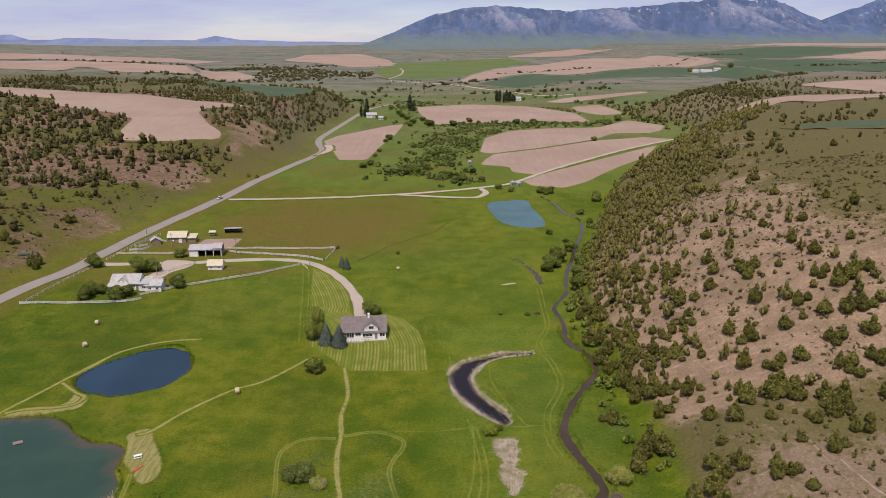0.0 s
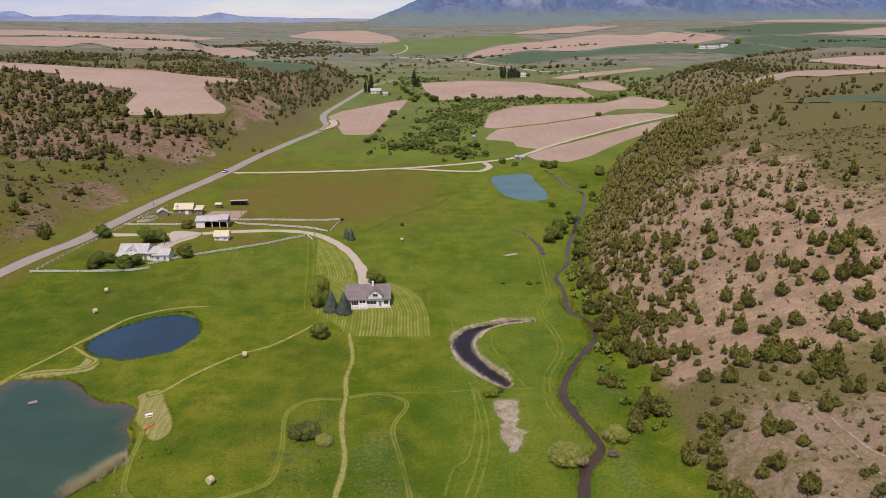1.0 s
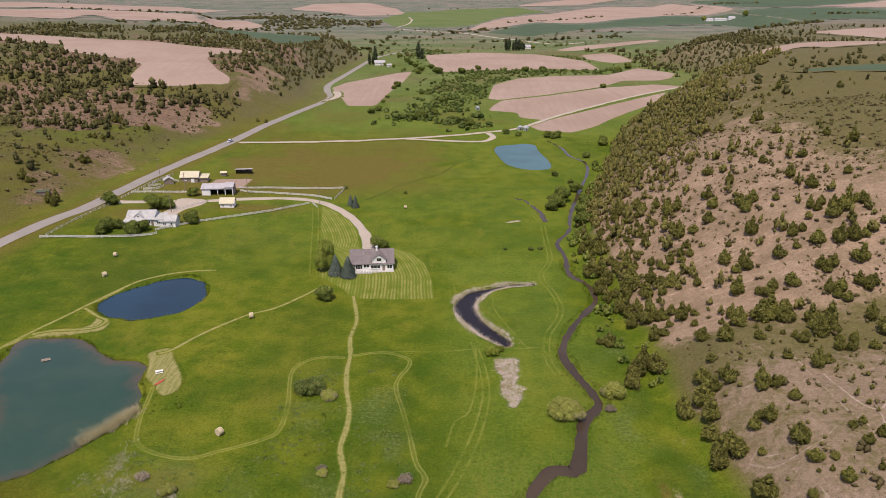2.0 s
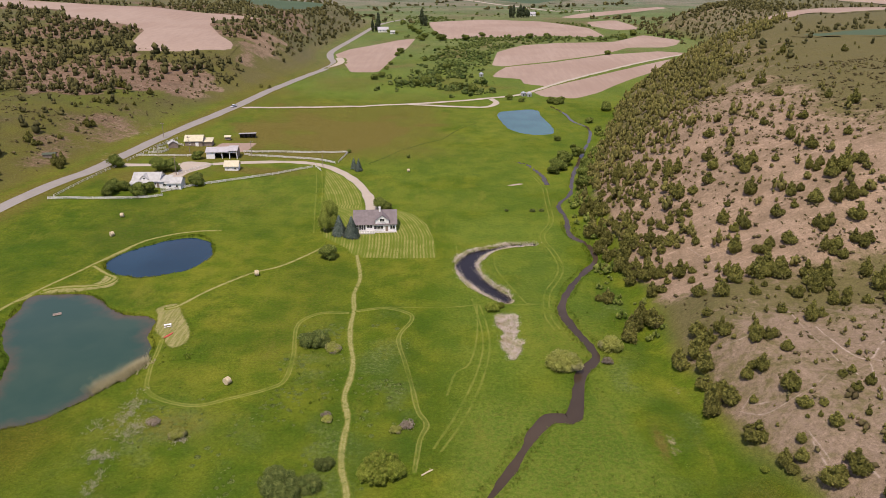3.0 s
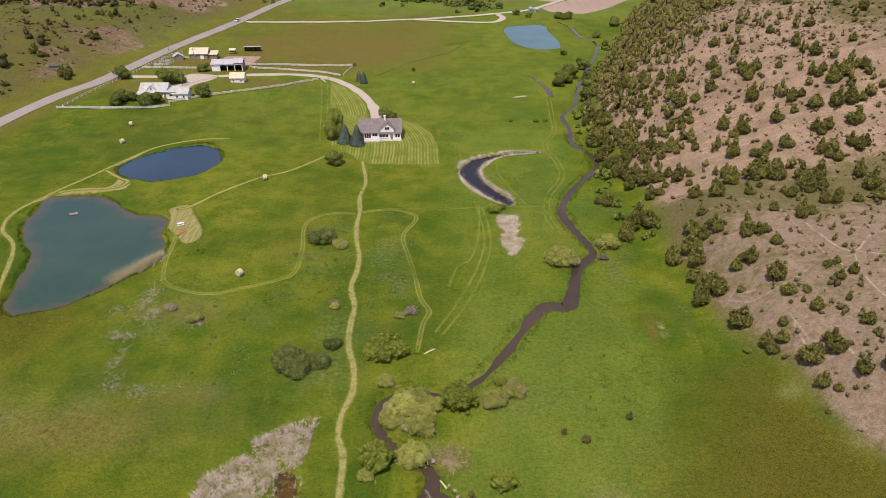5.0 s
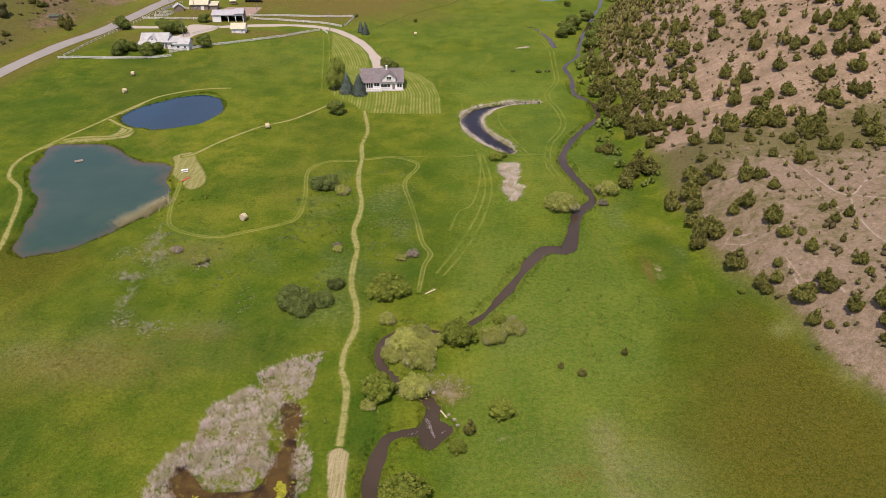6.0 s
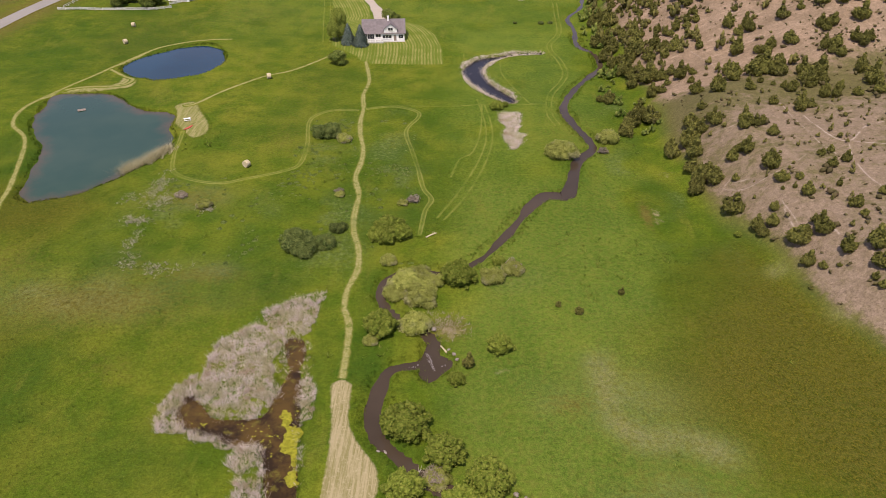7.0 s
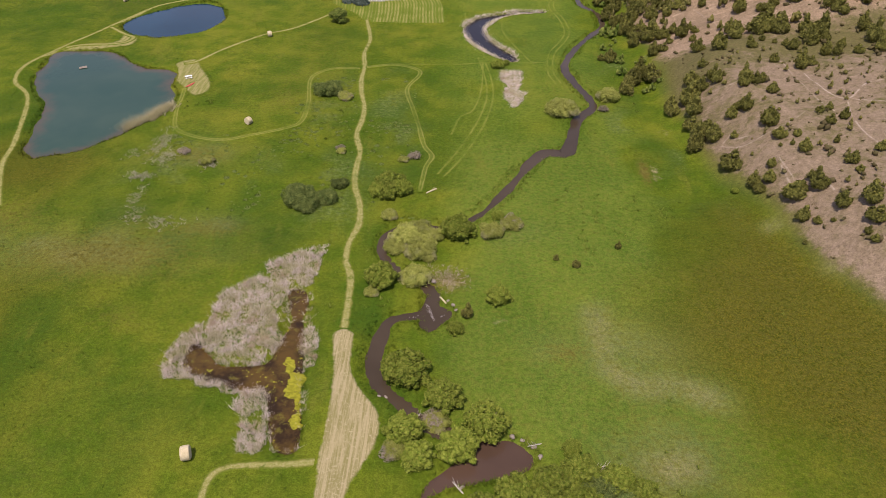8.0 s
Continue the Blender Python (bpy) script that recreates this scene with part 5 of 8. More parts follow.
def juniper_lobes(tall):
    """A dome of upright pointed sub-crowns round a low broad mass."""
    out = [(0, 0, 0.26 * tall, 0.33, 0.85 * tall)]
    n = int(rng.integers(6, 10))
    for i in range(n):
        a, r = 6.2832 * (i + rng.uniform(-0.35, 0.35)) / n, rng.uniform(0.12, 0.34)
        out.append((r * math.cos(a), r * math.sin(a), (0.52 - 0.85 * r + rng.uniform(-0.05, 0.08)) * tall, rng.uniform(0.10, 0.17), rng.uniform(1.4, 2.1) * tall))
    out.append((rng.uniform(-0.1, 0.1), rng.uniform(-0.1, 0.1), 0.66 * tall, 0.14, 2.0 * tall))
    return out


def round_lobes(base, top, n=7, spread=0.30):
    out = [(0, 0, (base + top) / 2, 0.36, (top - base) / 0.8)]
    for i in range(n):
        a, r = 6.2832 * (i + rng.uniform(-0.3, 0.3)) / n, rng.uniform(0.6, 1.0) * spread
        out.append((r * math.cos(a), r * math.sin(a), base + (top - base) * rng.uniform(0.22, 0.78), rng.uniform(0.17, 0.25), rng.uniform(0.8, 1.1)))
    out.append((0.04, -0.03, top - 0.2, 0.22, 0.9))
    return out


def willow_lobes():
    """An uneven dome beset with many small leafy heads."""
    out = [(0, 0, 0.22, 0.40, 0.85), (rng.uniform(-0.12, 0.12), rng.uniform(-0.12, 0.12), 0.36, 0.27, 0.9), (rng.uniform(-0.18, 0.18), rng.uniform(-0.18, 0.18), 0.26, 0.29, 0.9)]
    for i in range(44):
        a, r = 6.2832 * (i * 0.382 + rng.uniform(-0.08, 0.08)), 0.47 * math.sqrt((i + 0.5) / 44) * rng.uniform(0.9, 1.06)
        out.append((r * math.cos(a), r * math.sin(a), max(0.07, 0.55 * math.sqrt(max(0, 1 - (r / 0.5) ** 2)) + rng.uniform(-0.06, 0.05)), rng.uniform(0.06, 0.12), rng.uniform(0.8, 1.3)))
    return out


def trunk_mesh(name, high, r, limbs):
    bm = bmesh.new()
    rod(bm, (0, 0, -0.08), (0.02, 0.01, high), r, r * 0.55, 7)
    for i in range(limbs):
        a, z = 6.2832 * i / max(limbs, 1) + 0.4, high * (0.45 + 0.5 * i / max(limbs, 1))
        rod(bm, (0, 0, z), (0.22 * math.cos(a), 0.22 * math.sin(a), z + 0.2), r * 0.5, r * 0.15, 5)
    me = bpy.data.meshes.new(name)
    bm.to_mesh(me)
    bm.free()
    me.materials.append(M_BARK)
    return me


def plant(kind, crown_me, trunk_me, label, category, group):
    """A tree or shrub: an Empty at its foot, with trunk and crown, one metre wide. Kept as the first of its copies."""
    top = new(kind)
    top.empty_display_size = 0.1
    share("trunk", trunk_me, top, Matrix())
    share("crown", crown_me, top, Matrix())
    return tagged(top, label, category, group)


class Kind:
    """Plants of one kind, in several shapes."""

    def __init__(self, kind, shapes, trunk_me, label, category, group):
        self.made, self.args, self.shapes, self.trunk = {}, (kind, label, category, group), shapes, trunk_me

    def set(self, x, y, wide, tall=1.0, shape=None, label=""):
        k = int(rng.integers(len(self.shapes))) if shape is None else shape
        kind, text, category, group = self.args
        z = float(ground_z(x, y)) - 0.03 * wide
        m = pose(x, y, z, 0, 0, float(rng.uniform(0, 360))) @ Matrix.Diagonal((wide, wide, wide * tall, 1))
        if k not in self.made:
            self.made[k] = plant(kind, self.shapes[k], self.trunk, text, category, group)
            self.made[k].matrix_basis = m
            ob = self.made[k]
        else:
            ob = copy_thing(self.made[k], m @ Matrix.Diagonal((*self.made[k].scale, 1)).inverted())
        return tagged(ob, label)


def shapes(name, n, build, material):
    out = []
    for _ in range(n):
        v, f = build()
        out.append(mesh_of(name, v, f, material))
    return out


JUNIPER_SHAPES = [crown(juniper_lobes(t), 720, 0.054, core=0.82, tips=120) for t in (0.8, 0.9, 1.0, 1.1, 0.72, 0.85, 1.25)]
JUNIPER = Kind("juniper", [mesh_of("crown", v, f, M_JUNIPER) for v, f in JUNIPER_SHAPES], trunk_mesh("trunk", 0.5, 0.035, 3), "dark olive green juniper on the dry hillside", "juniper", "junipers on the hillsides")
WILLOW = Kind("willow_shrub", shapes("crown", 5, lambda: crown(willow_lobes(), 2900, 0.027, core=0.84, tips=400), M_WILLOW), trunk_mesh("trunk", 0.35, 0.03, 5), "dense green willow shrub with a rounded crown", "shrub", "willow shrubs along the creek")
PALE = Kind("pale_shrub", shapes("crown", 4, lambda: crown(round_lobes(0.0, 0.40, 13, 0.38), 1900, 0.028, tips=700, core=0.78), M_PALE), trunk_mesh("trunk", 0.2, 0.02, 5), "pale yellow-grey willow thicket", "shrub", "pale shrubs in the meadow")
LEAFY = Kind("leafy_tree", shapes("crown", 4, lambda: crown(round_lobes(0.20, 1.1, 13, 0.30), 2400, 0.030, core=0.82, tips=250), M_LEAFY), trunk_mesh("trunk", 0.6, 0.035, 5), "leafy green broad-crowned tree", "tree", "leafy trees round the farm")


def spruce_crown():
    v, f = [], []
    for i in range(20):
        k = i / 20
        z, r, n = 0.12 + 1.75 * k, 0.5 * (1 - k) ** 0.85 + 0.03, int(16 - 9 * k)
        for j in range(n):
            a = 6.2832 * (j + 0.5 * (i % 2) + rng.uniform(-0.25, 0.25)) / n
            c, s, l = math.cos(a), math.sin(a), r * rng.uniform(0.8, 1.12)
            w, b = 0.075 * (1 - 0.5 * k), len(v)
            v += [(0, 0, z + 0.10), (c * l * 0.6 - s * w, s * l * 0.6 + c * w, z + 0.01), (c * l * 0.6 + s * w, s * l * 0.6 - c * w, z + 0.01), (c * l, s * l, z - 0.07), (c * l * 0.55, s * l * 0.55, z - 0.09), (c * l * 0.6, s * l * 0.6, z + 0.055)]
            f += [(b, b + 1, b + 5), (b, b + 5, b + 2), (b + 5, b + 1, b + 3), (b + 5, b + 3, b + 2), (b + 1, b + 4, b + 3), (b + 4, b + 2, b + 3)]
    v, f = np.array(v), np.array(f)
    a = np.arange(14) * 6.2832 / 14
    rings = [np.c_[r * np.cos(a) * rng.uniform(0.9, 1.1, 14), r * np.sin(a), np.full(14, z)] for z, r in ((0.10, 0.36), (0.7, 0.25), (1.3, 0.12), (1.84, 0.01))]
    sides = [(k * 14 + i, k * 14 + (i + 1) % 14, k * 14 + 14 + i) for k in range(3) for i in range(14)] + [(k * 14 + (i + 1) % 14, k * 14 + 14 + (i + 1) % 14, k * 14 + 14 + i) for k in range(3) for i in range(14)]
    return merge([(v, f), (np.concatenate(rings), np.array(sides))])


SPRUCE = Kind("blue_spruce", shapes("crown", 2, spruce_crown, M_SPRUCE), trunk_mesh("trunk", 1.5, 0.03, 0), "tall blue spruce on the lawn beside the house", "spruce", "blue spruces beside the house")

TERRACE_JUNIPERS = [(58.4, 118.1, 8.8), (61.5, 106.1, 6.2), (65.1, 97.1, 6.4), (67.9, 100.9, 3.1), (72.3, 91.2, 6.9), (69.1, 90.5, 6.3), (73.7, 101.1, 3.7), (71.1, 108, 4.3), (70.4, 113.7, 5.8), (74.3, 107.2, 2.4), (69.3, 84.8, 3.9), (71.1, 82.5, 2.4), (75, 83.3, 4.1), (78.7, 81.6, 5.5), (78.1, 77.3, 4.8), (80.6, 91.2, 2.3), (80.6, 95, 4.2), (81.8, 110, 3.3), (85.4, 111.9, 3.1), (81.4, 115.1, 2.6), (83.9, 116.2, 2.6), (66.4, 122, 6.5), (64.4, 115.1, 2.8), (87.2, 98.1, 3.3), (80.7, 103, 1.9), (72.5, 104.3, 1.3), (70.5, 105.1, 1.3), (73.2, 81.1, 1.4), (68.4, 79.2, 1.4), (77.3, 73.4, 2.4), (76.6, 75.3, 1.9)]
GULLY_JUNIPERS = [(51.9, 157.5, 11), (56.5, 136.1, 8.6), (58.9, 129.8, 5.9), (46.6, 150.4, 6), (64.1, 137.8, 7.2), (70.9, 131.6, 7), (73.9, 131.8, 3.8), (80.4, 142.9, 3.2), (85.2, 138.1, 4.5), (88.3, 139.7, 3.5), (74.8, 126.3, 4.1), (66.4, 160.4, 5.1), (69.9, 154.6, 6), (64.6, 147.5, 3.5), (86.6, 161.7, 9.5), (93.9, 153.6, 8.5), (106.7, 149.7, 6), (106.6, 156.4, 4.4), (95.8, 143.9, 3.3), (44.8, 173.1, 6.5), (55.8, 181.3, 9), (58.3, 171.3, 6.5), (54.7, 187.7, 8), (76.7, 164.1, 6), (62.9, 180.4, 6.5), (78.1, 153.1, 4), (86.9, 149.8, 4), (93.5, 145.3, 3.6), (100.7, 143.3, 3.7), (106, 143.3, 4.4)]
TOE_JUNIPERS = [(48.6, 223, 6), (52.7, 212, 6.3), (55.6, 198.5, 6.2), (60.5, 192.3, 5), (65.8, 175.7, 5.5), (59.5, 182.4, 6), (49.5, 209.2, 5), (56.4, 217.4, 5), (69.6, 176.1, 3.5), (62.4, 174.5, 3.2), (67.7, 170, 2.8), (73.7, 167.1, 2.2), (75, 165, 1.7), (77, 161.4, 2.8), (79.5, 159, 1.8), (81.7, 156.7, 2.4), (84, 154, 1.8), (86.1, 152, 2.4), (89, 152, 3), (92.3, 151.3, 3.4), (95.5, 149, 3), (98.4, 148.2, 3.6), (61, 143, 6.2), (60.5, 137.5, 6.3), (57.5, 125, 5), (60.5, 121, 5)]
FACE_JUNIPERS = [(85.2, 164.4, 11), (94, 156.9, 8.5), (94.8, 174.7, 5.9), (88.4, 175.6, 6.7), (103.1, 168, 6.7), (104.7, 164.7, 4.2), (105, 178.2, 6.9), (106.9, 189.2, 6.3), (96.7, 189, 6.2), (87.1, 190.5, 7.1), (83.7, 196, 5.4), (94.6, 205.3, 5.6), (75.3, 207.1, 6.5), (69.5, 206.7, 6.5), (67.6, 196.1, 7.1), (82.4, 180.8, 5.9), (74.8, 191.4, 3.9), (68.8, 179.2, 2.3), (78.5, 168.9, 6.5), (111.4, 168.6, 6.8), (113.5, 178, 6.2), (111.8, 186.5, 5.4), (117, 187.1, 7.3)]
UPPER_JUNIPERS = [(113.5, 206, 6.7), (117, 199.8, 8.5), (124.3, 201.8, 6.8), (104.4, 197.5, 6.5), (98.6, 221.8, 8.9), (96.8, 216.9, 4.9), (106.1, 217.2, 3.6), (90.4, 229, 5.7), (91.1, 238.3, 5.2), (81.1, 218.7, 4.8), (87.4, 203.4, 2.8), (86.3, 220.2, 5.9), (101.5, 189.5, 3.2), (76.6, 219.4, 5.8), (97, 255.8, 5.5), (99.7, 240.9, 4.7), (128.8, 274.8, 5.3), (117.3, 218.2, 6), (143.9, 246.9, 5.5), (139.4, 257.5, 4.2), (115.2, 229.3, 5), (113.6, 247.7, 4.8), (124.7, 242.7, 5.3), (130.1, 221.8, 4.1), (173.9, 381.3, 4.6), (195.3, 360.3, 5.2), (133.4, 307.3, 6.9)]
ROADSIDE_JUNIPERS = [(-211, 354, 3.2), (-207, 363, 2.6), (-205, 374, 3.4), (-205, 380, 2.8), (-201, 388, 4.2), (-198, 387, 3.6), (-194, 388, 3.8), (-191, 392, 3.0), (-183, 397, 2.8), (-193.9, 315, 4.2), (-174.4, 293.6, 4.6), (-199, 314.7, 5), (-192.8, 277.2, 4.5), (-187.8, 351.3, 7.1), (-184.3, 424.4, 5.9), (-183.6, 387.8, 3.4), (-190.7, 327.8, 3.7), (-210, 416, 6.7), (-206, 418, 7.4), (-201.7, 426.8, 7.5), (-177.5, 297.8, 7.3), (-195.4, 312.8, 4.2), (-199.8, 316.6, 6), (-138.5, 506.9, 4.2), (-131.8, 504.1, 3.7), (-189.4, 341.2, 3.1), (-207.7, 345.9, 2.9)]
taken = []
for spots in (TERRACE_JUNIPERS, GULLY_JUNIPERS, TOE_JUNIPERS, FACE_JUNIPERS, UPPER_JUNIPERS, ROADSIDE_JUNIPERS):
    for x, y, w in spots:
        taken.append((x, y, w))
        if w < 6.4:
            JUNIPER.set(x, y, w * 0.92, float(rng.uniform(0.9, 1.15)))
            continue
        for i in range(3):
            a = 2.1 * i + x
            JUNIPER.set(x + 0.26 * w * math.cos(a), y + 0.2 * w * math.sin(a), w * float(rng.uniform(0.48, 0.68)), float(rng.uniform(0.9, 1.25)))

MEADOW_BUSH = Kind("meadow_bush", shapes("crown", 3, lambda: crown(round_lobes(0.0, 0.46, 17, 0.42), 2000, 0.030, core=0.72, tips=500), leaf_material("grey green bush leaves", (0.060, 0.088, 0.020), (0.160, 0.182, 0.050))), trunk_mesh("trunk", 0.2, 0.02, 5), "loose dark green bush in the rough meadow", "bush", "bushes in the meadow")
for x, y, w in [(-34.2, 147.4, 6.4), (-31.8, 146.8, 3.6), (-30.6, 93, 6.4), (-29, 90.6, 4.6), (-32.4, 96.5, 3.6), (-25.4, 93.6, 4.4), (-23.4, 99.6, 3.4), (22.4, 24.4, 4.4), (26, 21.6, 4.4), (21.6, 251.5, 1.5), (31.5, 251, 2.2), (35.1, 251.7, 1.9)]:
    MEADOW_BUSH.set(x, y, w, float(rng.uniform(0.8, 1.0)))
for x, y, w in [(2.7, 82.2, 6.9), (-10.8, 66.9, 6.2), (-4.4, 44.2, 7.8), (1.6, 39.1, 6.2), (7.9, 34.7, 6.7), (4.0, 30.4, 6.2), (-3.8, 32.7, 5.8), (-1.6, 28.5, 5), (19.7, 30.9, 2.9), (20.4, 26.8, 5.4), (25, 25.6, 4.8), (16.4, 24.4, 6.0), (11.6, 23.0, 5.6), (28.2, 23.6, 4.6), (14.4, 20.6, 5.8), (7.2, 20.4, 5.2), (20.4, 21.6, 5.4), (10.6, 18.6, 4.6), (12.2, 166.7, 4.4), (-12.2, 98.2, 7.4), (-14.6, 96.8, 4.8), (-9.9, 97.2, 5.2), (-12.6, 95.6, 4.6), (10.6, 88.7, 2.8), (60.9, 98.4, 1.8), (14.7, 168.9, 2.4)]:
    WILLOW.set(x, y, w, float(rng.uniform(0.8, 1.0)))
for x, y, w in [(2.9, 54.6, 3.0), (10.1, 62.6, 4.6)]:
    WILLOW.set(x, y, w, 0.95, label="yellow-green rounded shrub on the creek meadow")
for x, y, w in [(4.8, 58.1, 2.6), (21.3, 74.8, 1.5), (24.9, 72.9, 2.0), (33.4, 78.9, 1.5)]:
    JUNIPER.set(x, y, w, 1.2, label="young dark green juniper on the creek meadow")
for x, y, w in [(-9.2, 77.2, 4.4), (-4.2, 75.6, 6), (-4.8, 68.7, 6), (-12.1, 63.6, 2.8), (-2.3, 81.2, 4.4), (9.3, 82.7, 5), (13.3, 85.8, 4.5), (28.3, 137.6, 8.5), (41.2, 146.6, 6), (-55.4, 108.8, 3.5), (-7.4, 80.5, 6.5), (-5.5, 83, 5), (-4, 78.5, 5), (-11.3, 87.8, 3.5), (0.5, 35.5, 3.8), (-4.8, 29.8, 3.3), (-25.3, 114.5, 2.4), (-10.4, 111.1, 2.6), (-28.7, 143.9, 3.7)]:
    PALE.set(x, y, w, float(rng.uniform(0.7, 0.95)))
DEAD = Kind("dead_shrub", shapes("crown", 2, lambda: crown(round_lobes(0.0, 0.36, 9, 0.38), 500, 0.030, core=0.55, tips=700), leaf_material("bare grey twigs", (0.215, 0.172, 0.125), (0.340, 0.285, 0.215))), trunk_mesh("trunk", 0.2, 0.02, 5), "bare grey-brown dead shrub in the meadow", "shrub", "dead shrubs in the meadow")
for x, y, w in [(-25.8, 116, 2.4), (-8.3, 112.7, 3.2), (-28.5, 143.5, 3.4), (-62, 113, 3), (39, 139.5, 3.0), (13.5, 87.2, 3.4), (0.4, 36.0, 3.6), (-5.6, 29.2, 2.8), (6.8, 21.8, 2.6), (22.6, 27.0, 2.8)]:
    DEAD.set(x, y, w, 0.9)
for x, y, w, h in [(-39.4, 224.8, 6.2, 0.66), (-34.7, 222.5, 6.4, 0.66), (-45.7, 310.3, 3.4, 0.85), (-43, 307, 3.8, 0.85)]:
    SPRUCE.set(x, y, w, h)
for x, y, w, h in [(-43.2, 231, 6.4, 1.6), (-45.2, 228, 5.4, 1.35), (-41.8, 229, 4.6, 1.2), (-44.6, 232.5, 5.0, 1.5)]:
    LEAFY.set(x, y, w, h, label="tall leafy green tree beside the house")
FARM_BUSH = Kind("farm_bush", shapes("crown", 4, lambda: crown(round_lobes(0.04, 0.85, 13, 0.33), 1300, 0.040, tips=200), M_THICKET), trunk_mesh("trunk", 0.4, 0.03, 5), "dense dark green bush round the farmyard", "bush", "bushes round the farm")
for x, y, w in [(-27.3, 253, 6), (-25, 252, 4), (-39.9, 203.4, 6.4), (-108.3, 278.5, 7), (-130, 295, 8), (-125.5, 297, 7), (-152, 300, 7), (-127, 263, 6.5), (-139.4, 268.2, 6), (-135.6, 269.7, 5.5), (-138.9, 263, 5.4), (-124.2, 267.5, 5.4), (-121, 318, 5.5), (-52, 339.5, 2.4), (-21.6, 329.8, 2)]:
    FARM_BUSH.set(x, y, w, float(rng.uniform(0.85, 1.0)))


# ---- woods and scrub nobody could count ----
def scatter(n, x0, x1, y0, y1, density, gap):
    """Places within a stretch, thinned by density and kept apart."""
    x, y = rng.uniform(x0, x1, n), rng.uniform(y0, y1, n)
    keep = rng.random(n) < density(x, y)
    out, grid = [], set()
    for a, b in zip(x[keep], y[keep]):
        c = (int(a // gap), int(b // gap))
        if c not in grid:
            grid.add(c)
            out.append((a, b))
    return np.array(out).reshape(-1, 2)


def many(name, kinds, spots, wide, tall, material, label, category):
    """Countless plants as one mesh."""
    pieces = []
    which = rng.integers(0, len(kinds), len(spots))
    z = ground_z(spots[:, 0], spots[:, 1])
    for k, (v, f) in enumerate(kinds):
        s = np.flatnonzero(which == k)
        if not len(s):
            continue
        a, w, h = rng.uniform(0, 6.28, len(s)), wide[s], wide[s] * tall[s]
        c, d = np.cos(a), np.sin(a)
        vx = (v[None, :, 0] * c[:, None] - v[None, :, 1] * d[:, None]) * w[:, None] + spots[s, 0, None]
        vy = (v[None, :, 0] * d[:, None] + v[None, :, 1] * c[:, None]) * w[:, None] + spots[s, 1, None]
        vz = v[None, :, 2] * h[:, None] + z[s, None] - 0.04 * w[:, None]
        pieces.append((np.stack([vx, vy, vz], -1).reshape(-1, 3), (f[None] + len(v) * np.arange(len(s))[:, None, None]).reshape(-1, 3)))
    v, f = merge(pieces)
    me = mesh_of(name, v, f, material)
    return tagged(new(name, me), label, category, kind="stuff")


def clear_of_fields(x, y):
    k = np.ones(np.shape(x))
    for poly in FIELD_OUTLINES:
        k *= 1 - ss(-4, 0, inside(x, y, poly))
    return k


M_WOOD_LEAF = leaf_material("olive wood foliage", (0.082, 0.082, 0.022), (0.215, 0.194, 0.054), (0.205, 0.155, 0.080), vary=0.0)
MID = [crown(juniper_lobes(t)[-6:], 11, 0.13, core=1.0) for t in (0.8, 0.95, 1.1, 1.25)]
LOW = [crown([(0, 0, 0.28 * t, 0.36, 0.9 * t), (0.08, -0.05, 0.5 * t, 0.22, 1.3 * t)], 2, 0.26, core=1.0) for t in (0.8, 0.95, 1.15)]
BUSH = [crown([(0, 0, 0.2, 0.42, 0.8)], 2, 0.40, core=0.9, cores=False) for _ in range(4)]
used = np.array([(x, y) for x, y, w in taken])


def away(x, y, r=3.5):
    return (np.min(np.hypot(np.asarray(x)[:, None] - used[None, :, 0], np.asarray(y)[:, None] - used[None, :, 1]), axis=1) > r).astype(float)


def wood_edge(x, y):
    d = toe_distance(x, y)
    return ss(1, 5, d) * (1 - ss(10, 42, d - 0.22 * (y - 232))) * ss(160, 185, y) * (0.62 + 0.5 * vnoise(x, y, 14, 31)) * away(x, y, 2.6)


def open_face(x, y):
    d = toe_distance(x, y)
    return ss(12, 30, d) * (1 - 0.85 * ss(80, 120, d)) * ss(158, 172, y - 0.1 * d) * (0.5 + 0.45 * ss(215, 300, y) * (1 - ss(50, 90, d)) + 0.5 * vnoise(x, y, 20, 32)) * away(x, y)


wood = scatter(7500, 44, 160, 165, 440, wood_edge, 2.6)
near_wood = [p for p in wood if p[1] < 262][:90]
for x, y in near_wood:
    JUNIPER.set(float(x), float(y), float(rng.gamma(7, 0.46)), float(rng.uniform(0.95, 1.4)), label="olive green juniper in the dense wood above the creek")
wood = np.array([p for p in wood if p[1] >= 262] + [p for p in wood if p[1] < 262][90:])
face = scatter(2600, 55, 330, 160, 420, open_face, 3.6)
spur = scatter(260, 60, 130, 70, 150, lambda x, y: ss(8, 16, toe_distance(x, y)) * away(x, y, 2.5), 2.5)
lower = scatter(3400, 84, 280, 425, 720, wood_edge, 3.2)
spots = np.concatenate([wood, face, spur, lower])
many("juniper_wood", MID, spots, np.r_[rng.gamma(6, 0.50, len(wood)).clip(1.2, 5.5), (rng.gamma(3, 0.72, len(face)) * (1 - 0.45 * ss(65, 110, toe_distance(face[:, 0], face[:, 1])))).clip(0.7, 5.5), rng.uniform(0.6, 1.8, len(spur)), rng.gamma(5, 0.70, len(lower)).clip(1.4, 6)], rng.uniform(0.9, 1.3, len(spots)), M_WOOD_LEAF, "juniper wood covering the steep dry hillside", "wood")


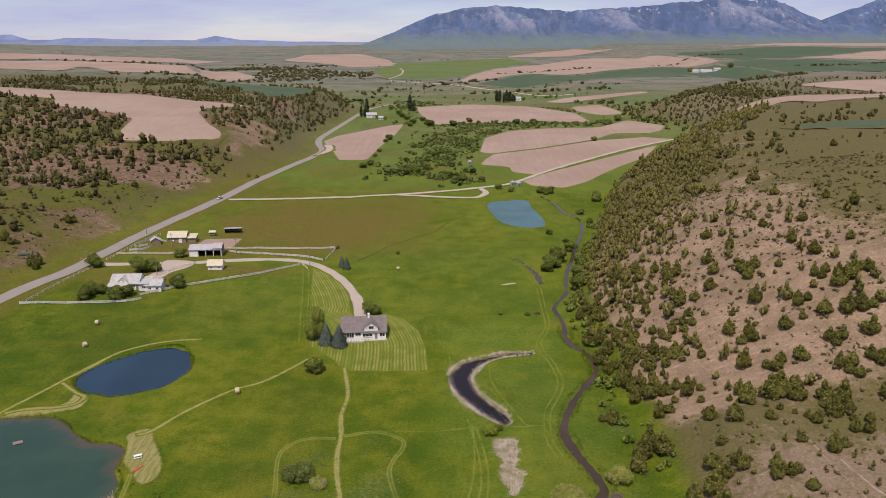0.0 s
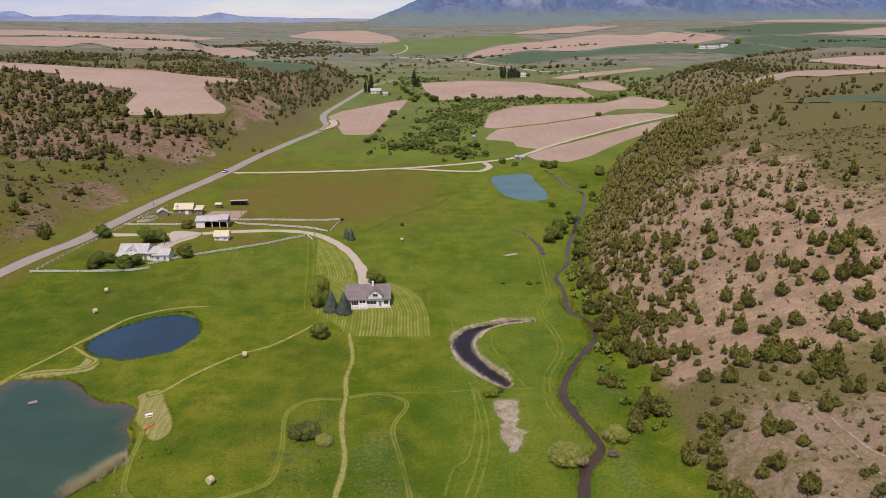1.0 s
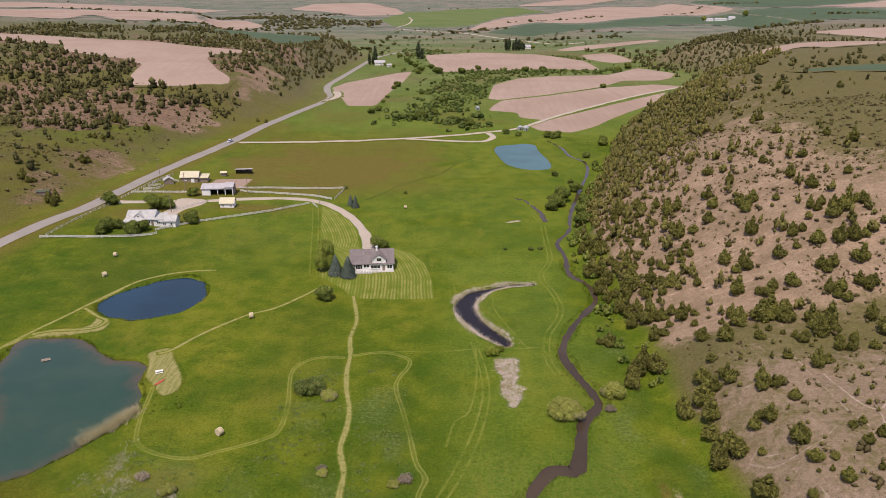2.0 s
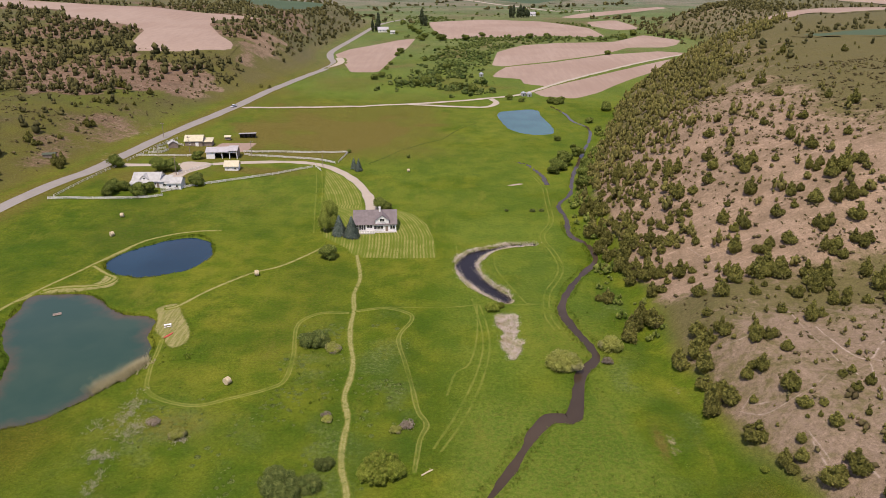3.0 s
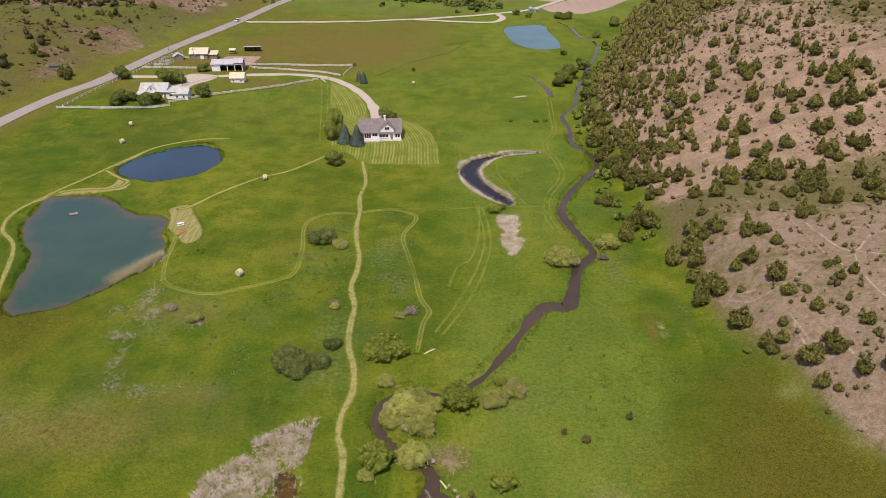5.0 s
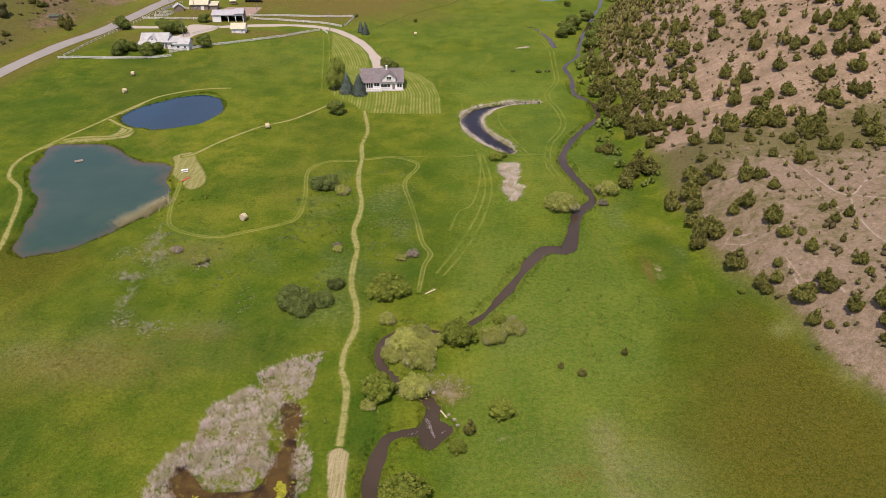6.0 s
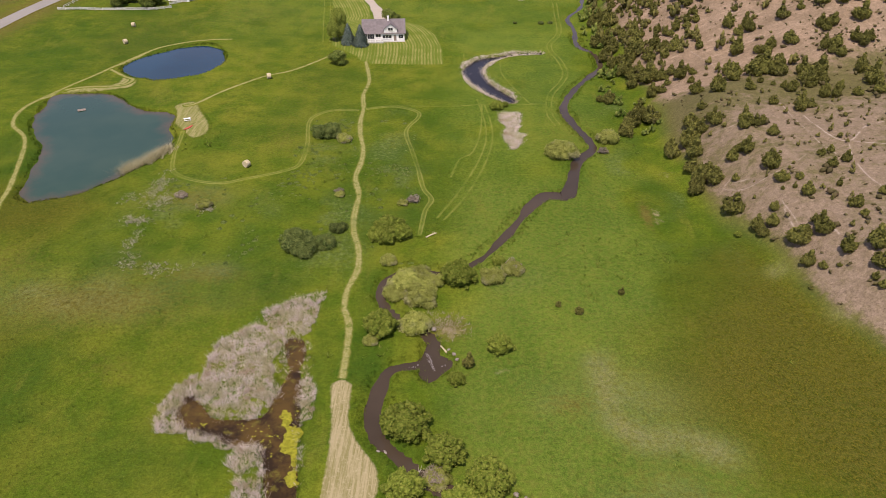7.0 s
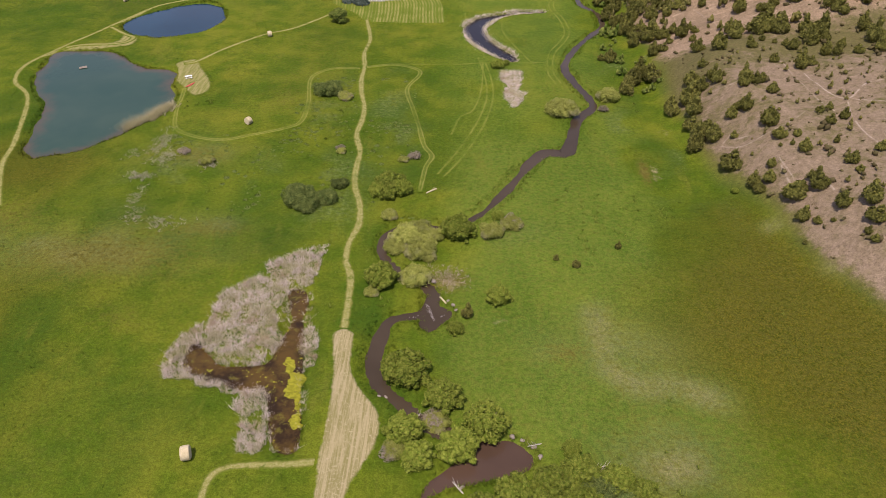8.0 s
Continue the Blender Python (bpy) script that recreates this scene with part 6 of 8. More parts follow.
def left_woods(x, y):
    e = road_distance(x, y)
    slope = ss(12, 30, e) * (0.32 + 0.6 * vnoise(x * 0.6 + 0.5 * y, y, 48, 33) + 0.55 * vnoise(x, y, 20, 40))
    slope = slope * (1 - 0.85 * np.exp(-((x + 190) / 45) ** 2 - ((y - 462) / 34) ** 2))
    near = ss(22, 45, e) * (1 - ss(395, 405, y)) * 0.45 * ss(-0.3, 0.4, vnoise(x, y, 18, 59))
    meadow = ss(372, 388, y) * (1 - ss(440, 456, y)) * (1 - ss(150, 190, e))
    slope = slope + 0.4 * ss(700, 780, y) * ss(6, 16, e) * (1 - ss(60, 90, e))
    deep = ss(105, 135, e) * (1 - ss(600, 700, y)) * 0.95
    return np.maximum(np.maximum(slope * ss(436, 460, y), near), deep * ss(330, 400, y)) * (1 - 0.95 * meadow) * clear_of_fields(x, y)


left = scatter(20000, -640, -95, 270, 1180, left_woods, 5.6)
rim = scatter(5200, 130, 760, 330, 1250, lambda x, y: ss(-5, 25, toe_distance(x, y)) * clear_of_fields(x, y) * (0.12 + 0.9 * ss(0.1, 0.5, vnoise(x * 0.4, y, 70, 34)) + 0.8 * ss(740, 820, y) * (1 - ss(1000, 1100, y)) * (1 - ss(330, 420, x))), 6.5)
groves = []
for line, n in (([(-268, 411), (-238, 412), (-211, 412), (-197, 419)], 42), ([(-291, 485), (-293, 524), (-281, 544), (-269, 568), (-270, 600)], 60), ([(-309, 649), (-320, 629), (-356, 653), (-407, 720), (-456, 757)], 44), ([(-313, 556), (-325, 518), (-345, 480)], 30)):
    soft_line = np.array(smooth(line, 4))
    groves.append(soft_line[rng.integers(0, len(soft_line), n)] + rng.normal(scale=(4.5, 6), size=(n, 2)))
groves = np.concatenate(groves)
groves = groves[clear_of_fields(groves[:, 0], groves[:, 1]) > 0.5]
many("juniper_grove", MID, groves, rng.gamma(9, 0.55, len(groves)).clip(2.4, 6.6), rng.uniform(0.85, 1.2, len(groves)), M_FARJUNIPER, "dark juniper groves in the folds of the bank", "wood")
knoll = scatter(2600, 225, 420, 800, 1180, lambda x, y: np.exp(-((x - 315) / 70) ** 2 - ((y - 930) / 110) ** 2) * 1.6 * clear_of_fields(x, y), 5.0)
rim = np.concatenate([rim, knoll])
belt = scatter(3000, -1500, 900, 1050, 2900, lambda x, y: ss(0.25, 0.6, vnoise(x * 0.45, y * 0.8, 190, 35)) * clear_of_fields(x, y), 15)
hills = scatter(2600, -640, -170, 1120, 2350, lambda x, y: 0.9 * ss(-0.25, 0.3, vnoise(x, y, 160, 48)) * clear_of_fields(x, y), 13)
hedges = []
for ax, ay, bx, by, n in ((60, 1300, 330, 1420, 26), (400, 1100, 700, 1450, 40), (-100, 1350, 150, 1700, 30), (250, 900, 420, 1010, 24), (120, 1900, 420, 2150, 30), (600, 2250, 1000, 2500, 36), (-900, 1980, -500, 2080, 44), (-420, 1440, -250, 1560, 20), (200, 1130, 330, 1120, 16), (820, 1700, 1150, 1900, 34)):
    k = rng.random(n)
    hedges.append(np.c_[ax + (bx - ax) * k, ay + (by - ay) * k] + rng.normal(scale=6, size=(n, 2)))
belt = np.concatenate([belt, hills] + hedges)
spots = np.concatenate([left, rim, belt])
many("juniper_slopes", LOW, spots, np.r_[rng.gamma(5, 0.70, len(left)).clip(1.2, 7), rng.gamma(5, 0.64, len(rim)).clip(1.3, 6), rng.uniform(6, 14, len(belt))], np.r_[rng.uniform(0.95, 1.45, len(left) + len(rim)), rng.uniform(0.4, 0.7, len(belt))], M_FARJUNIPER, "scattered dark junipers on far slopes", "wood")


def valley_shrubs(x, y):
    line = np.interp(y, [480, 560, 640, 720, 800, 870, 960, 1100], [0, -12, 18, 25, 40, 60, 20, -40])
    return (1 - ss(10, 52 + 0.05 * (y - 480), np.abs(x - line + 14 * vnoise(x, y, 40, 36)))) * ss(0.05, 0.35, vnoise(x, y, 22, 37) + 0.25) * clear_of_fields(x, y)


thicket = scatter(7500, -110, 190, 490, 1150, valley_shrubs, 4.6)
band = np.concatenate([np.c_[rng.normal(cx, rx, n), rng.normal(cy, ry, n)] for cx, cy, rx, ry, n in ((-23, 558, 7, 14, 60), (-12, 610, 8, 16, 50), (4, 530, 3, 4, 14), (16, 508, 6, 6, 16), (32, 684, 5, 16, 24), (8, 590, 6, 10, 16), (30, 860, 22, 18, 90), (90, 880, 26, 20, 110), (150, 862, 24, 18, 80), (205, 868, 14, 16, 70), (0, 720, 16, 40, 90), (40, 800, 26, 30, 70), (170, 1010, 10, 14, 30), (140, 1050, 28, 8, 50))])
band = band[clear_of_fields(band[:, 0], band[:, 1]) > 0.5]
thicket = np.concatenate([thicket, band, scatter(2600, -120, 260, 850, 1700, lambda x, y: 0.35 * ss(0.0, 0.4, vnoise(x * 0.5, y, 50, 38)) * clear_of_fields(x, y), 9)])
many("willow_thicket", LOW, thicket, rng.gamma(6, 0.68, len(thicket)).clip(1.6, 8), rng.uniform(0.55, 0.8, len(thicket)), M_VALLEY, "green willow thicket along the valley bottom", "thicket")
VALLEY = Kind("valley_tree", FARM_BUSH.shapes, FARM_BUSH.trunk, "bushy green tree on the valley floor", "tree", "trees on the valley floor")
UPPER_VALLEY = [(-64, 570, 6.5), (-59, 582, 6.5), (-59, 624, 4.5), (-58, 655, 4.5), (-55, 734, 8), (-57, 716, 5.5), (-43, 707, 4), (-28, 681, 5), (-22, 698, 4.5), (-74, 1045, 9), (-59, 974, 9), (-52, 940, 8), (-45, 912, 9), (-36, 870, 9), (-25, 897, 8), (-15, 845, 11), (-18, 860, 9), (-39, 845, 8), (-28, 540, 8), (-22, 548, 9), (-13, 564, 8), (-6, 624, 8), (1, 530, 7.5), (5, 529, 7), (14, 514, 8)]
LOWER_VALLEY = [(152, 726, 6.5), (88, 866, 9), (108, 866, 10), (32, 883, 8), (12, 844, 10), (196, 866, 9), (216, 900, 10), (38, 485, 5.5), (46, 476, 4.5), (65, 472, 6), (71, 471, 6.5), (68, 467, 4), (80.5, 411, 5), (97, 447, 7), (100, 459, 6), (56, 367, 4), (62, 350, 3.5), (82, 391, 4), (99, 425, 5), (46, 304, 6), (49, 310, 8), (53, 318, 8), (54, 328, 7), (62, 336, 7), (61, 302, 8), (58, 290, 8), (55.5, 278, 8)]
for x, y, w in UPPER_VALLEY + LOWER_VALLEY:
    VALLEY.set(x, y, w, 0.8)

sage = scatter(14000, 48, 200, 20, 330, lambda x, y: ss(6, 16, toe_distance(x, y)) * (0.35 + 0.5 * vnoise(x, y, 25, 39)), 1.3)
bank_sage = scatter(6500, -320, -160, 250, 560, lambda x, y: ss(6, 20, road_distance(x, y)) * (0.45 + 0.6 * vnoise(x, y, 16, 63)), 1.8)
sage = np.concatenate([sage, bank_sage])
many("sagebrush", BUSH, sage, rng.gamma(3, 0.33, len(sage)).clip(0.35, 2.0), rng.uniform(0.7, 1.0, len(sage)), leaf_material("grey green sagebrush", (0.085, 0.070, 0.030), (0.175, 0.150, 0.064), (0.14, 0.095, 0.052), vary=0.0), "grey-green sagebrush dotted over the bare hillside", "sagebrush")


def blades(spots, high, wide, count, lean=0.35):
    """Tufts of upright blades."""
    n = len(spots)
    p = np.repeat(spots, count, axis=0) + rng.normal(scale=max(wide * 1.6, 0.11), size=(n * count, 2))
    z = ground_z(p[:, 0], p[:, 1])
    a = rng.uniform(0, 6.28, n * count)
    w = wide * rng.uniform(0.5, 1.2, n * count)
    h = np.repeat(high, count) * rng.uniform(0.65, 1.15, n * count)
    off = rng.normal(size=(n * count, 2)) * h[:, None] * np.repeat(np.broadcast_to(lean, n), count)[:, None]
    v = np.stack([np.c_[p[:, 0] - np.cos(a) * w, p[:, 1] - np.sin(a) * w, z - 0.1], np.c_[p[:, 0] + np.cos(a) * w, p[:, 1] + np.sin(a) * w, z - 0.1], np.c_[p + off, z + h]], 1)
    return v.reshape(-1, 3), np.arange(n * count * 3).reshape(-1, 3), np.repeat(p, 3, axis=0)


REED_BEDS = [
    [(-22.1, 77.6), (-24.4, 76.6), (-28.9, 73.9), (-32.1, 70.8), (-31.4, 67.2), (-36.2, 65), (-38.9, 60.9), (-38.1, 56.8), (-38.5, 53.2), (-37.2, 48.9), (-33.4, 45.6), (-28.7, 46.3), (-25.5, 48.9), (-25.2, 50.9), (-28.1, 57.1), (-27.3, 64.2), (-23.8, 65.5), (-23.1, 70.2)],
    [(-39.9, 54.4), (-42.8, 50.2), (-43.3, 45.1), (-41.8, 42.1), (-39.2, 42.2), (-38.6, 45.9), (-40.8, 49.7), (-38.4, 51.1)],
    [(-39, 43.2), (-33.3, 40.2), (-29.5, 39.2), (-26.9, 30.8), (-25.5, 28.5), (-23.4, 29), (-24, 33), (-25.4, 40.5), (-28.1, 41), (-32.8, 42)],
    [(-22.9, 53), (-20.8, 54.5), (-19.2, 50.5), (-19.1, 45.4), (-21.2, 46.6)],
    [(13.4, 163.9), (19.0, 164.0), (18.3, 154.3), (16.4, 151.0), (19.5, 149.3), (18.1, 142.2), (15.6, 139.9), (13.6, 144.7), (14.2, 154.3), (12.8, 159.5)],
]
bm_spots = []
for poly in REED_BEDS:
    px, py = zip(*poly)
    n = int((max(px) - min(px)) * (max(py) - min(py)) * 9)
    x, y = rng.uniform(min(px), max(px), n), rng.uniform(min(py), max(py), n)
    grown_by = 0.3 if -45 < px[0] < -15 else 0.0
    k = inside(x, y, poly) + grown_by + 0.6 * vnoise(x, y, 2.2, 41) > 0
    hole = (rng.random(n) < 0.95 - 0.75 * ss(0.2, 0.75, vnoise(x, y, 3.4, 42) + 0.3 * vnoise(x, y, 1.1, 60))) | (px[0] > 5)
    bm_spots.append(np.c_[x, y][k & hole])
px, py = zip(*MARSH)
x, y = rng.uniform(min(px), max(px), 2600), rng.uniform(min(py), max(py), 2600)
d = inside(x, y, MARSH)
bm_spots.append(np.c_[x, y][(d > -0.8) & (d < 0.7 + 0.7 * vnoise(x, y, 3, 57)) & (rng.random(2600) < 0.55)])
line = np.array(OXBOW)[::2]
x, y = rng.uniform(-2, 34, 16000), rng.uniform(168, 224, 16000)
far, along = near_line(x, y, [tuple(p) for p in line])
k = (far > oxbow_half(along) - 0.2 - 0.9 * (vnoise(x, y, 3, 58) > 0.45)) & (far < oxbow_half(along) + 1.1 + 0.8 * vnoise(x, y, 6, 43))
bm_spots.append(np.c_[x, y][k])
reed = np.concatenate(bm_spots)
v, f, _ = blades(reed, np.where(reed[:, 1] > 130, rng.uniform(0.4, 0.8, len(reed)), rng.uniform(0.45, 1.0, len(reed)) * (1.0 + 0.45 * vnoise(reed[:, 0], reed[:, 1], 1.6, 75))), 0.036, 13, np.where(reed[:, 1] > 130, 1.1, 0.5))
tagged(new("cattails", mesh_of("cattails", v, f, M_REED)), "dry pinkish cattails round marsh and oxbow", "reeds", kind="stuff")
sedge = np.concatenate([np.c_[rng.normal(cx, rx * 0.6, n), rng.normal(cy, ry * 0.6, n)] for cx, cy, rx, ry, n in ((-69.4, 118, 1.8, 4.8, 110), (-65.8, 110.5, 2.4, 3.6, 100), (-68.3, 101.7, 2.4, 1.6, 90), (-65.8, 93.5, 1.4, 3.8, 50), (-63.2, 86.5, 1.8, 2.2, 40), (-56.5, 84.2, 3.4, 1.8, 60), (-54.4, 107.5, 1.6, 1.0, 40), (-73.5, 112, 2.5, 2.5, 30))])
v, f, _ = blades(sedge, rng.uniform(0.25, 0.7, len(sedge)), 0.03, 12, 0.9)
tagged(new("dry_sedge", mesh_of("dry_sedge", v, f, leaf_material("bleached sedge", (0.260, 0.245, 0.150), (0.520, 0.475, 0.350), vary=0.0))), "bleached grey sedge drifting through the meadow", "sedge", kind="stuff")
k = rng.random(1500)
tan_bank = np.c_[-81.6 + 6.8 * k, 126.0 + 11.0 * k] + rng.normal(scale=1.1, size=(1500, 2))
v, f, _ = blades(tan_bank, rng.uniform(0.9, 2.3, len(tan_bank)), 0.05, 11, 0.45)
tagged(new("tall_reeds", mesh_of("tall_reeds", v, f, leaf_material("tan reed stems", (0.330, 0.290, 0.150), (0.560, 0.495, 0.300), vary=0.0))), "tall tan reeds on the pond bank", "reeds", kind="stuff")
edge_spots = []
for poly, n, out in ((POND_NEAR, 9000, 1.6), (POND_MID, 5000, 1.4), (MARSH, 2500, 1.0), (POOL, 2000, 1.0), (PLUNGE, 900, 0.8)):
    px, py = zip(*poly)
    x, y = rng.uniform(min(px) - 3, max(px) + 3, n * 3), rng.uniform(min(py) - 3, max(py) + 3, n * 3)
    d = inside(x, y, poly)
    edge_spots.append(np.c_[x, y][(d < 0.1) & (d > -out * (0.5 + 0.5 * vnoise(x, y, 5, 44)))])
x, y = rng.uniform(-14, 50, 60000), rng.uniform(22, 240, 60000)
far, _ = near_line(x, y, CREEK[::3])
edge_spots.append(np.c_[x, y][(far > creek_half(y) + 0.5) & (far < creek_half(y) + 1.6 + 1.2 * vnoise(x, y, 7, 45))])
bank = np.concatenate(edge_spots)
v, f, p = blades(bank, rng.uniform(0.25, 0.65, len(bank)), 0.08, 4, 0.6)


def tall_grass():
    m = Nodes("tall meadow grass")
    c, relief = ground_colour(m)
    c = m.mix(0.5, c, m.mix(m.island(), (0.44, 0.44, 0.42), (0.72, 0.72, 0.64)), "OVERLAY")
    return m.done(c, 0.9, spec=0.1)


M_TALL = tall_grass()
me = mesh_of("bank_grass", v, f, M_TALL)
lay(me, p[:, 0], p[:, 1], (0, 0.8, 1, 1))
tagged(new("bank_grass", me), "rank green grass along the water's edge", "grass", kind="stuff")
tuft = scatter(120000, -125, 75, 5, 215, lambda x, y: (1 - ss(0, 4, toe_distance(x, y))) * (0.25 + 0.5 * ss(-0.2, 0.5, vnoise(x, y, 11, 46))) * (1 - 0.6 * ss(110, 200, y)), 0.5)
block = np.zeros(len(tuft), bool)
for poly in (POND_NEAR, POND_MID, MARSH, POOL):
    block |= inside(tuft[:, 0], tuft[:, 1], poly) > -0.3
for half, pts in TRAIL_LINES:
    block |= near_line(tuft[:, 0], tuft[:, 1], smooth(pts, 3))[0] < half + 0.15
block |= near_line(tuft[:, 0], tuft[:, 1], CREEK[::3])[0] < creek_half(tuft[:, 1]) + 0.4
block |= (tuft[:, 0] > -17.5) & (tuft[:, 0] < -7) & (tuft[:, 1] < 53)
tuft = tuft[~block]
v, f, p = blades(tuft, rng.gamma(4, 0.06, len(tuft)).clip(0.08, 0.45), 0.09, 3, 1.0)
me = mesh_of("meadow_grass", v, f, M_TALL)
lay(me, p[:, 0], p[:, 1])
tagged(new("meadow_grass", me), "tufted green meadow grass", "grass", kind="stuff")
tall_weeds = np.concatenate([scatter(900, -21.5, -10, 118, 158, lambda x, y: 0.35 + 0.8 * vnoise(x, y, 6, 49), 1.0), scatter(1100, -41, -24, 118, 158, lambda x, y: 0.4 + 0.8 * vnoise(x, y, 6, 50), 1.0), scatter(500, -50, -4, 86, 118, lambda x, y: 0.1 + 0.8 * vnoise(x, y, 8, 54), 1.4), scatter(220, -72, -52, 104, 122, lambda x, y: 0.4 + 0.6 * vnoise(x, y, 6, 55), 1.2)])
for half, pts in TRAIL_LINES:
    tall_weeds = tall_weeds[near_line(tall_weeds[:, 0], tall_weeds[:, 1], smooth(pts, 3))[0] > half + 0.9]
FORB = [crown([(0, 0, 0.02, 0.40, 0.30), (0.24, 0.12, 0.03, 0.20, 0.35), (-0.2, 0.2, 0.03, 0.18, 0.35)], 100, 0.09, core=0.5, cores=False) for _ in range(4)]
many("tall_weeds", FORB, tall_weeds, rng.gamma(5, 0.17, len(tall_weeds)).clip(0.3, 1.7), rng.uniform(0.6, 1.0, len(tall_weeds)), leaf_material("rank weeds", (0.092, 0.138, 0.026), (0.198, 0.230, 0.070), vary=0.0), "pale green rank weeds in the rough meadow", "weeds")
x, y = rng.uniform(-3.5, 5.5, 900), rng.uniform(63.5, 72.5, 900)
k = np.exp(-((x - 0.8) / 3.0) ** 2 - ((y - 68.4) / 2.8) ** 2) > rng.random(900)
k &= near_line(x, y, CREEK[::2])[0] > creek_half(y) + 0.5
twigs = np.c_[x, y][k]
v, f, _ = blades(twigs, rng.uniform(0.15, 0.4, len(twigs)), 0.06, 5, 1.2)
tagged(new("dead_twigs", mesh_of("dead_twigs", v, f, leaf_material("dead twigs", (0.26, 0.205, 0.155), (0.44, 0.365, 0.29), vary=0.0))), "grey dead twigs lying by the creek", "twigs", kind="stuff")
strip = scatter(4200, 34, 88, 132, 395, lambda x, y: ss(2.4, 4.5, near_line(x, y, CREEK[::3])[0]) * ss(-6, 0, toe_distance(x, y)) * (1 - ss(3, 8, toe_distance(x, y))) * ss(-0.1, 0.5, vnoise(x, y, 10, 53)) * (0.25 + 0.6 * ss(185, 215, y)), 2.2)
many("creek_thicket", MID, strip, rng.gamma(5, 0.42, len(strip)).clip(0.8, 4.2), rng.uniform(0.7, 1.0, len(strip)), M_THICKET, "lush green shrubs between creek and hill", "thicket")
weeds = scatter(3600, -90, 60, 10, 200, lambda x, y: (1 - ss(-3, 0, toe_distance(x, y))) * ss(0.3, 0.7, vnoise(x, y, 16, 47)) * (1 - 0.5 * ss(150, 200, y)), 1.2)
for poly in (POND_NEAR, POND_MID, MARSH, POOL, PLUNGE):
    weeds = weeds[inside(weeds[:, 0], weeds[:, 1], poly) < -0.5]
weeds = weeds[near_line(weeds[:, 0], weeds[:, 1], CREEK[::3])[0] > creek_half(weeds[:, 1]) + 0.6]
for half, pts in TRAIL_LINES:
    weeds = weeds[near_line(weeds[:, 0], weeds[:, 1], smooth(pts, 3))[0] > half + 0.7]
weeds = weeds[~((weeds[:, 0] > -18) & (weeds[:, 0] < -6) & (weeds[:, 1] < 54))]
v, f, _ = blades(weeds, rng.gamma(4, 0.08, len(weeds)).clip(0.12, 0.7), 0.16, 10, 0.8)
tagged(new("meadow_weeds", mesh_of("meadow_weeds", v, f, leaf_material("meadow weeds", (0.085, 0.135, 0.014), (0.180, 0.205, 0.036), vary=0.0))), "low green weeds and forbs in the meadow", "weeds", kind="stuff")


# ---- buildings ----
M_WHITE = surface("weathered white paint", (0.86, 0.84, 0.80), (0.76, 0.74, 0.70), 0.9, 9.0, 0.6, 0.15)
M_ROOF = surface("brown grey shingles", (0.145, 0.120, 0.116), (0.190, 0.160, 0.152), 0.8, 7.0, 0.85, 0.5, 0.03)
M_GREYROOF = surface("pale grey metal roof", (0.41, 0.39, 0.39), (0.34, 0.32, 0.32), 0.7, 6.0, 0.55, 0.2)
M_SHINGLE = surface("weathered grey shingles", (0.44, 0.43, 0.40), (0.33, 0.325, 0.30), 0.7, 6.0, 0.85, 0.4, 0.03)
M_YELLOW = surface("pale yellow metal roof", (0.54, 0.49, 0.33), (0.46, 0.41, 0.28), 0.6, 6.0, 0.5, 0.2)
M_WOOD = surface("weathered barn wood", (0.20, 0.155, 0.12), (0.27, 0.215, 0.17), 1.2, 12.0, 0.85, 0.4)
M_GLASS = surface("dark window glass", (0.02, 0.022, 0.026), (0.03, 0.032, 0.036), 1.0, 3.0, 0.12, 0.02, spec=0.6)
M_DARK = surface("dark interior boards", (0.045, 0.038, 0.032), (0.06, 0.05, 0.042), 1.0, 8.0, 0.9)
M_STRAW = surface("pale straw", (0.56, 0.47, 0.30), (0.42, 0.34, 0.20), 2.0, 16.0, 0.95, 0.7, 0.05)
M_STEEL = surface("galvanised steel", (0.52, 0.53, 0.54), (0.42, 0.43, 0.44), 1.0, 8.0, 0.4, 0.1, metal=0.6)
M_CONCRETE = surface("pale concrete", (0.46, 0.44, 0.40), (0.38, 0.36, 0.33), 0.8, 9.0, 0.9, 0.2)


def stand(name, x, y, turn, label, category, group=""):
    top = new(name)
    top.empty_display_size = 0.3
    top.matrix_basis = pose(x, y, float(ground_z(x, y)), 0, 0, turn)
    return tagged(top, label, category, group)


def shell(x0, x1, y0, y1, z0, eave, ridge, along="x", thick=0.22):
    """Outer walls with gable ends: four thick walls in one mesh."""
    bm = bmesh.new()
    box(bm, x0, x1, y0, y0 + thick, z0, eave)
    box(bm, x0, x1, y1 - thick, y1, z0, eave)
    box(bm, x0, x0 + thick, y0 + thick, y1 - thick, z0, eave)
    box(bm, x1 - thick, x1, y0 + thick, y1 - thick, z0, eave)
    if ridge > eave:
        ends = ((x0, x0 + thick), (x1 - thick, x1)) if along == "x" else ((y0, y0 + thick), (y1 - thick, y1))
        for a, b in ends:
            v = []
            for s in (a, b):
                if along == "x":
                    c = ((s, y0, eave), (s, y1, eave), (s, (y0 + y1) / 2, ridge))
                else:
                    c = ((x0, s, eave), (x1, s, eave), ((x0 + x1) / 2, s, ridge))
                v.append([bm.verts.new(p) for p in c])
            bm.faces.new(v[0]), bm.faces.new(v[1][::-1])
            for i in range(3):
                bm.faces.new((v[0][i], v[1][i], v[1][(i + 1) % 3], v[0][(i + 1) % 3]))
    bmesh.ops.recalc_face_normals(bm, faces=bm.faces)
    return bm


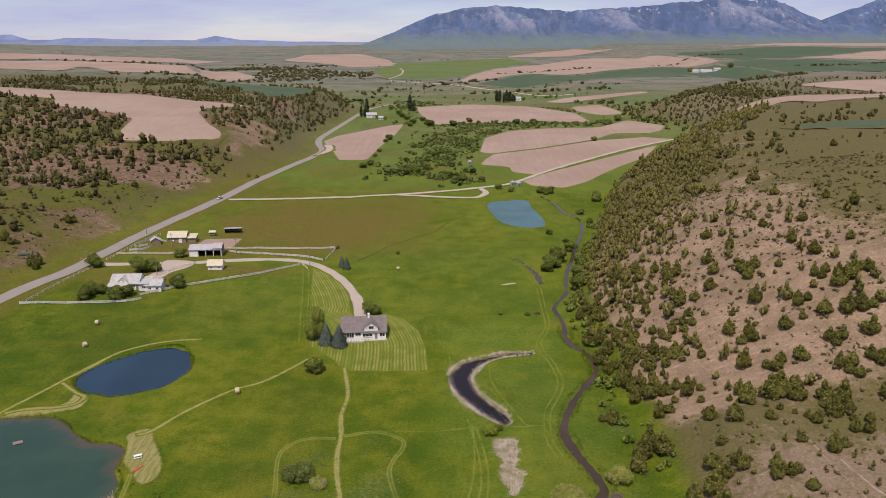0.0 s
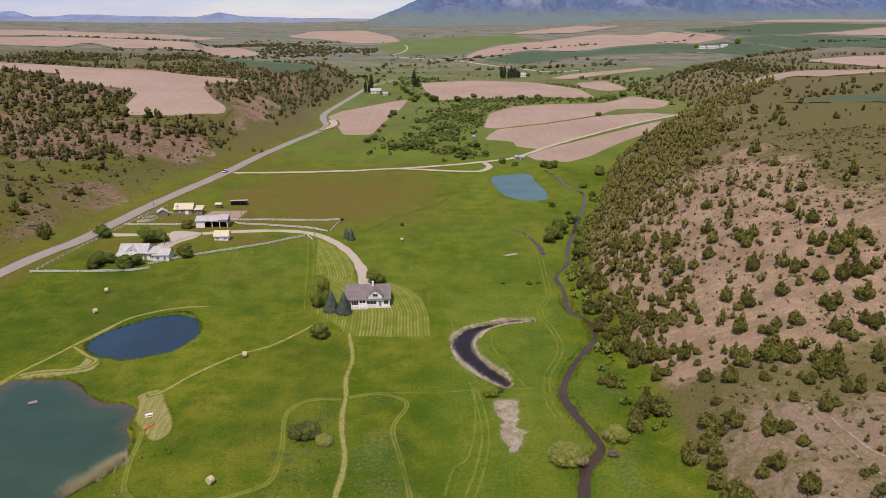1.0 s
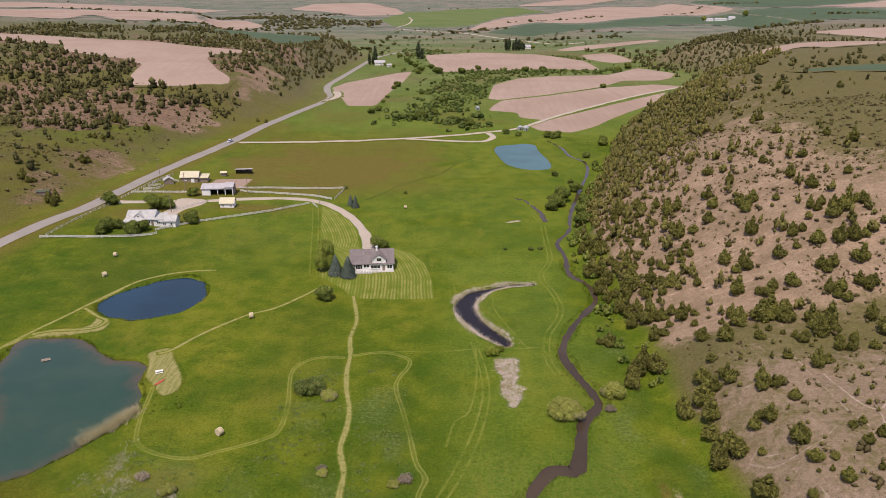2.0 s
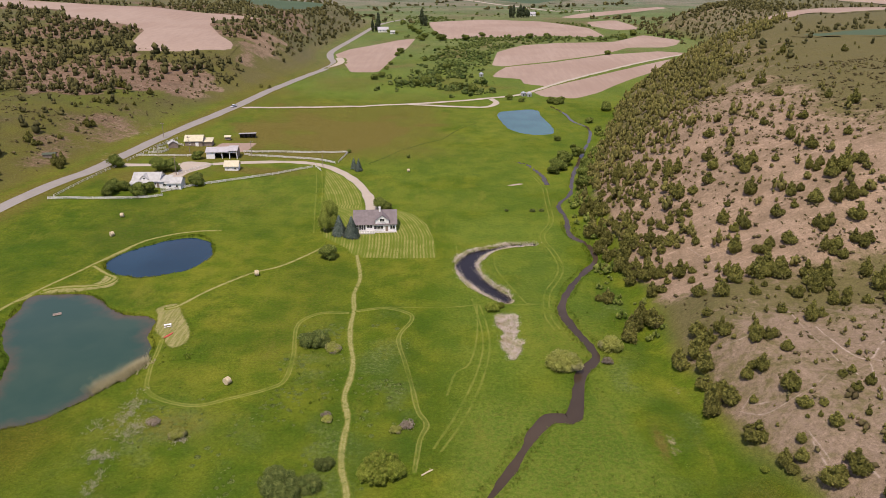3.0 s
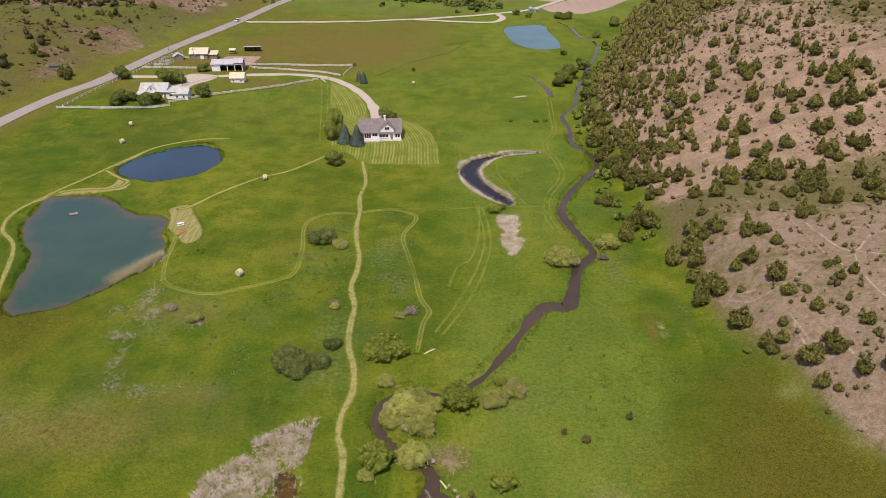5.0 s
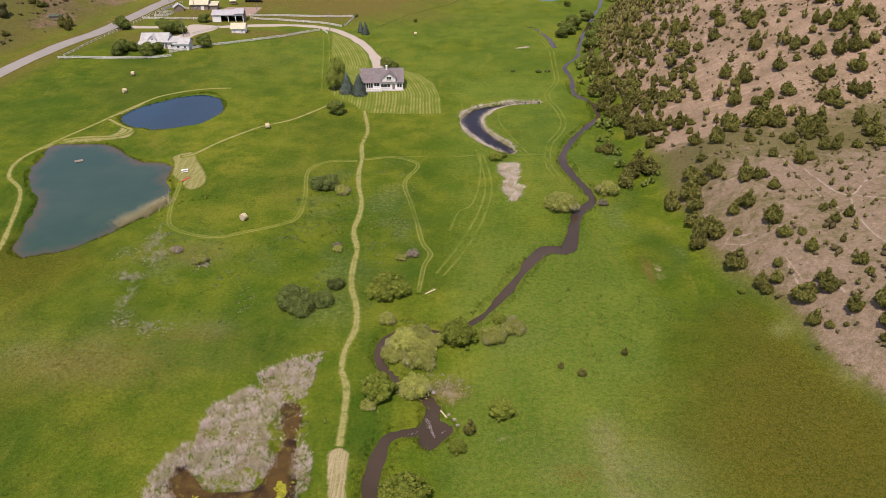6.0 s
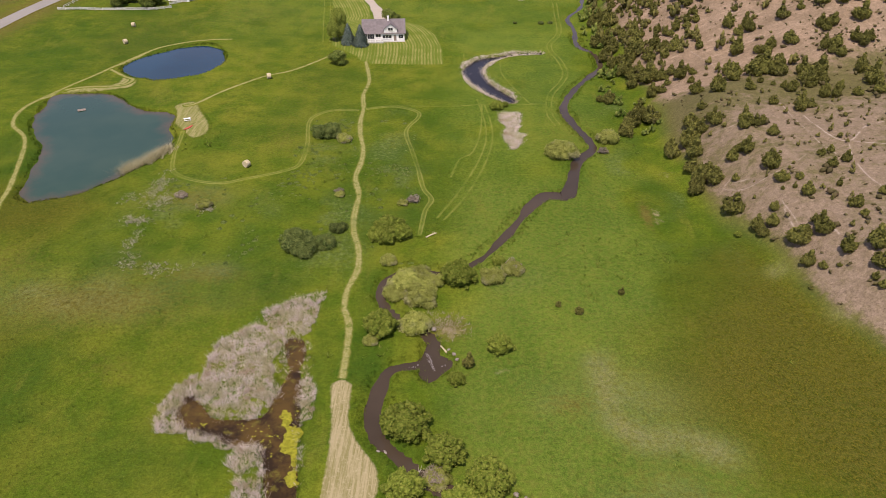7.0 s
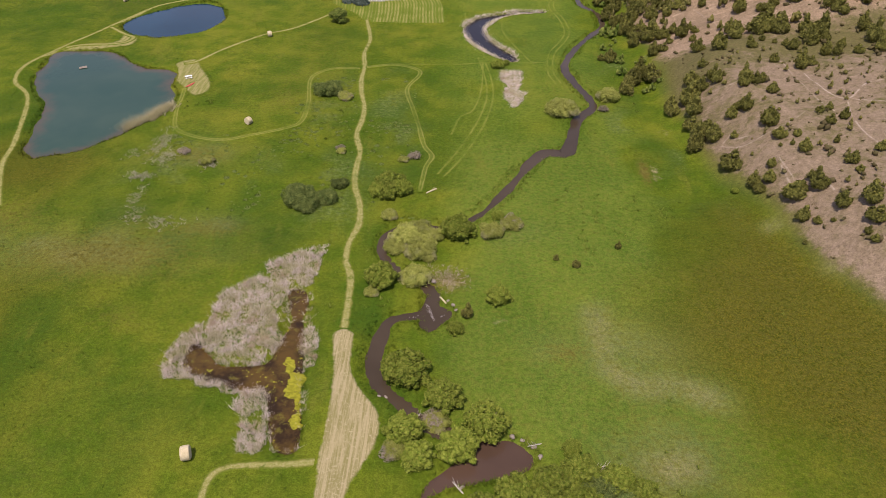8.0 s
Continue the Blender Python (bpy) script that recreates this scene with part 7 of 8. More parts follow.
def gable(x0, x1, y0, y1, eave, ridge, along="x", over=0.45, thick=0.16):
    """Two roof slopes with overhang."""
    bm = bmesh.new()
    if along == "x":
        m, k = (y0 + y1) / 2, (ridge - eave) / ((y1 - y0) / 2)
        for s, e in ((-1, y0 - over), (1, y1 + over)):
            c = [(x0 - over, e, eave - k * over), (x1 + over, e, eave - k * over), (x1 + over, m, ridge), (x0 - over, m, ridge)]
            slab(bm, [Vector(p) + Vector((0, 0, thick + 0.02)) for p in (c if s < 0 else c[::-1])], thick)
    else:
        m, k = (x0 + x1) / 2, (ridge - eave) / ((x1 - x0) / 2)
        for s, e in ((-1, x0 - over), (1, x1 + over)):
            c = [(e, y1 + over, eave - k * over), (e, y0 - over, eave - k * over), (m, y0 - over, ridge), (m, y1 + over, ridge)]
            slab(bm, [Vector(p) + Vector((0, 0, thick + 0.02)) for p in (c if s < 0 else c[::-1])], thick)
    return bm


def window(parent, x, y, z, w, h, facing=-1, panes=2, side=False):
    """A window proud of its wall: frame, panes and sill."""
    d = 0.07 * facing
    bm = bmesh.new()
    t = 0.09
    parts = [(-w / 2, w / 2, -h / 2, -h / 2 + t), (-w / 2, w / 2, h / 2 - t, h / 2), (-w / 2, -w / 2 + t, -h / 2 + t, h / 2 - t), (w / 2 - t, w / 2, -h / 2 + t, h / 2 - t)]
    for i in range(1, panes):
        c = -w / 2 + w * i / panes
        parts.append((c - t / 2, c + t / 2, -h / 2 + t, h / 2 - t))
    for a, b, c, e in parts:
        if side:
            box(bm, min(0, d), max(0, d), a, b, c, e)
        else:
            box(bm, a, b, min(0, d), max(0, d), c, e)
    frame_ob = part("window", bm, M_WHITE, parent)
    frame_ob.location = (x, y, z)
    for i in range(panes):
        a, b = -w / 2 + w * i / panes + t / 2, -w / 2 + w * (i + 1) / panes - t / 2
        bm = bmesh.new()
        if side:
            box(bm, min(d * 0.2, d * 0.5), max(d * 0.2, d * 0.5), a, b, -h / 2 + t / 2, h / 2 - t / 2)
        else:
            box(bm, a, b, min(d * 0.2, d * 0.5), max(d * 0.2, d * 0.5), -h / 2 + t / 2, h / 2 - t / 2)
        part("pane", bm, M_GLASS, frame_ob)
    bm = bmesh.new()
    if side:
        box(bm, min(0, d * 2), max(0, d * 2), -w / 2 - 0.08, w / 2 + 0.08, -h / 2 - 0.09, -h / 2 - 0.004)
    else:
        box(bm, -w / 2 - 0.08, w / 2 + 0.08, min(0, d * 2), max(0, d * 2), -h / 2 - 0.09, -h / 2 - 0.004)
    part("sill", bm, M_WHITE, frame_ob)
    return frame_ob


def door(parent, x, y, z, w=0.95, h=2.05, material=None):
    bm = bmesh.new()
    box(bm, -w / 2, w / 2, -0.06, 0, 0, h)
    for i in range(2):
        box(bm, -w * 0.33, w * 0.33, -0.075, -0.06, 0.25 + i * 0.95, 1.0 + i * 0.85)
    ob = part("door", bm, material or M_WOOD, parent)
    ob.location = (x, y, z)
    bm = rod(bmesh.new(), (w * 0.38, -0.075, 1.0), (w * 0.38, -0.13, 1.0), 0.035, 0.035, 8)
    part("handle", bm, M_STEEL, ob)
    return ob


# the white house on the lawn
house = stand("house", -27.0, 233.6, 5.0, "white one-and-a-half-storey house with brown shingle roof", "house")
part("wall", shell(-6.4, 7.0, -5.4, 5.4, -0.4, 2.9, 6.3), M_WHITE, house)
part("wall", shell(-8.0, -6.403, -3.4, 5.4, -0.4, 2.9, 2.9), M_WHITE, house)
part("roof", gable(-8.0, 7.0, -5.4, 5.4, 2.9, 6.3), M_ROOF, house, "brown-grey shingle roof")
part("dormer_wall", shell(-0.4, 4.4, -5.46, -1.0, 2.2, 4.3, 6.15, "y", 0.16), M_WHITE, house)
part("dormer_roof", gable(-0.4, 4.4, -5.46, -0.6, 4.3, 6.15, "y", 0.3), M_ROOF, house)
bm = box(bmesh.new(), 0.85, 1.5, -0.9, -0.25, 5.0, 7.5)
box(bm, 0.78, 1.57, -0.97, -0.18, 7.5, 7.65)
part("chimney", bm, M_WHITE, house, "pale chimney")
window(house, 2.0, -5.46, 4.3, 1.8, 1.2)
window(house, -5.1, -5.4, 1.7, 2.4, 1.9, panes=3)
window(house, -2.5, -5.4, 2.0, 2.0, 1.3)
window(house, 0.7, -5.46, 1.6, 3.4, 1.3, panes=3)
window(house, 5.7, -5.4, 1.6, 1.8, 1.5)
window(house, -7.2, -3.4, 1.7, 1.1, 1.3)
window(house, 7.0, 0.0, 1.7, 1.4, 1.2, 1, side=True)
door(house, 3.6, -5.4, 0.05)
bm = box(bmesh.new(), -6.4, -0.6, -8.0, -5.45, -0.3, 0.35)
part("deck", bm, M_CONCRETE, house, "pale front deck")
deck_post = bpy.data.meshes.new("deck_post")
bm = box(bmesh.new(), -0.06, 0.06, -0.06, 0.06, 0, 0.95)
bm.to_mesh(deck_post)
bm.free()
deck_post.materials.append(M_WHITE)
for i in range(7):
    share("deck_post", deck_post, house, pose(-6.25 + i * 0.93, -7.9, 0.35))
for z in (0.65, 1.15):
    part("deck_rail", box(bmesh.new(), -6.3, -0.65, -7.95, -7.85, z, z + 0.1), M_WHITE, house)
for i in range(3):
    part("step", box(bmesh.new(), -0.55, 1.0, -7.2 + 0.3 * i, -6.6 + 0.3 * i, -0.3, -0.12 + 0.16 * i), M_CONCRETE, house)
part("terrace", box(bmesh.new(), 1.1, 7.2, -6.9, -5.45, -0.3, 0.12), M_CONCRETE, house)

# the farmhouse by the road
farm = stand("farmhouse", -126.5, 277.5, 3.0, "white wooden farmhouse with pale grey roof", "house")
part("wall", shell(-7.0, 4.0, -4.2, 4.2, -0.6, 2.7, 5.3), M_WHITE, farm)
part("roof", gable(-7.0, 4.0, -4.2, 4.2, 2.7, 5.3), M_SHINGLE, farm, "weathered grey shingle roof")
part("wall", shell(-7.4, 0.0, -6.6, -4.203, -0.6, 2.3, 2.3), M_WHITE, farm)
bm = slab(bmesh.new(), [(-7.7, -7.0, 2.25), (0.3, -7.0, 2.25), (0.3, -4.0, 2.95), (-7.7, -4.0, 2.95)], 0.14)
part("porch_roof", bm, M_SHINGLE, farm)
part("dormer_wall", shell(-3.8, -0.4, -4.0, -1.0, 2.8, 3.6, 5.1, "y", 0.14), M_WHITE, farm)
part("dormer_roof", gable(-3.8, -0.4, -4.0, -0.2, 3.6, 5.1, "y", 0.3), M_SHINGLE, farm)
part("wall", shell(4.3, 8.0, -5.0, 1.5, -0.6, 2.7, 2.7), M_WHITE, farm)
bm = slab(bmesh.new(), [(3.9, -5.5, 2.75), (8.4, -5.5, 2.75), (8.4, 2.0, 3.5), (3.9, 2.0, 3.5)], 0.14)
part("side_roof", bm, M_SHINGLE, farm)
for x in (-5.9, -3.7, -1.4):
    window(farm, x, -6.6, 1.1, 1.2, 1.1)
window(farm, -2.1, -4.0, 3.7, 0.9, 0.8)
window(farm, 2.0, -4.2, 1.5, 1.3, 1.2)
window(farm, 6.2, -5.0, 1.3, 1.4, 1.1)
door(farm, 3.4, -4.2, -0.1)
garage = stand("garage", -116.4, 275.6, 3.0, "small white garage with grey roof beside the farmhouse", "garage")
part("wall", shell(-3.0, 3.2, -3.2, 3.2, -0.6, 2.6, 4.2), M_WHITE, garage)
part("roof", gable(-3.0, 3.2, -3.2, 3.2, 2.6, 4.2), M_SHINGLE, garage)
window(garage, -1.2, -3.2, 1.3, 1.2, 1.0)
window(garage, 1.6, -3.2, 1.3, 0.9, 1.0, panes=1)
door(garage, 0.3, -3.2, -0.1, material=M_WHITE)

# the open-fronted barn
barn = stand("pole_barn", -110.5, 323.5, 6.0, "open-fronted pole barn with pale grey metal roof", "barn")
bm = bmesh.new()
box(bm, -7.2, 7.2, 3.4, 3.6, -0.4, 3.6)
box(bm, -7.2, -7.0, -3.6, 3.4, -0.4, 3.6)
box(bm, 7.0, 7.2, -3.6, 3.4, -0.4, 3.6)
part("wall", bm, M_WOOD, barn)
part("front_panel", box(bmesh.new(), -7.25, -3.6, -3.75, -3.61, -0.4, 3.3), M_WHITE, barn, "white boarded front panel")
part("lintel", box(bmesh.new(), -3.6, 7.2, -3.75, -3.61, 2.75, 3.3), M_WHITE, barn)
for x in (-3.4, 0.1, 3.6, 7.05):
    part("post", box(bmesh.new(), x - 0.16, x + 0.16, -3.74, -3.5, -0.4, 2.75), M_WHITE, barn)
for x in (-3.5, 0.0, 3.5):
    part("partition", box(bmesh.new(), x - 0.06, x + 0.06, -3.3, 3.3, -0.4, 3.1), M_DARK, barn)
for x0, x1, z in ((-7.6, 3.4, 0.0), (3.2, 7.6, 0.45)):
    bm = slab(bmesh.new(), [(x0, -4.2, 3.35 + z), (x1, -4.2, 3.35 + z), (x1, 0.2, 4.9 + z), (x0, 0.2, 4.9 + z)], 0.12)
    slab(bm, [(x0, 0.2, 4.9 + z), (x1, 0.2, 4.9 + z), (x1, 4.0, 3.7 + z), (x0, 4.0, 3.7 + z)], 0.12)
    part("roof", bm, M_GREYROOF, barn, "pale grey metal roof")

shed = stand("shed", -130.5, 343.0, 4.0, "wooden shed with pale yellow metal roof and lean-to", "shed")
part("wall", shell(-4.4, 4.2, -3.0, 3.0, -0.5, 2.7, 4.9), M_WOOD, shed)
part("roof", gable(-4.4, 4.2, -3.0, 3.0, 2.7, 4.9), M_YELLOW, shed, "pale yellow metal roof")
part("wall", shell(4.203, 8.6, -2.4, 2.0, -0.5, 1.9, 1.9), M_WOOD, shed)
bm = slab(bmesh.new(), [(4.0, -2.8, 2.0), (9.0, -2.8, 2.0), (9.0, 2.3, 3.1), (4.0, 2.3, 3.1)], 0.12)
part("lean_to_roof", bm, M_YELLOW, shed)
door(shed, 1.5, -3.0, -0.2, 1.6, 2.1, M_WHITE)
window(shed, -2.0, -3.0, 1.4, 1.0, 0.9)

hut = stand("hut", -139.5, 336.5, 24.0, "small grey wooden hut with a shingle roof", "hut")
part("wall", shell(-2.2, 2.2, -2.0, 2.0, -0.4, 2.0, 3.4, "y"), M_WOOD, hut)
part("roof", gable(-2.2, 2.2, -2.0, 2.0, 2.0, 3.4, "y", 0.3), M_SHINGLE, hut)
door(hut, 0.0, -2.0, -0.2)

cabin = stand("cabin", -100.2, 303.0, 4.0, "small white cabin with pale yellow roof", "cabin")
part("wall", shell(-3.0, 3.0, -2.3, 2.3, -0.4, 2.2, 4.0), M_WHITE, cabin)
part("roof", gable(-3.0, 3.0, -2.3, 2.3, 2.2, 4.0), M_YELLOW, cabin)
window(cabin, -1.7, -2.3, 1.0, 0.9, 0.6)
window(cabin, 1.7, -2.3, 1.0, 0.9, 0.6)
door(cabin, 0.0, -2.3, -0.2, 0.9, 1.9, M_WHITE)

shelter = stand("animal_shelter", -109.0, 362.0, 8.0, "low dark open animal shelter with grey roof", "shelter")
part("wall", box(bmesh.new(), -4, 4, 1.6, 1.75, -0.4, 2.0), M_WOOD, shelter)
for x in (-4, -1.4, 1.3, 3.9):
    part("post", box(bmesh.new(), x, x + 0.16, -1.6, 1.6, -0.4, 2.2), M_DARK, shelter)
part("roof", slab(bmesh.new(), [(-4.4, -2.1, 2.6), (4.4, -2.1, 2.6), (4.4, 2.1, 2.1), (-4.4, 2.1, 2.1)], 0.14), M_GREYROOF, shelter)
feeder = stand("hay_feeder", -117.5, 355.0, 0.0, "small covered hay feeder with pale roof", "feeder")
part("rack", shell(-1.3, 1.3, -0.9, 0.9, 0.3, 1.3, 1.3), M_WOOD, feeder)
for x in (-1.25, 1.15):
    part("post", box(bmesh.new(), x, x + 0.1, -0.05, 0.05, -0.2, 2.2), M_WOOD, feeder)
part("roof", gable(-1.3, 1.3, -0.9, 0.9, 2.0, 2.5), M_YELLOW, feeder)

M_FENCE = surface("weathered whitewash", (0.66, 0.63, 0.57), (0.52, 0.49, 0.44), 1.5, 9.0, 0.8, 0.2, vary=0.4)
# fences
post_me, plank_me, thin_me = (bpy.data.meshes.new(n) for n in ("post", "board", "rail"))
for me, dims, mat in ((post_me, (-0.08, 0.08, -0.08, 0.08, -0.4, 1.2), M_FENCE), (plank_me, (0, 1, -0.025, 0.025, -0.10, 0.10), M_FENCE), (thin_me, (0, 1, -0.03, 0.03, -0.06, 0.06), M_FENCE)):
    bm = box(bmesh.new(), *dims)
    bm.to_mesh(me)
    bm.free()
    me.materials.append(mat)


def fence(pts, label, boards=(0.35, 0.68, 1.0), span=3.0, board=plank_me):
    line = smooth(pts, 1.0) if len(pts) > 2 else pts
    run = np.r_[0, np.cumsum([math.dist(a, b) for a, b in zip(line, line[1:])])]
    n = max(1, round(run[-1] / span))
    at = np.linspace(0, run[-1], n + 1)
    xs, ys = np.interp(at, run, [p[0] for p in line]), np.interp(at, run, [p[1] for p in line])
    zs = ground_z(xs, ys)
    top = new("fence")
    top.location = (float(xs[0]), float(ys[0]), float(zs[0]))
    tagged(top, label, "fence", "white fences round the farm")
    o = top.location.copy()
    spots = [Vector((float(a), float(b), float(c))) - o for a, b, c in zip(xs, ys, zs)]
    for p in spots:
        share("post", post_me, top, Matrix.Translation(p))
    for p, q in zip(spots, spots[1:]):
        d = q - p
        for z in boards:
            m = Matrix.Translation(p + Vector((0, 0, z))) @ d.to_track_quat("X", "Z").to_matrix().to_4x4() @ Matrix.Translation((0, -0.09, 0)) @ Matrix.Diagonal((d.length, 1, 1, 1))
            share("board", board, top, m)
    return top


WHITE_BOARDS = "white board fence along the farmyard"
fence([(-160.9, 256.8), (-150, 257.3), (-141, 257.9), (-123.8, 260.5), (-117.5, 263.7)], "white board fence below the farmhouse")
fence([(-119.6, 267.8), (-109, 276.8), (-95.8, 286.2), (-79.6, 297.6), (-65.1, 311.4)], "white board fence between farmyard and meadow")
fence([(-64, 312.5), (-60.5, 306.5)], WHITE_BOARDS)
fence([(-103.4, 332.7), (-78, 336), (-52.2, 339.5)], "white board fence behind the driveway")
fence([(-52.2, 339.5), (-53.4, 330), (-54.5, 320)], WHITE_BOARDS)
fence([(-55.9, 319), (-64.8, 323.7), (-81, 325.9), (-95.7, 325.9), (-101.6, 328)], "white board fence following the driveway")
fence([(-150.6, 318.6), (-142.4, 319.6), (-124.4, 321.8)], WHITE_BOARDS)
fence([(-159.5, 259), (-155.5, 281), (-151, 304)], "white rail fence along the road", (0.55, 1.1), 3.0, thin_me)
fence([(-151, 309), (-148, 332), (-143, 352)], "white rail fence along the road", (0.55, 1.1), 3.0, thin_me)
fence([(-147, 324), (-141, 326), (-140, 331)], "white stock pen panels", (0.3, 0.7, 1.1), 2.0)
fence([(-146.5, 329), (-142, 333)], "white stock pen panels", (0.3, 0.7, 1.1), 2.0)
fence([(-121, 291), (-116, 302), (-111, 308.3)], "white rail fence along the farmyard", (0.55, 1.1), 2.6, thin_me)
fence([(-147, 335), (-143, 342), (-135.5, 339.5)], WHITE_BOARDS)

# poles
pole_me = bpy.data.meshes.new("pole")
bm = rod(bmesh.new(), (0, 0, -0.5), (0, 0, 8.6), 0.15, 0.10, 8)
bm.to_mesh(pole_me)
bm.free()
pole_me.materials.append(M_WOOD)
for x, y in ((-60.6, 312.6), (-137, 310.8), (-121.6, 291), (-96.6, 323), (-128, 327), (-150, 352)):
    p = stand("utility_pole", x, y, 20, "brown wooden utility pole with a crossarm", "pole", "utility poles of the farm")
    share("pole", pole_me, p, Matrix())
    part("crossarm", box(bmesh.new(), -0.9, 0.9, -0.16, -0.05, 7.8, 7.95), M_WOOD, p)
    for i in (-0.75, 0.0, 0.75):
        part("insulator", rod(bmesh.new(), (i, -0.1, 7.95), (i, -0.1, 8.12), 0.05, 0.03, 6), M_STEEL, p)


# ---- loose things ----
def bale(x, y, turn, wide=1.7, label="round pale straw bale on the meadow"):
    top = stand("straw_bale", x, y, turn, label, "bale", "straw bales on the meadow")
    bm = bmesh.new()
    n, r = 26, wide / 2
    rings = []
    for u, k in ((-0.62, 0.90), (-0.58, 0.97), (-0.3, 1.0), (0, 1.015), (0.3, 1.0), (0.58, 0.97), (0.62, 0.90)):
        rings.append([bm.verts.new((u, k * r * math.cos(6.2832 * i / n) * (1 + 0.015 * math.sin(5 * i + 9 * u)), max(0.03, r * 0.96 + k * r * math.sin(6.2832 * i / n)))) for i in range(n)])
    for a, b in zip(rings, rings[1:]):
        for i in range(n):
            bm.faces.new((a[i], a[(i + 1) % n], b[(i + 1) % n], b[i]))
    bm.faces.new(rings[0][::-1]), bm.faces.new(rings[-1])
    bmesh.ops.recalc_face_normals(bm, faces=bm.faces)
    part("straw", bm, M_STRAW, top)
    for u in (-0.4, 0.0, 0.4):
        bm = bmesh.new()
        k = 1.012 if u else 1.027
        ring = [[bm.verts.new((u + s, k * r * math.cos(6.2832 * i / n), max(0.035, r * 0.96 + k * r * math.sin(6.2832 * i / n)))) for i in range(n)] for s in (-0.015, 0.015)]
        for i in range(n):
            bm.faces.new((ring[0][i], ring[0][(i + 1) % n], ring[1][(i + 1) % n], ring[1][i]))
        part("twine", bm, M_STRAW, top)
    return top


for x, y, a, w in ((-50.9, 128.4, 60, 1.8), (-59.7, 189, 20, 1.8), (-33.4, 27.6, 15, 2.1), (-119.5, 221.6, 50, 1.7), (-123.6, 239.6, 10, 1.7), (-20, 305.6, 0, 1.4)):
    bale(x, y, a, w)

M_RED = surface("faded red plastic", (0.55, 0.10, 0.06), (0.45, 0.08, 0.05), 2.0, 10.0, 0.5, 0.1)
table = stand("picnic_table", -75.0, 155.6, 25, "white picnic table on the mown pond bank", "picnic table")
for i in range(5):
    part("plank", box(bmesh.new(), -0.95, 0.95, -0.4 + 0.16 * i, -0.26 + 0.16 * i, 0.72, 0.76), M_WHITE, table)
for y in (-0.85, 0.65):
    part("bench", box(bmesh.new(), -0.95, 0.95, y, y + 0.26, 0.42, 0.46), M_WHITE, table)
for x in (-0.7, 0.7):
    for s in (-1, 1):
        part("leg", rod(bmesh.new(), (x, s * 0.75, -0.05), (x, s * 0.2, 0.72), 0.045, 0.045, 6), M_WHITE, table)
    part("crossbar", box(bmesh.new(), x - 0.04, x + 0.04, -0.85, 0.9, 0.34, 0.42), M_WHITE, table)
kayak = stand("kayak", -73.0, 150.6, 65, "faded red kayak lying on the mown bank", "kayak")
bm = bmesh.new()
rings = []
for i in range(9):
    u = -1.0 + 0.25 * i
    w = 0.36 * math.cos(u * 1.45) + 0.015
    rings.append([bm.verts.new((u * 1.7, w * math.cos(a), 0.18 + 0.16 * (w / 0.37 + 0.3) * math.sin(a) + 0.08 * u * u)) for a in (6.2832 * j / 10 for j in range(10))])
for a, b in zip(rings, rings[1:]):
    for j in range(10):
        bm.faces.new((a[j], a[(j + 1) % 10], b[(j + 1) % 10], b[j]))
bm.faces.new(rings[0][::-1]), bm.faces.new(rings[-1])
part("hull", bm, M_RED, kayak)
bm = bmesh.new()
ring = [bm.verts.new((0.42 * math.cos(6.2832 * j / 14), 0.22 * math.sin(6.2832 * j / 14), 0.372)) for j in range(14)]
bm.faces.new(ring)
part("cockpit", bm, M_DARK, kayak)

raft = stand("raft", -109.0, 163.2, 30, "weathered wooden raft floating on the pond", "raft")
raft.location.z = -0.55
for i in range(6):
    part("plank", box(bmesh.new(), -1.1, 1.1, -0.75 + 0.25 * i, -0.53 + 0.25 * i, 0.12, 0.18), M_WOOD, raft)
for s in (-0.8, 0.8):
    part("float", rod(bmesh.new(), (s, -0.7, 0.02), (s, 0.7, 0.02), 0.13, 0.13, 10), M_WOOD, raft)

for x, y, a, l in ((-3.4, 97.9, 38, 2.6), (-2.9, 98.3, 30, 1.6), (-3.0, 67.0, 75, 2.2), (0.6, 62.3, 120, 2.0)):
    log = stand("log", x, y, a, "bleached grey fallen log in the grass", "log", "fallen logs by the creek")
    bm = rod(bmesh.new(), (-l / 2, 0, 0.14), (l / 2, 0.1, 0.18), 0.17, 0.11, 9)
    part("stem", bm, M_STRAW, log)
    part("branch", rod(bmesh.new(), (l * 0.15, 0.05, 0.2), (l * 0.35, 0.45, 0.42), 0.05, 0.02, 6), M_STRAW, log)

car = stand("car", -136.6, 432.0, 76, "white passenger car driving on the road", "car")
car.location.z += 0.35
M_CARPAINT = surface("white car paint", (0.72, 0.74, 0.77), (0.66, 0.68, 0.71), 0.5, 4.0, 0.25, 0.02, spec=0.5)
M_TYRE = surface("black tyre rubber", (0.02, 0.02, 0.02), (0.035, 0.035, 0.035), 3, 20, 0.9)
bm = box(bmesh.new(), -2.3, 2.3, -0.9, 0.9, 0.35, 0.95)
bmesh.ops.bevel(bm, geom=list(bm.edges), offset=0.12, segments=2, affect="EDGES")
part("body", bm, M_CARPAINT, car)
bm = box(bmesh.new(), -1.6, 1.1, -0.8, 0.8, 0.95, 1.5)
for v in bm.verts:
    if v.co.z > 1.2:
        v.co.x, v.co.y = v.co.x * 0.72 - 0.05, v.co.y * 0.84
part("cabin_glass", bm, M_GLASS, car)
part("car_roof", box(bmesh.new(), -1.2, 0.75, -0.66, 0.66, 1.502, 1.55), M_CARPAINT, car)
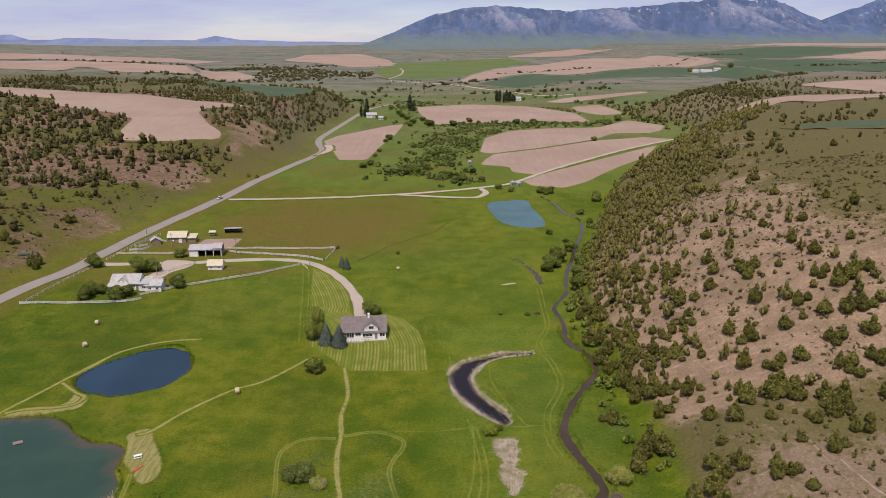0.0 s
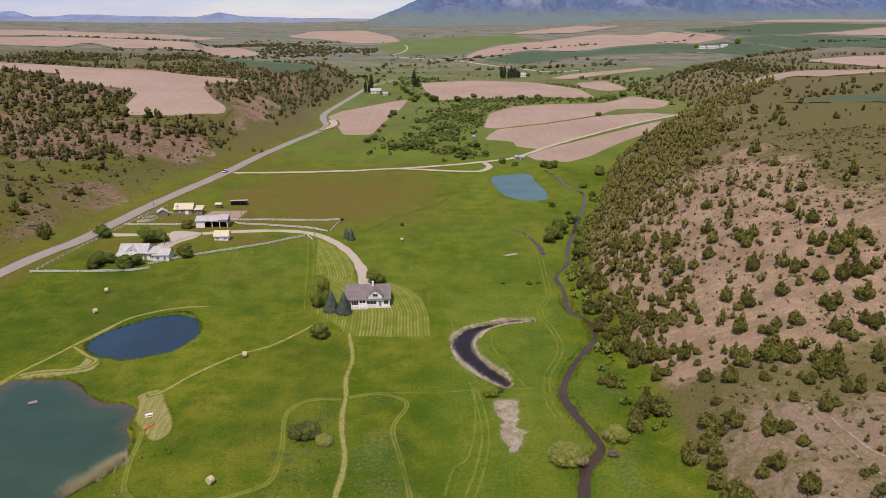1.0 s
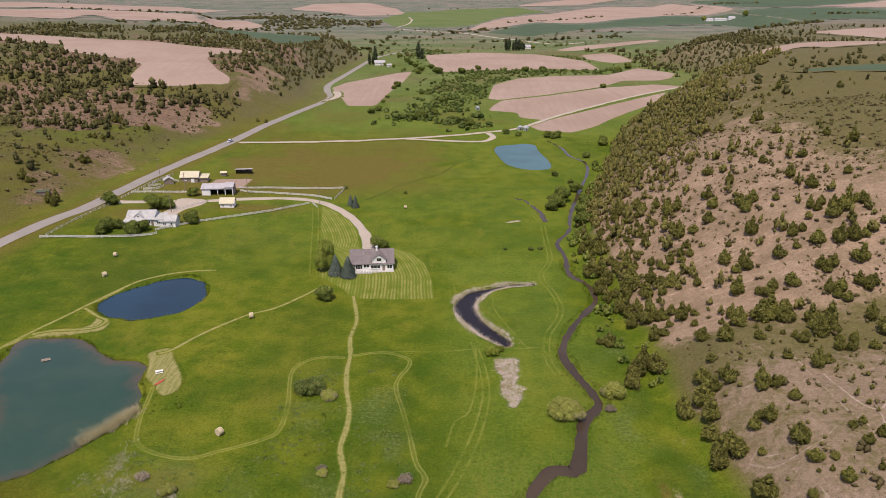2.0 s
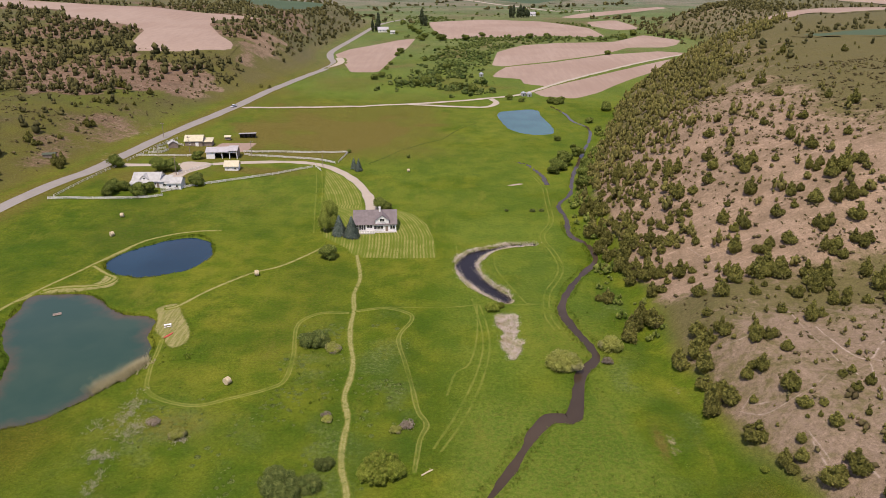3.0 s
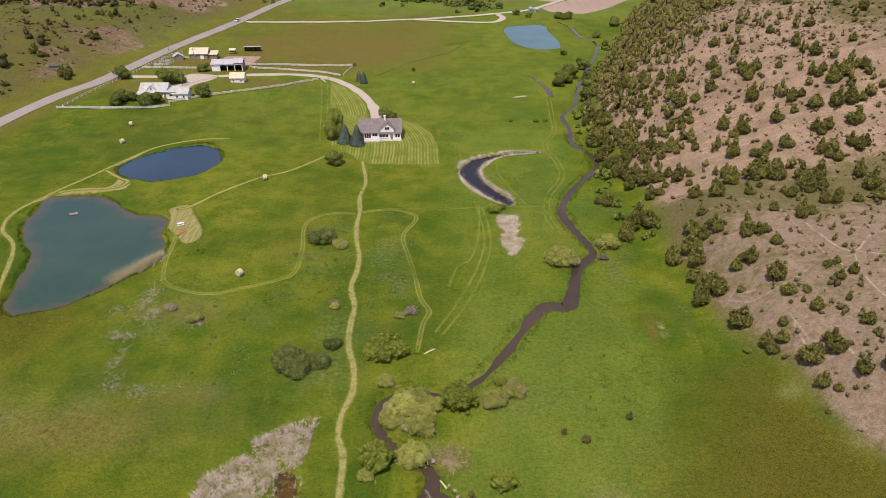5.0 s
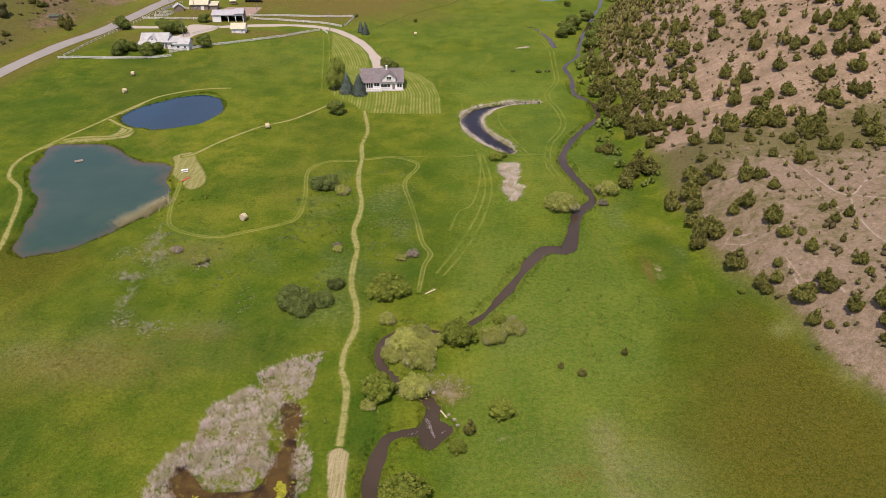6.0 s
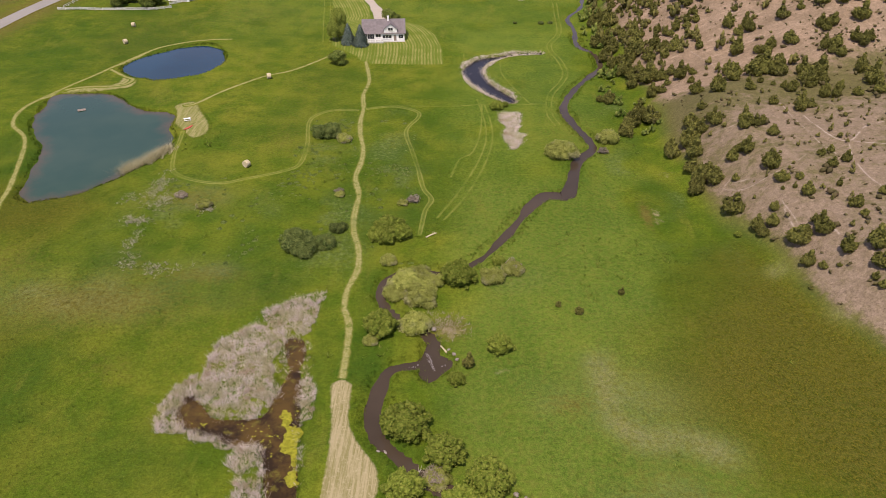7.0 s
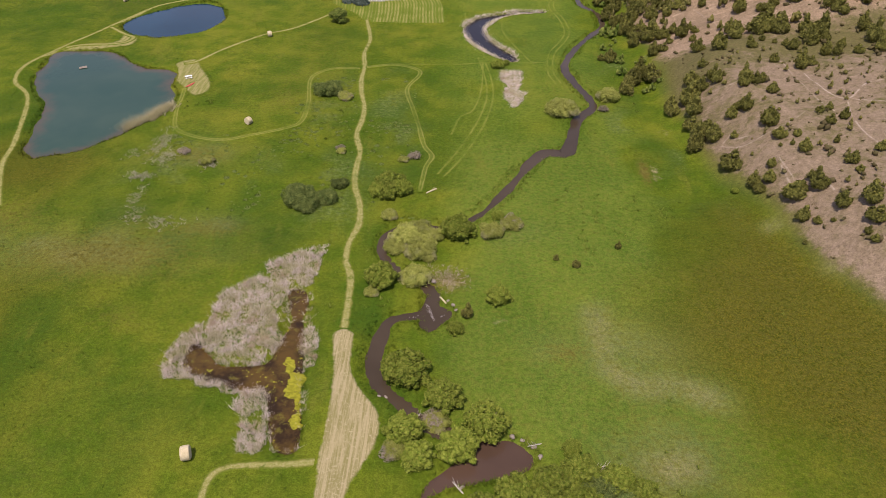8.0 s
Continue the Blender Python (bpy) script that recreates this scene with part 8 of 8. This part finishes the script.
for x in (-1.4, 1.4):
    for s in (-1, 1):
        w = part("wheel", rod(bmesh.new(), (x, s * 0.72, 0.33), (x, s * 0.93, 0.33), 0.33, 0.33, 16), M_TYRE, car)
        part("rim", rod(bmesh.new(), (x, s * 0.932, 0.33), (x, s * 0.945, 0.33), 0.2, 0.18, 12), M_STEEL, w)
for s in (-0.6, 0.6):
    part("headlight", box(bmesh.new(), 2.29, 2.33, s - 0.2, s + 0.2, 0.62, 0.78), M_GLASS, car)


def grain_bin(x, y, r=1.85, h=2.3):
    top = stand("grain_bin", x, y, 0, "round galvanised steel grain bin with a conical roof", "grain bin", "grain bins in the valley")
    part("drum", rod(bmesh.new(), (0, 0, -0.3), (0, 0, h), r, r, 24), M_STEEL, top)
    part("roof", rod(bmesh.new(), (0, 0, h + 0.01), (0, 0, h + r * 0.55), r * 1.05, 0.25, 24), M_STEEL, top)
    part("hatch", box(bmesh.new(), -0.4, 0.4, -r - 0.05, -r + 0.1, 0.3, 1.6), M_DARK, top)


for x, y in ((22, 588), (49, 499), (53, 496.4)):
    grain_bin(x, y)


def small_house(x, y, turn, w, d, eave, ridge, roof, label):
    top = stand("farm_building", x, y, turn, label, "building", "far farm buildings")
    part("wall", shell(-w / 2, w / 2, -d / 2, d / 2, -1.0, eave, ridge), M_WHITE, top)
    part("roof", gable(-w / 2, w / 2, -d / 2, d / 2, eave, ridge), roof, top)
    for i in (-0.28, 0.05, 0.32):
        window(top, i * w, -d / 2, eave * 0.55, 1.3, 1.1)
    door(top, 0.18 * w, -d / 2, -0.05)


small_house(-92, 938, 8, 13, 8, 3.2, 6.0, M_GREYROOF, "far white farmhouse beside the road")
small_house(-78, 915, 5, 6, 5, 2.5, 4.0, M_SHINGLE, "far small grey outbuilding beside the road")
small_house(118, 1180, 0, 15, 9, 3.5, 6.0, M_GREYROOF, "far white farm building behind poplars")
for x, w in ((655, 24), (690, 30), (722, 16)):
    small_house(x, 1935 + (x - 655) * 0.3, 0, w, 12, 5, 8.5, M_GREYROOF, "far white farm building on the plain")
M_POPLAR = leaf_material("dark poplar leaves", (0.030, 0.042, 0.022), (0.075, 0.090, 0.042))
POPLAR = Kind("poplar", shapes("crown", 3, lambda: crown([(rng.uniform(-0.05, 0.05), rng.uniform(-0.05, 0.05), z, r, 1.3) for z, r in ((0.45, 0.34), (0.9, 0.42), (1.4, 0.38), (1.85, 0.28), (2.2, 0.16))], 420, 0.075, tips=60), M_POPLAR), trunk_mesh("trunk", 1.2, 0.05, 3), "tall dark poplar in a far row", "poplar", "far poplars")
for x, y, w, h in ((84, 1147, 7, 1.0), (88.5, 1145, 7.5, 1.1), (95, 1143, 6.5, 0.95), (99, 1142, 7.5, 1.1), (104, 1146, 7, 1.05), (109, 1150, 6.5, 0.85), (112, 1153, 6, 0.8)):
    POPLAR.set(x, y, w, h)
for x, y, w, h in ((-105, 938, 5.5, 1.15), (-98.5, 945, 7.5, 1.3), (-101, 941, 5, 0.9), (-46, 1015, 8.5, 1.15), (-41, 1010, 7, 0.9)):
    POPLAR.set(x, y, w, h, label="tall dark poplar beside the far farmhouse")
for x, y, w in ((640, 1920, 14), (745, 1925, 16), (700, 1960, 12), (128, 1168, 7), (-84, 922, 5), (-72, 905, 5)):
    LEAFY.set(x, y, w, 0.9, label="dark tree beside the far farm")

# floating algae
mats = []
for poly, n, size in ((rounded([(-24, 47.1), (-22.8, 47.8), (-21.6, 44.1), (-20, 43), (-18.9, 35.2), (-19.2, 33.7), (-20.4, 33.6), (-20.8, 37.3), (-22.4, 41.7)], 0.8), 2600, 0.30), (MARSH, 1500, 0.16)):
    px, py = zip(*poly)
    x, y = rng.uniform(min(px), max(px), n), rng.uniform(min(py), max(py), n)
    d = inside(x, y, poly) + 0.8 * vnoise(x, y, 1.7, 51) + 0.3 * vnoise(x, y, 0.7, 76)
    keep = (d > 0) if size > 0.2 else (d > -0.2) & ((d < 0.7) | (vnoise(x, y, 2.4, 52) > 0.55)) & (rng.random(n) < 0.75)
    mats.append((x[keep], y[keep], size * rng.uniform(0.4, 1.3, keep.sum())))
x, y, r = (np.concatenate(c) for c in zip(*mats))
turn = np.linspace(0, 6.2832, 7)[:6]
rad = r[:, None] * rng.uniform(0.6, 1.2, (len(x), 6))
v = np.stack([x[:, None] + rad * np.cos(turn), y[:, None] + rad * np.sin(turn) * 0.8, np.broadcast_to((-0.40 + 0.02 * rng.random(len(x)))[:, None], rad.shape)], -1)
f = (np.array([(0, 1, 2), (0, 2, 3), (0, 3, 4), (0, 4, 5)])[None] + 6 * np.arange(len(x))[:, None, None]).reshape(-1, 3)
tagged(new("algae", mesh_of("algae", v.reshape(-1, 3), f, leaf_material("yellow green algae", (0.19, 0.185, 0.016), (0.34, 0.32, 0.032), vary=0.0))), "yellow-green algae floating on the bog water", "algae", kind="stuff")

# stones of the creek
M_STONE = surface("pale creek stone", (0.30, 0.25, 0.21), (0.20, 0.165, 0.135), 2.0, 12.0, 0.85, 0.4)
for i, (x, y, r) in enumerate([(-3.6, 67.2, 0.5), (-2.8, 66.8, 0.35), (-2.0, 66.3, 0.55), (-4.4, 66.6, 0.3), (2.4, 61.2, 0.4), (2.9, 60.0, 0.4), (1.4, 62.2, 0.35), (-1.4, 67.6, 0.6), (11.6, 33.2, 0.5), (13.0, 32.6, 0.4), (14.6, 31.4, 0.5), (15.3, 29.8, 0.45), (-7.2, 40.2, 0.4), (-8.2, 40.0, 0.3), (4.6, 24.6, 0.4)]):
    v, f = BALL_V * (1 + 0.18 * rng.normal(size=(len(BALL_V), 1)).clip(-1.4, 1.4)) * (r, r * 0.75, r * 0.5), BALL_F
    stone = new("stone", mesh_of("stone", v, f, M_STONE))
    stone.matrix_basis = pose(x, y, float(ground_z(x, y)) + 0.12 * r, 0, 0, 40 * i)
    tagged(stone, "pale rounded stone at the creek's edge", "stone", "stones along the creek")

# broken water over the creek's steps
foam = []
for ax, ay, bx, by, n in ((-2.3, 61.6, -1.5, 59.6, 60), (-1.6, 59.8, -0.8, 57.4, 50), (-4.9, 68.4, -4.1, 69.1, 20), (0.3, 58.6, 1.0, 58.9, 12), (-5.2, 58.0, -3.4, 58.6, 10)):
    k = rng.random(n)
    p = np.c_[ax + (bx - ax) * k, ay + (by - ay) * k] + rng.normal(scale=0.16, size=(n, 2))
    foam.append(np.c_[p, rng.uniform(0.03, 0.09, n)])
foam = np.concatenate(foam)
rad = foam[:, 2:3] * rng.uniform(0.5, 1.3, (len(foam), 6))
v = np.stack([foam[:, :1] + rad * np.cos(turn), foam[:, 1:2] + rad * np.sin(turn) * 1.6, np.broadcast_to((-0.48 + 0.02 * rng.random(len(foam)))[:, None], rad.shape)], -1)
f = (np.array([(0, 1, 2), (0, 2, 3), (0, 3, 4), (0, 4, 5)])[None] + 6 * np.arange(len(foam))[:, None, None]).reshape(-1, 3)
tagged(new("foam", mesh_of("foam", v.reshape(-1, 3), f, surface("broken water", (0.26, 0.22, 0.20), (0.14, 0.115, 0.10), 3.0, 14.0, 0.6, world=True))), "pale foam where the creek falls into its pool", "foam", kind="stuff")

# bleached dead branches among the creek shrubs
M_BLEACHED = surface("bleached dead wood", (0.56, 0.50, 0.43), (0.40, 0.35, 0.30), 2.0, 14.0, 0.85)
for x, y, turn_by in ((23.2, 27.8, 0), (25.6, 26.6, 70), (4.2, 24.2, 130), (-2.4, 36.0, 40), (14.5, 31.6, 200)):
    branch = stand("dead_branch", x, y, turn_by, "bleached dead branch beside the creek shrubs", "branch", "dead branches along the creek")
    part("limb", rod(bmesh.new(), (-1.2, 0, 0.05), (1.1, 0.3, 0.75), 0.09, 0.04, 7), M_BLEACHED, branch)
    for k in range(5):
        a = -0.7 + 0.35 * k
        part("twig", rod(bmesh.new(), (a, 0.13 * a, 0.35 + 0.28 * a), (a + 0.5, 0.5 - 0.28 * (k % 3), 0.9 + 0.2 * k), 0.035, 0.012, 5), M_BLEACHED, branch)

# roadside hut
pump = stand("pump_house", -184.5, 305.0, 12, "low green-roofed pump house on the slope above the road", "hut")
part("wall", shell(-2.6, 2.6, -1.6, 1.6, -0.6, 1.6, 2.1), M_WOOD, pump)
part("roof", gable(-2.6, 2.6, -1.6, 1.6, 1.6, 2.1, "x", 0.3), surface("mossy green roof felt", (0.085, 0.100, 0.060), (0.060, 0.070, 0.045), 1.0, 8.0), pump)
door(pump, 1.0, -1.6, -0.3, 0.8, 1.7)
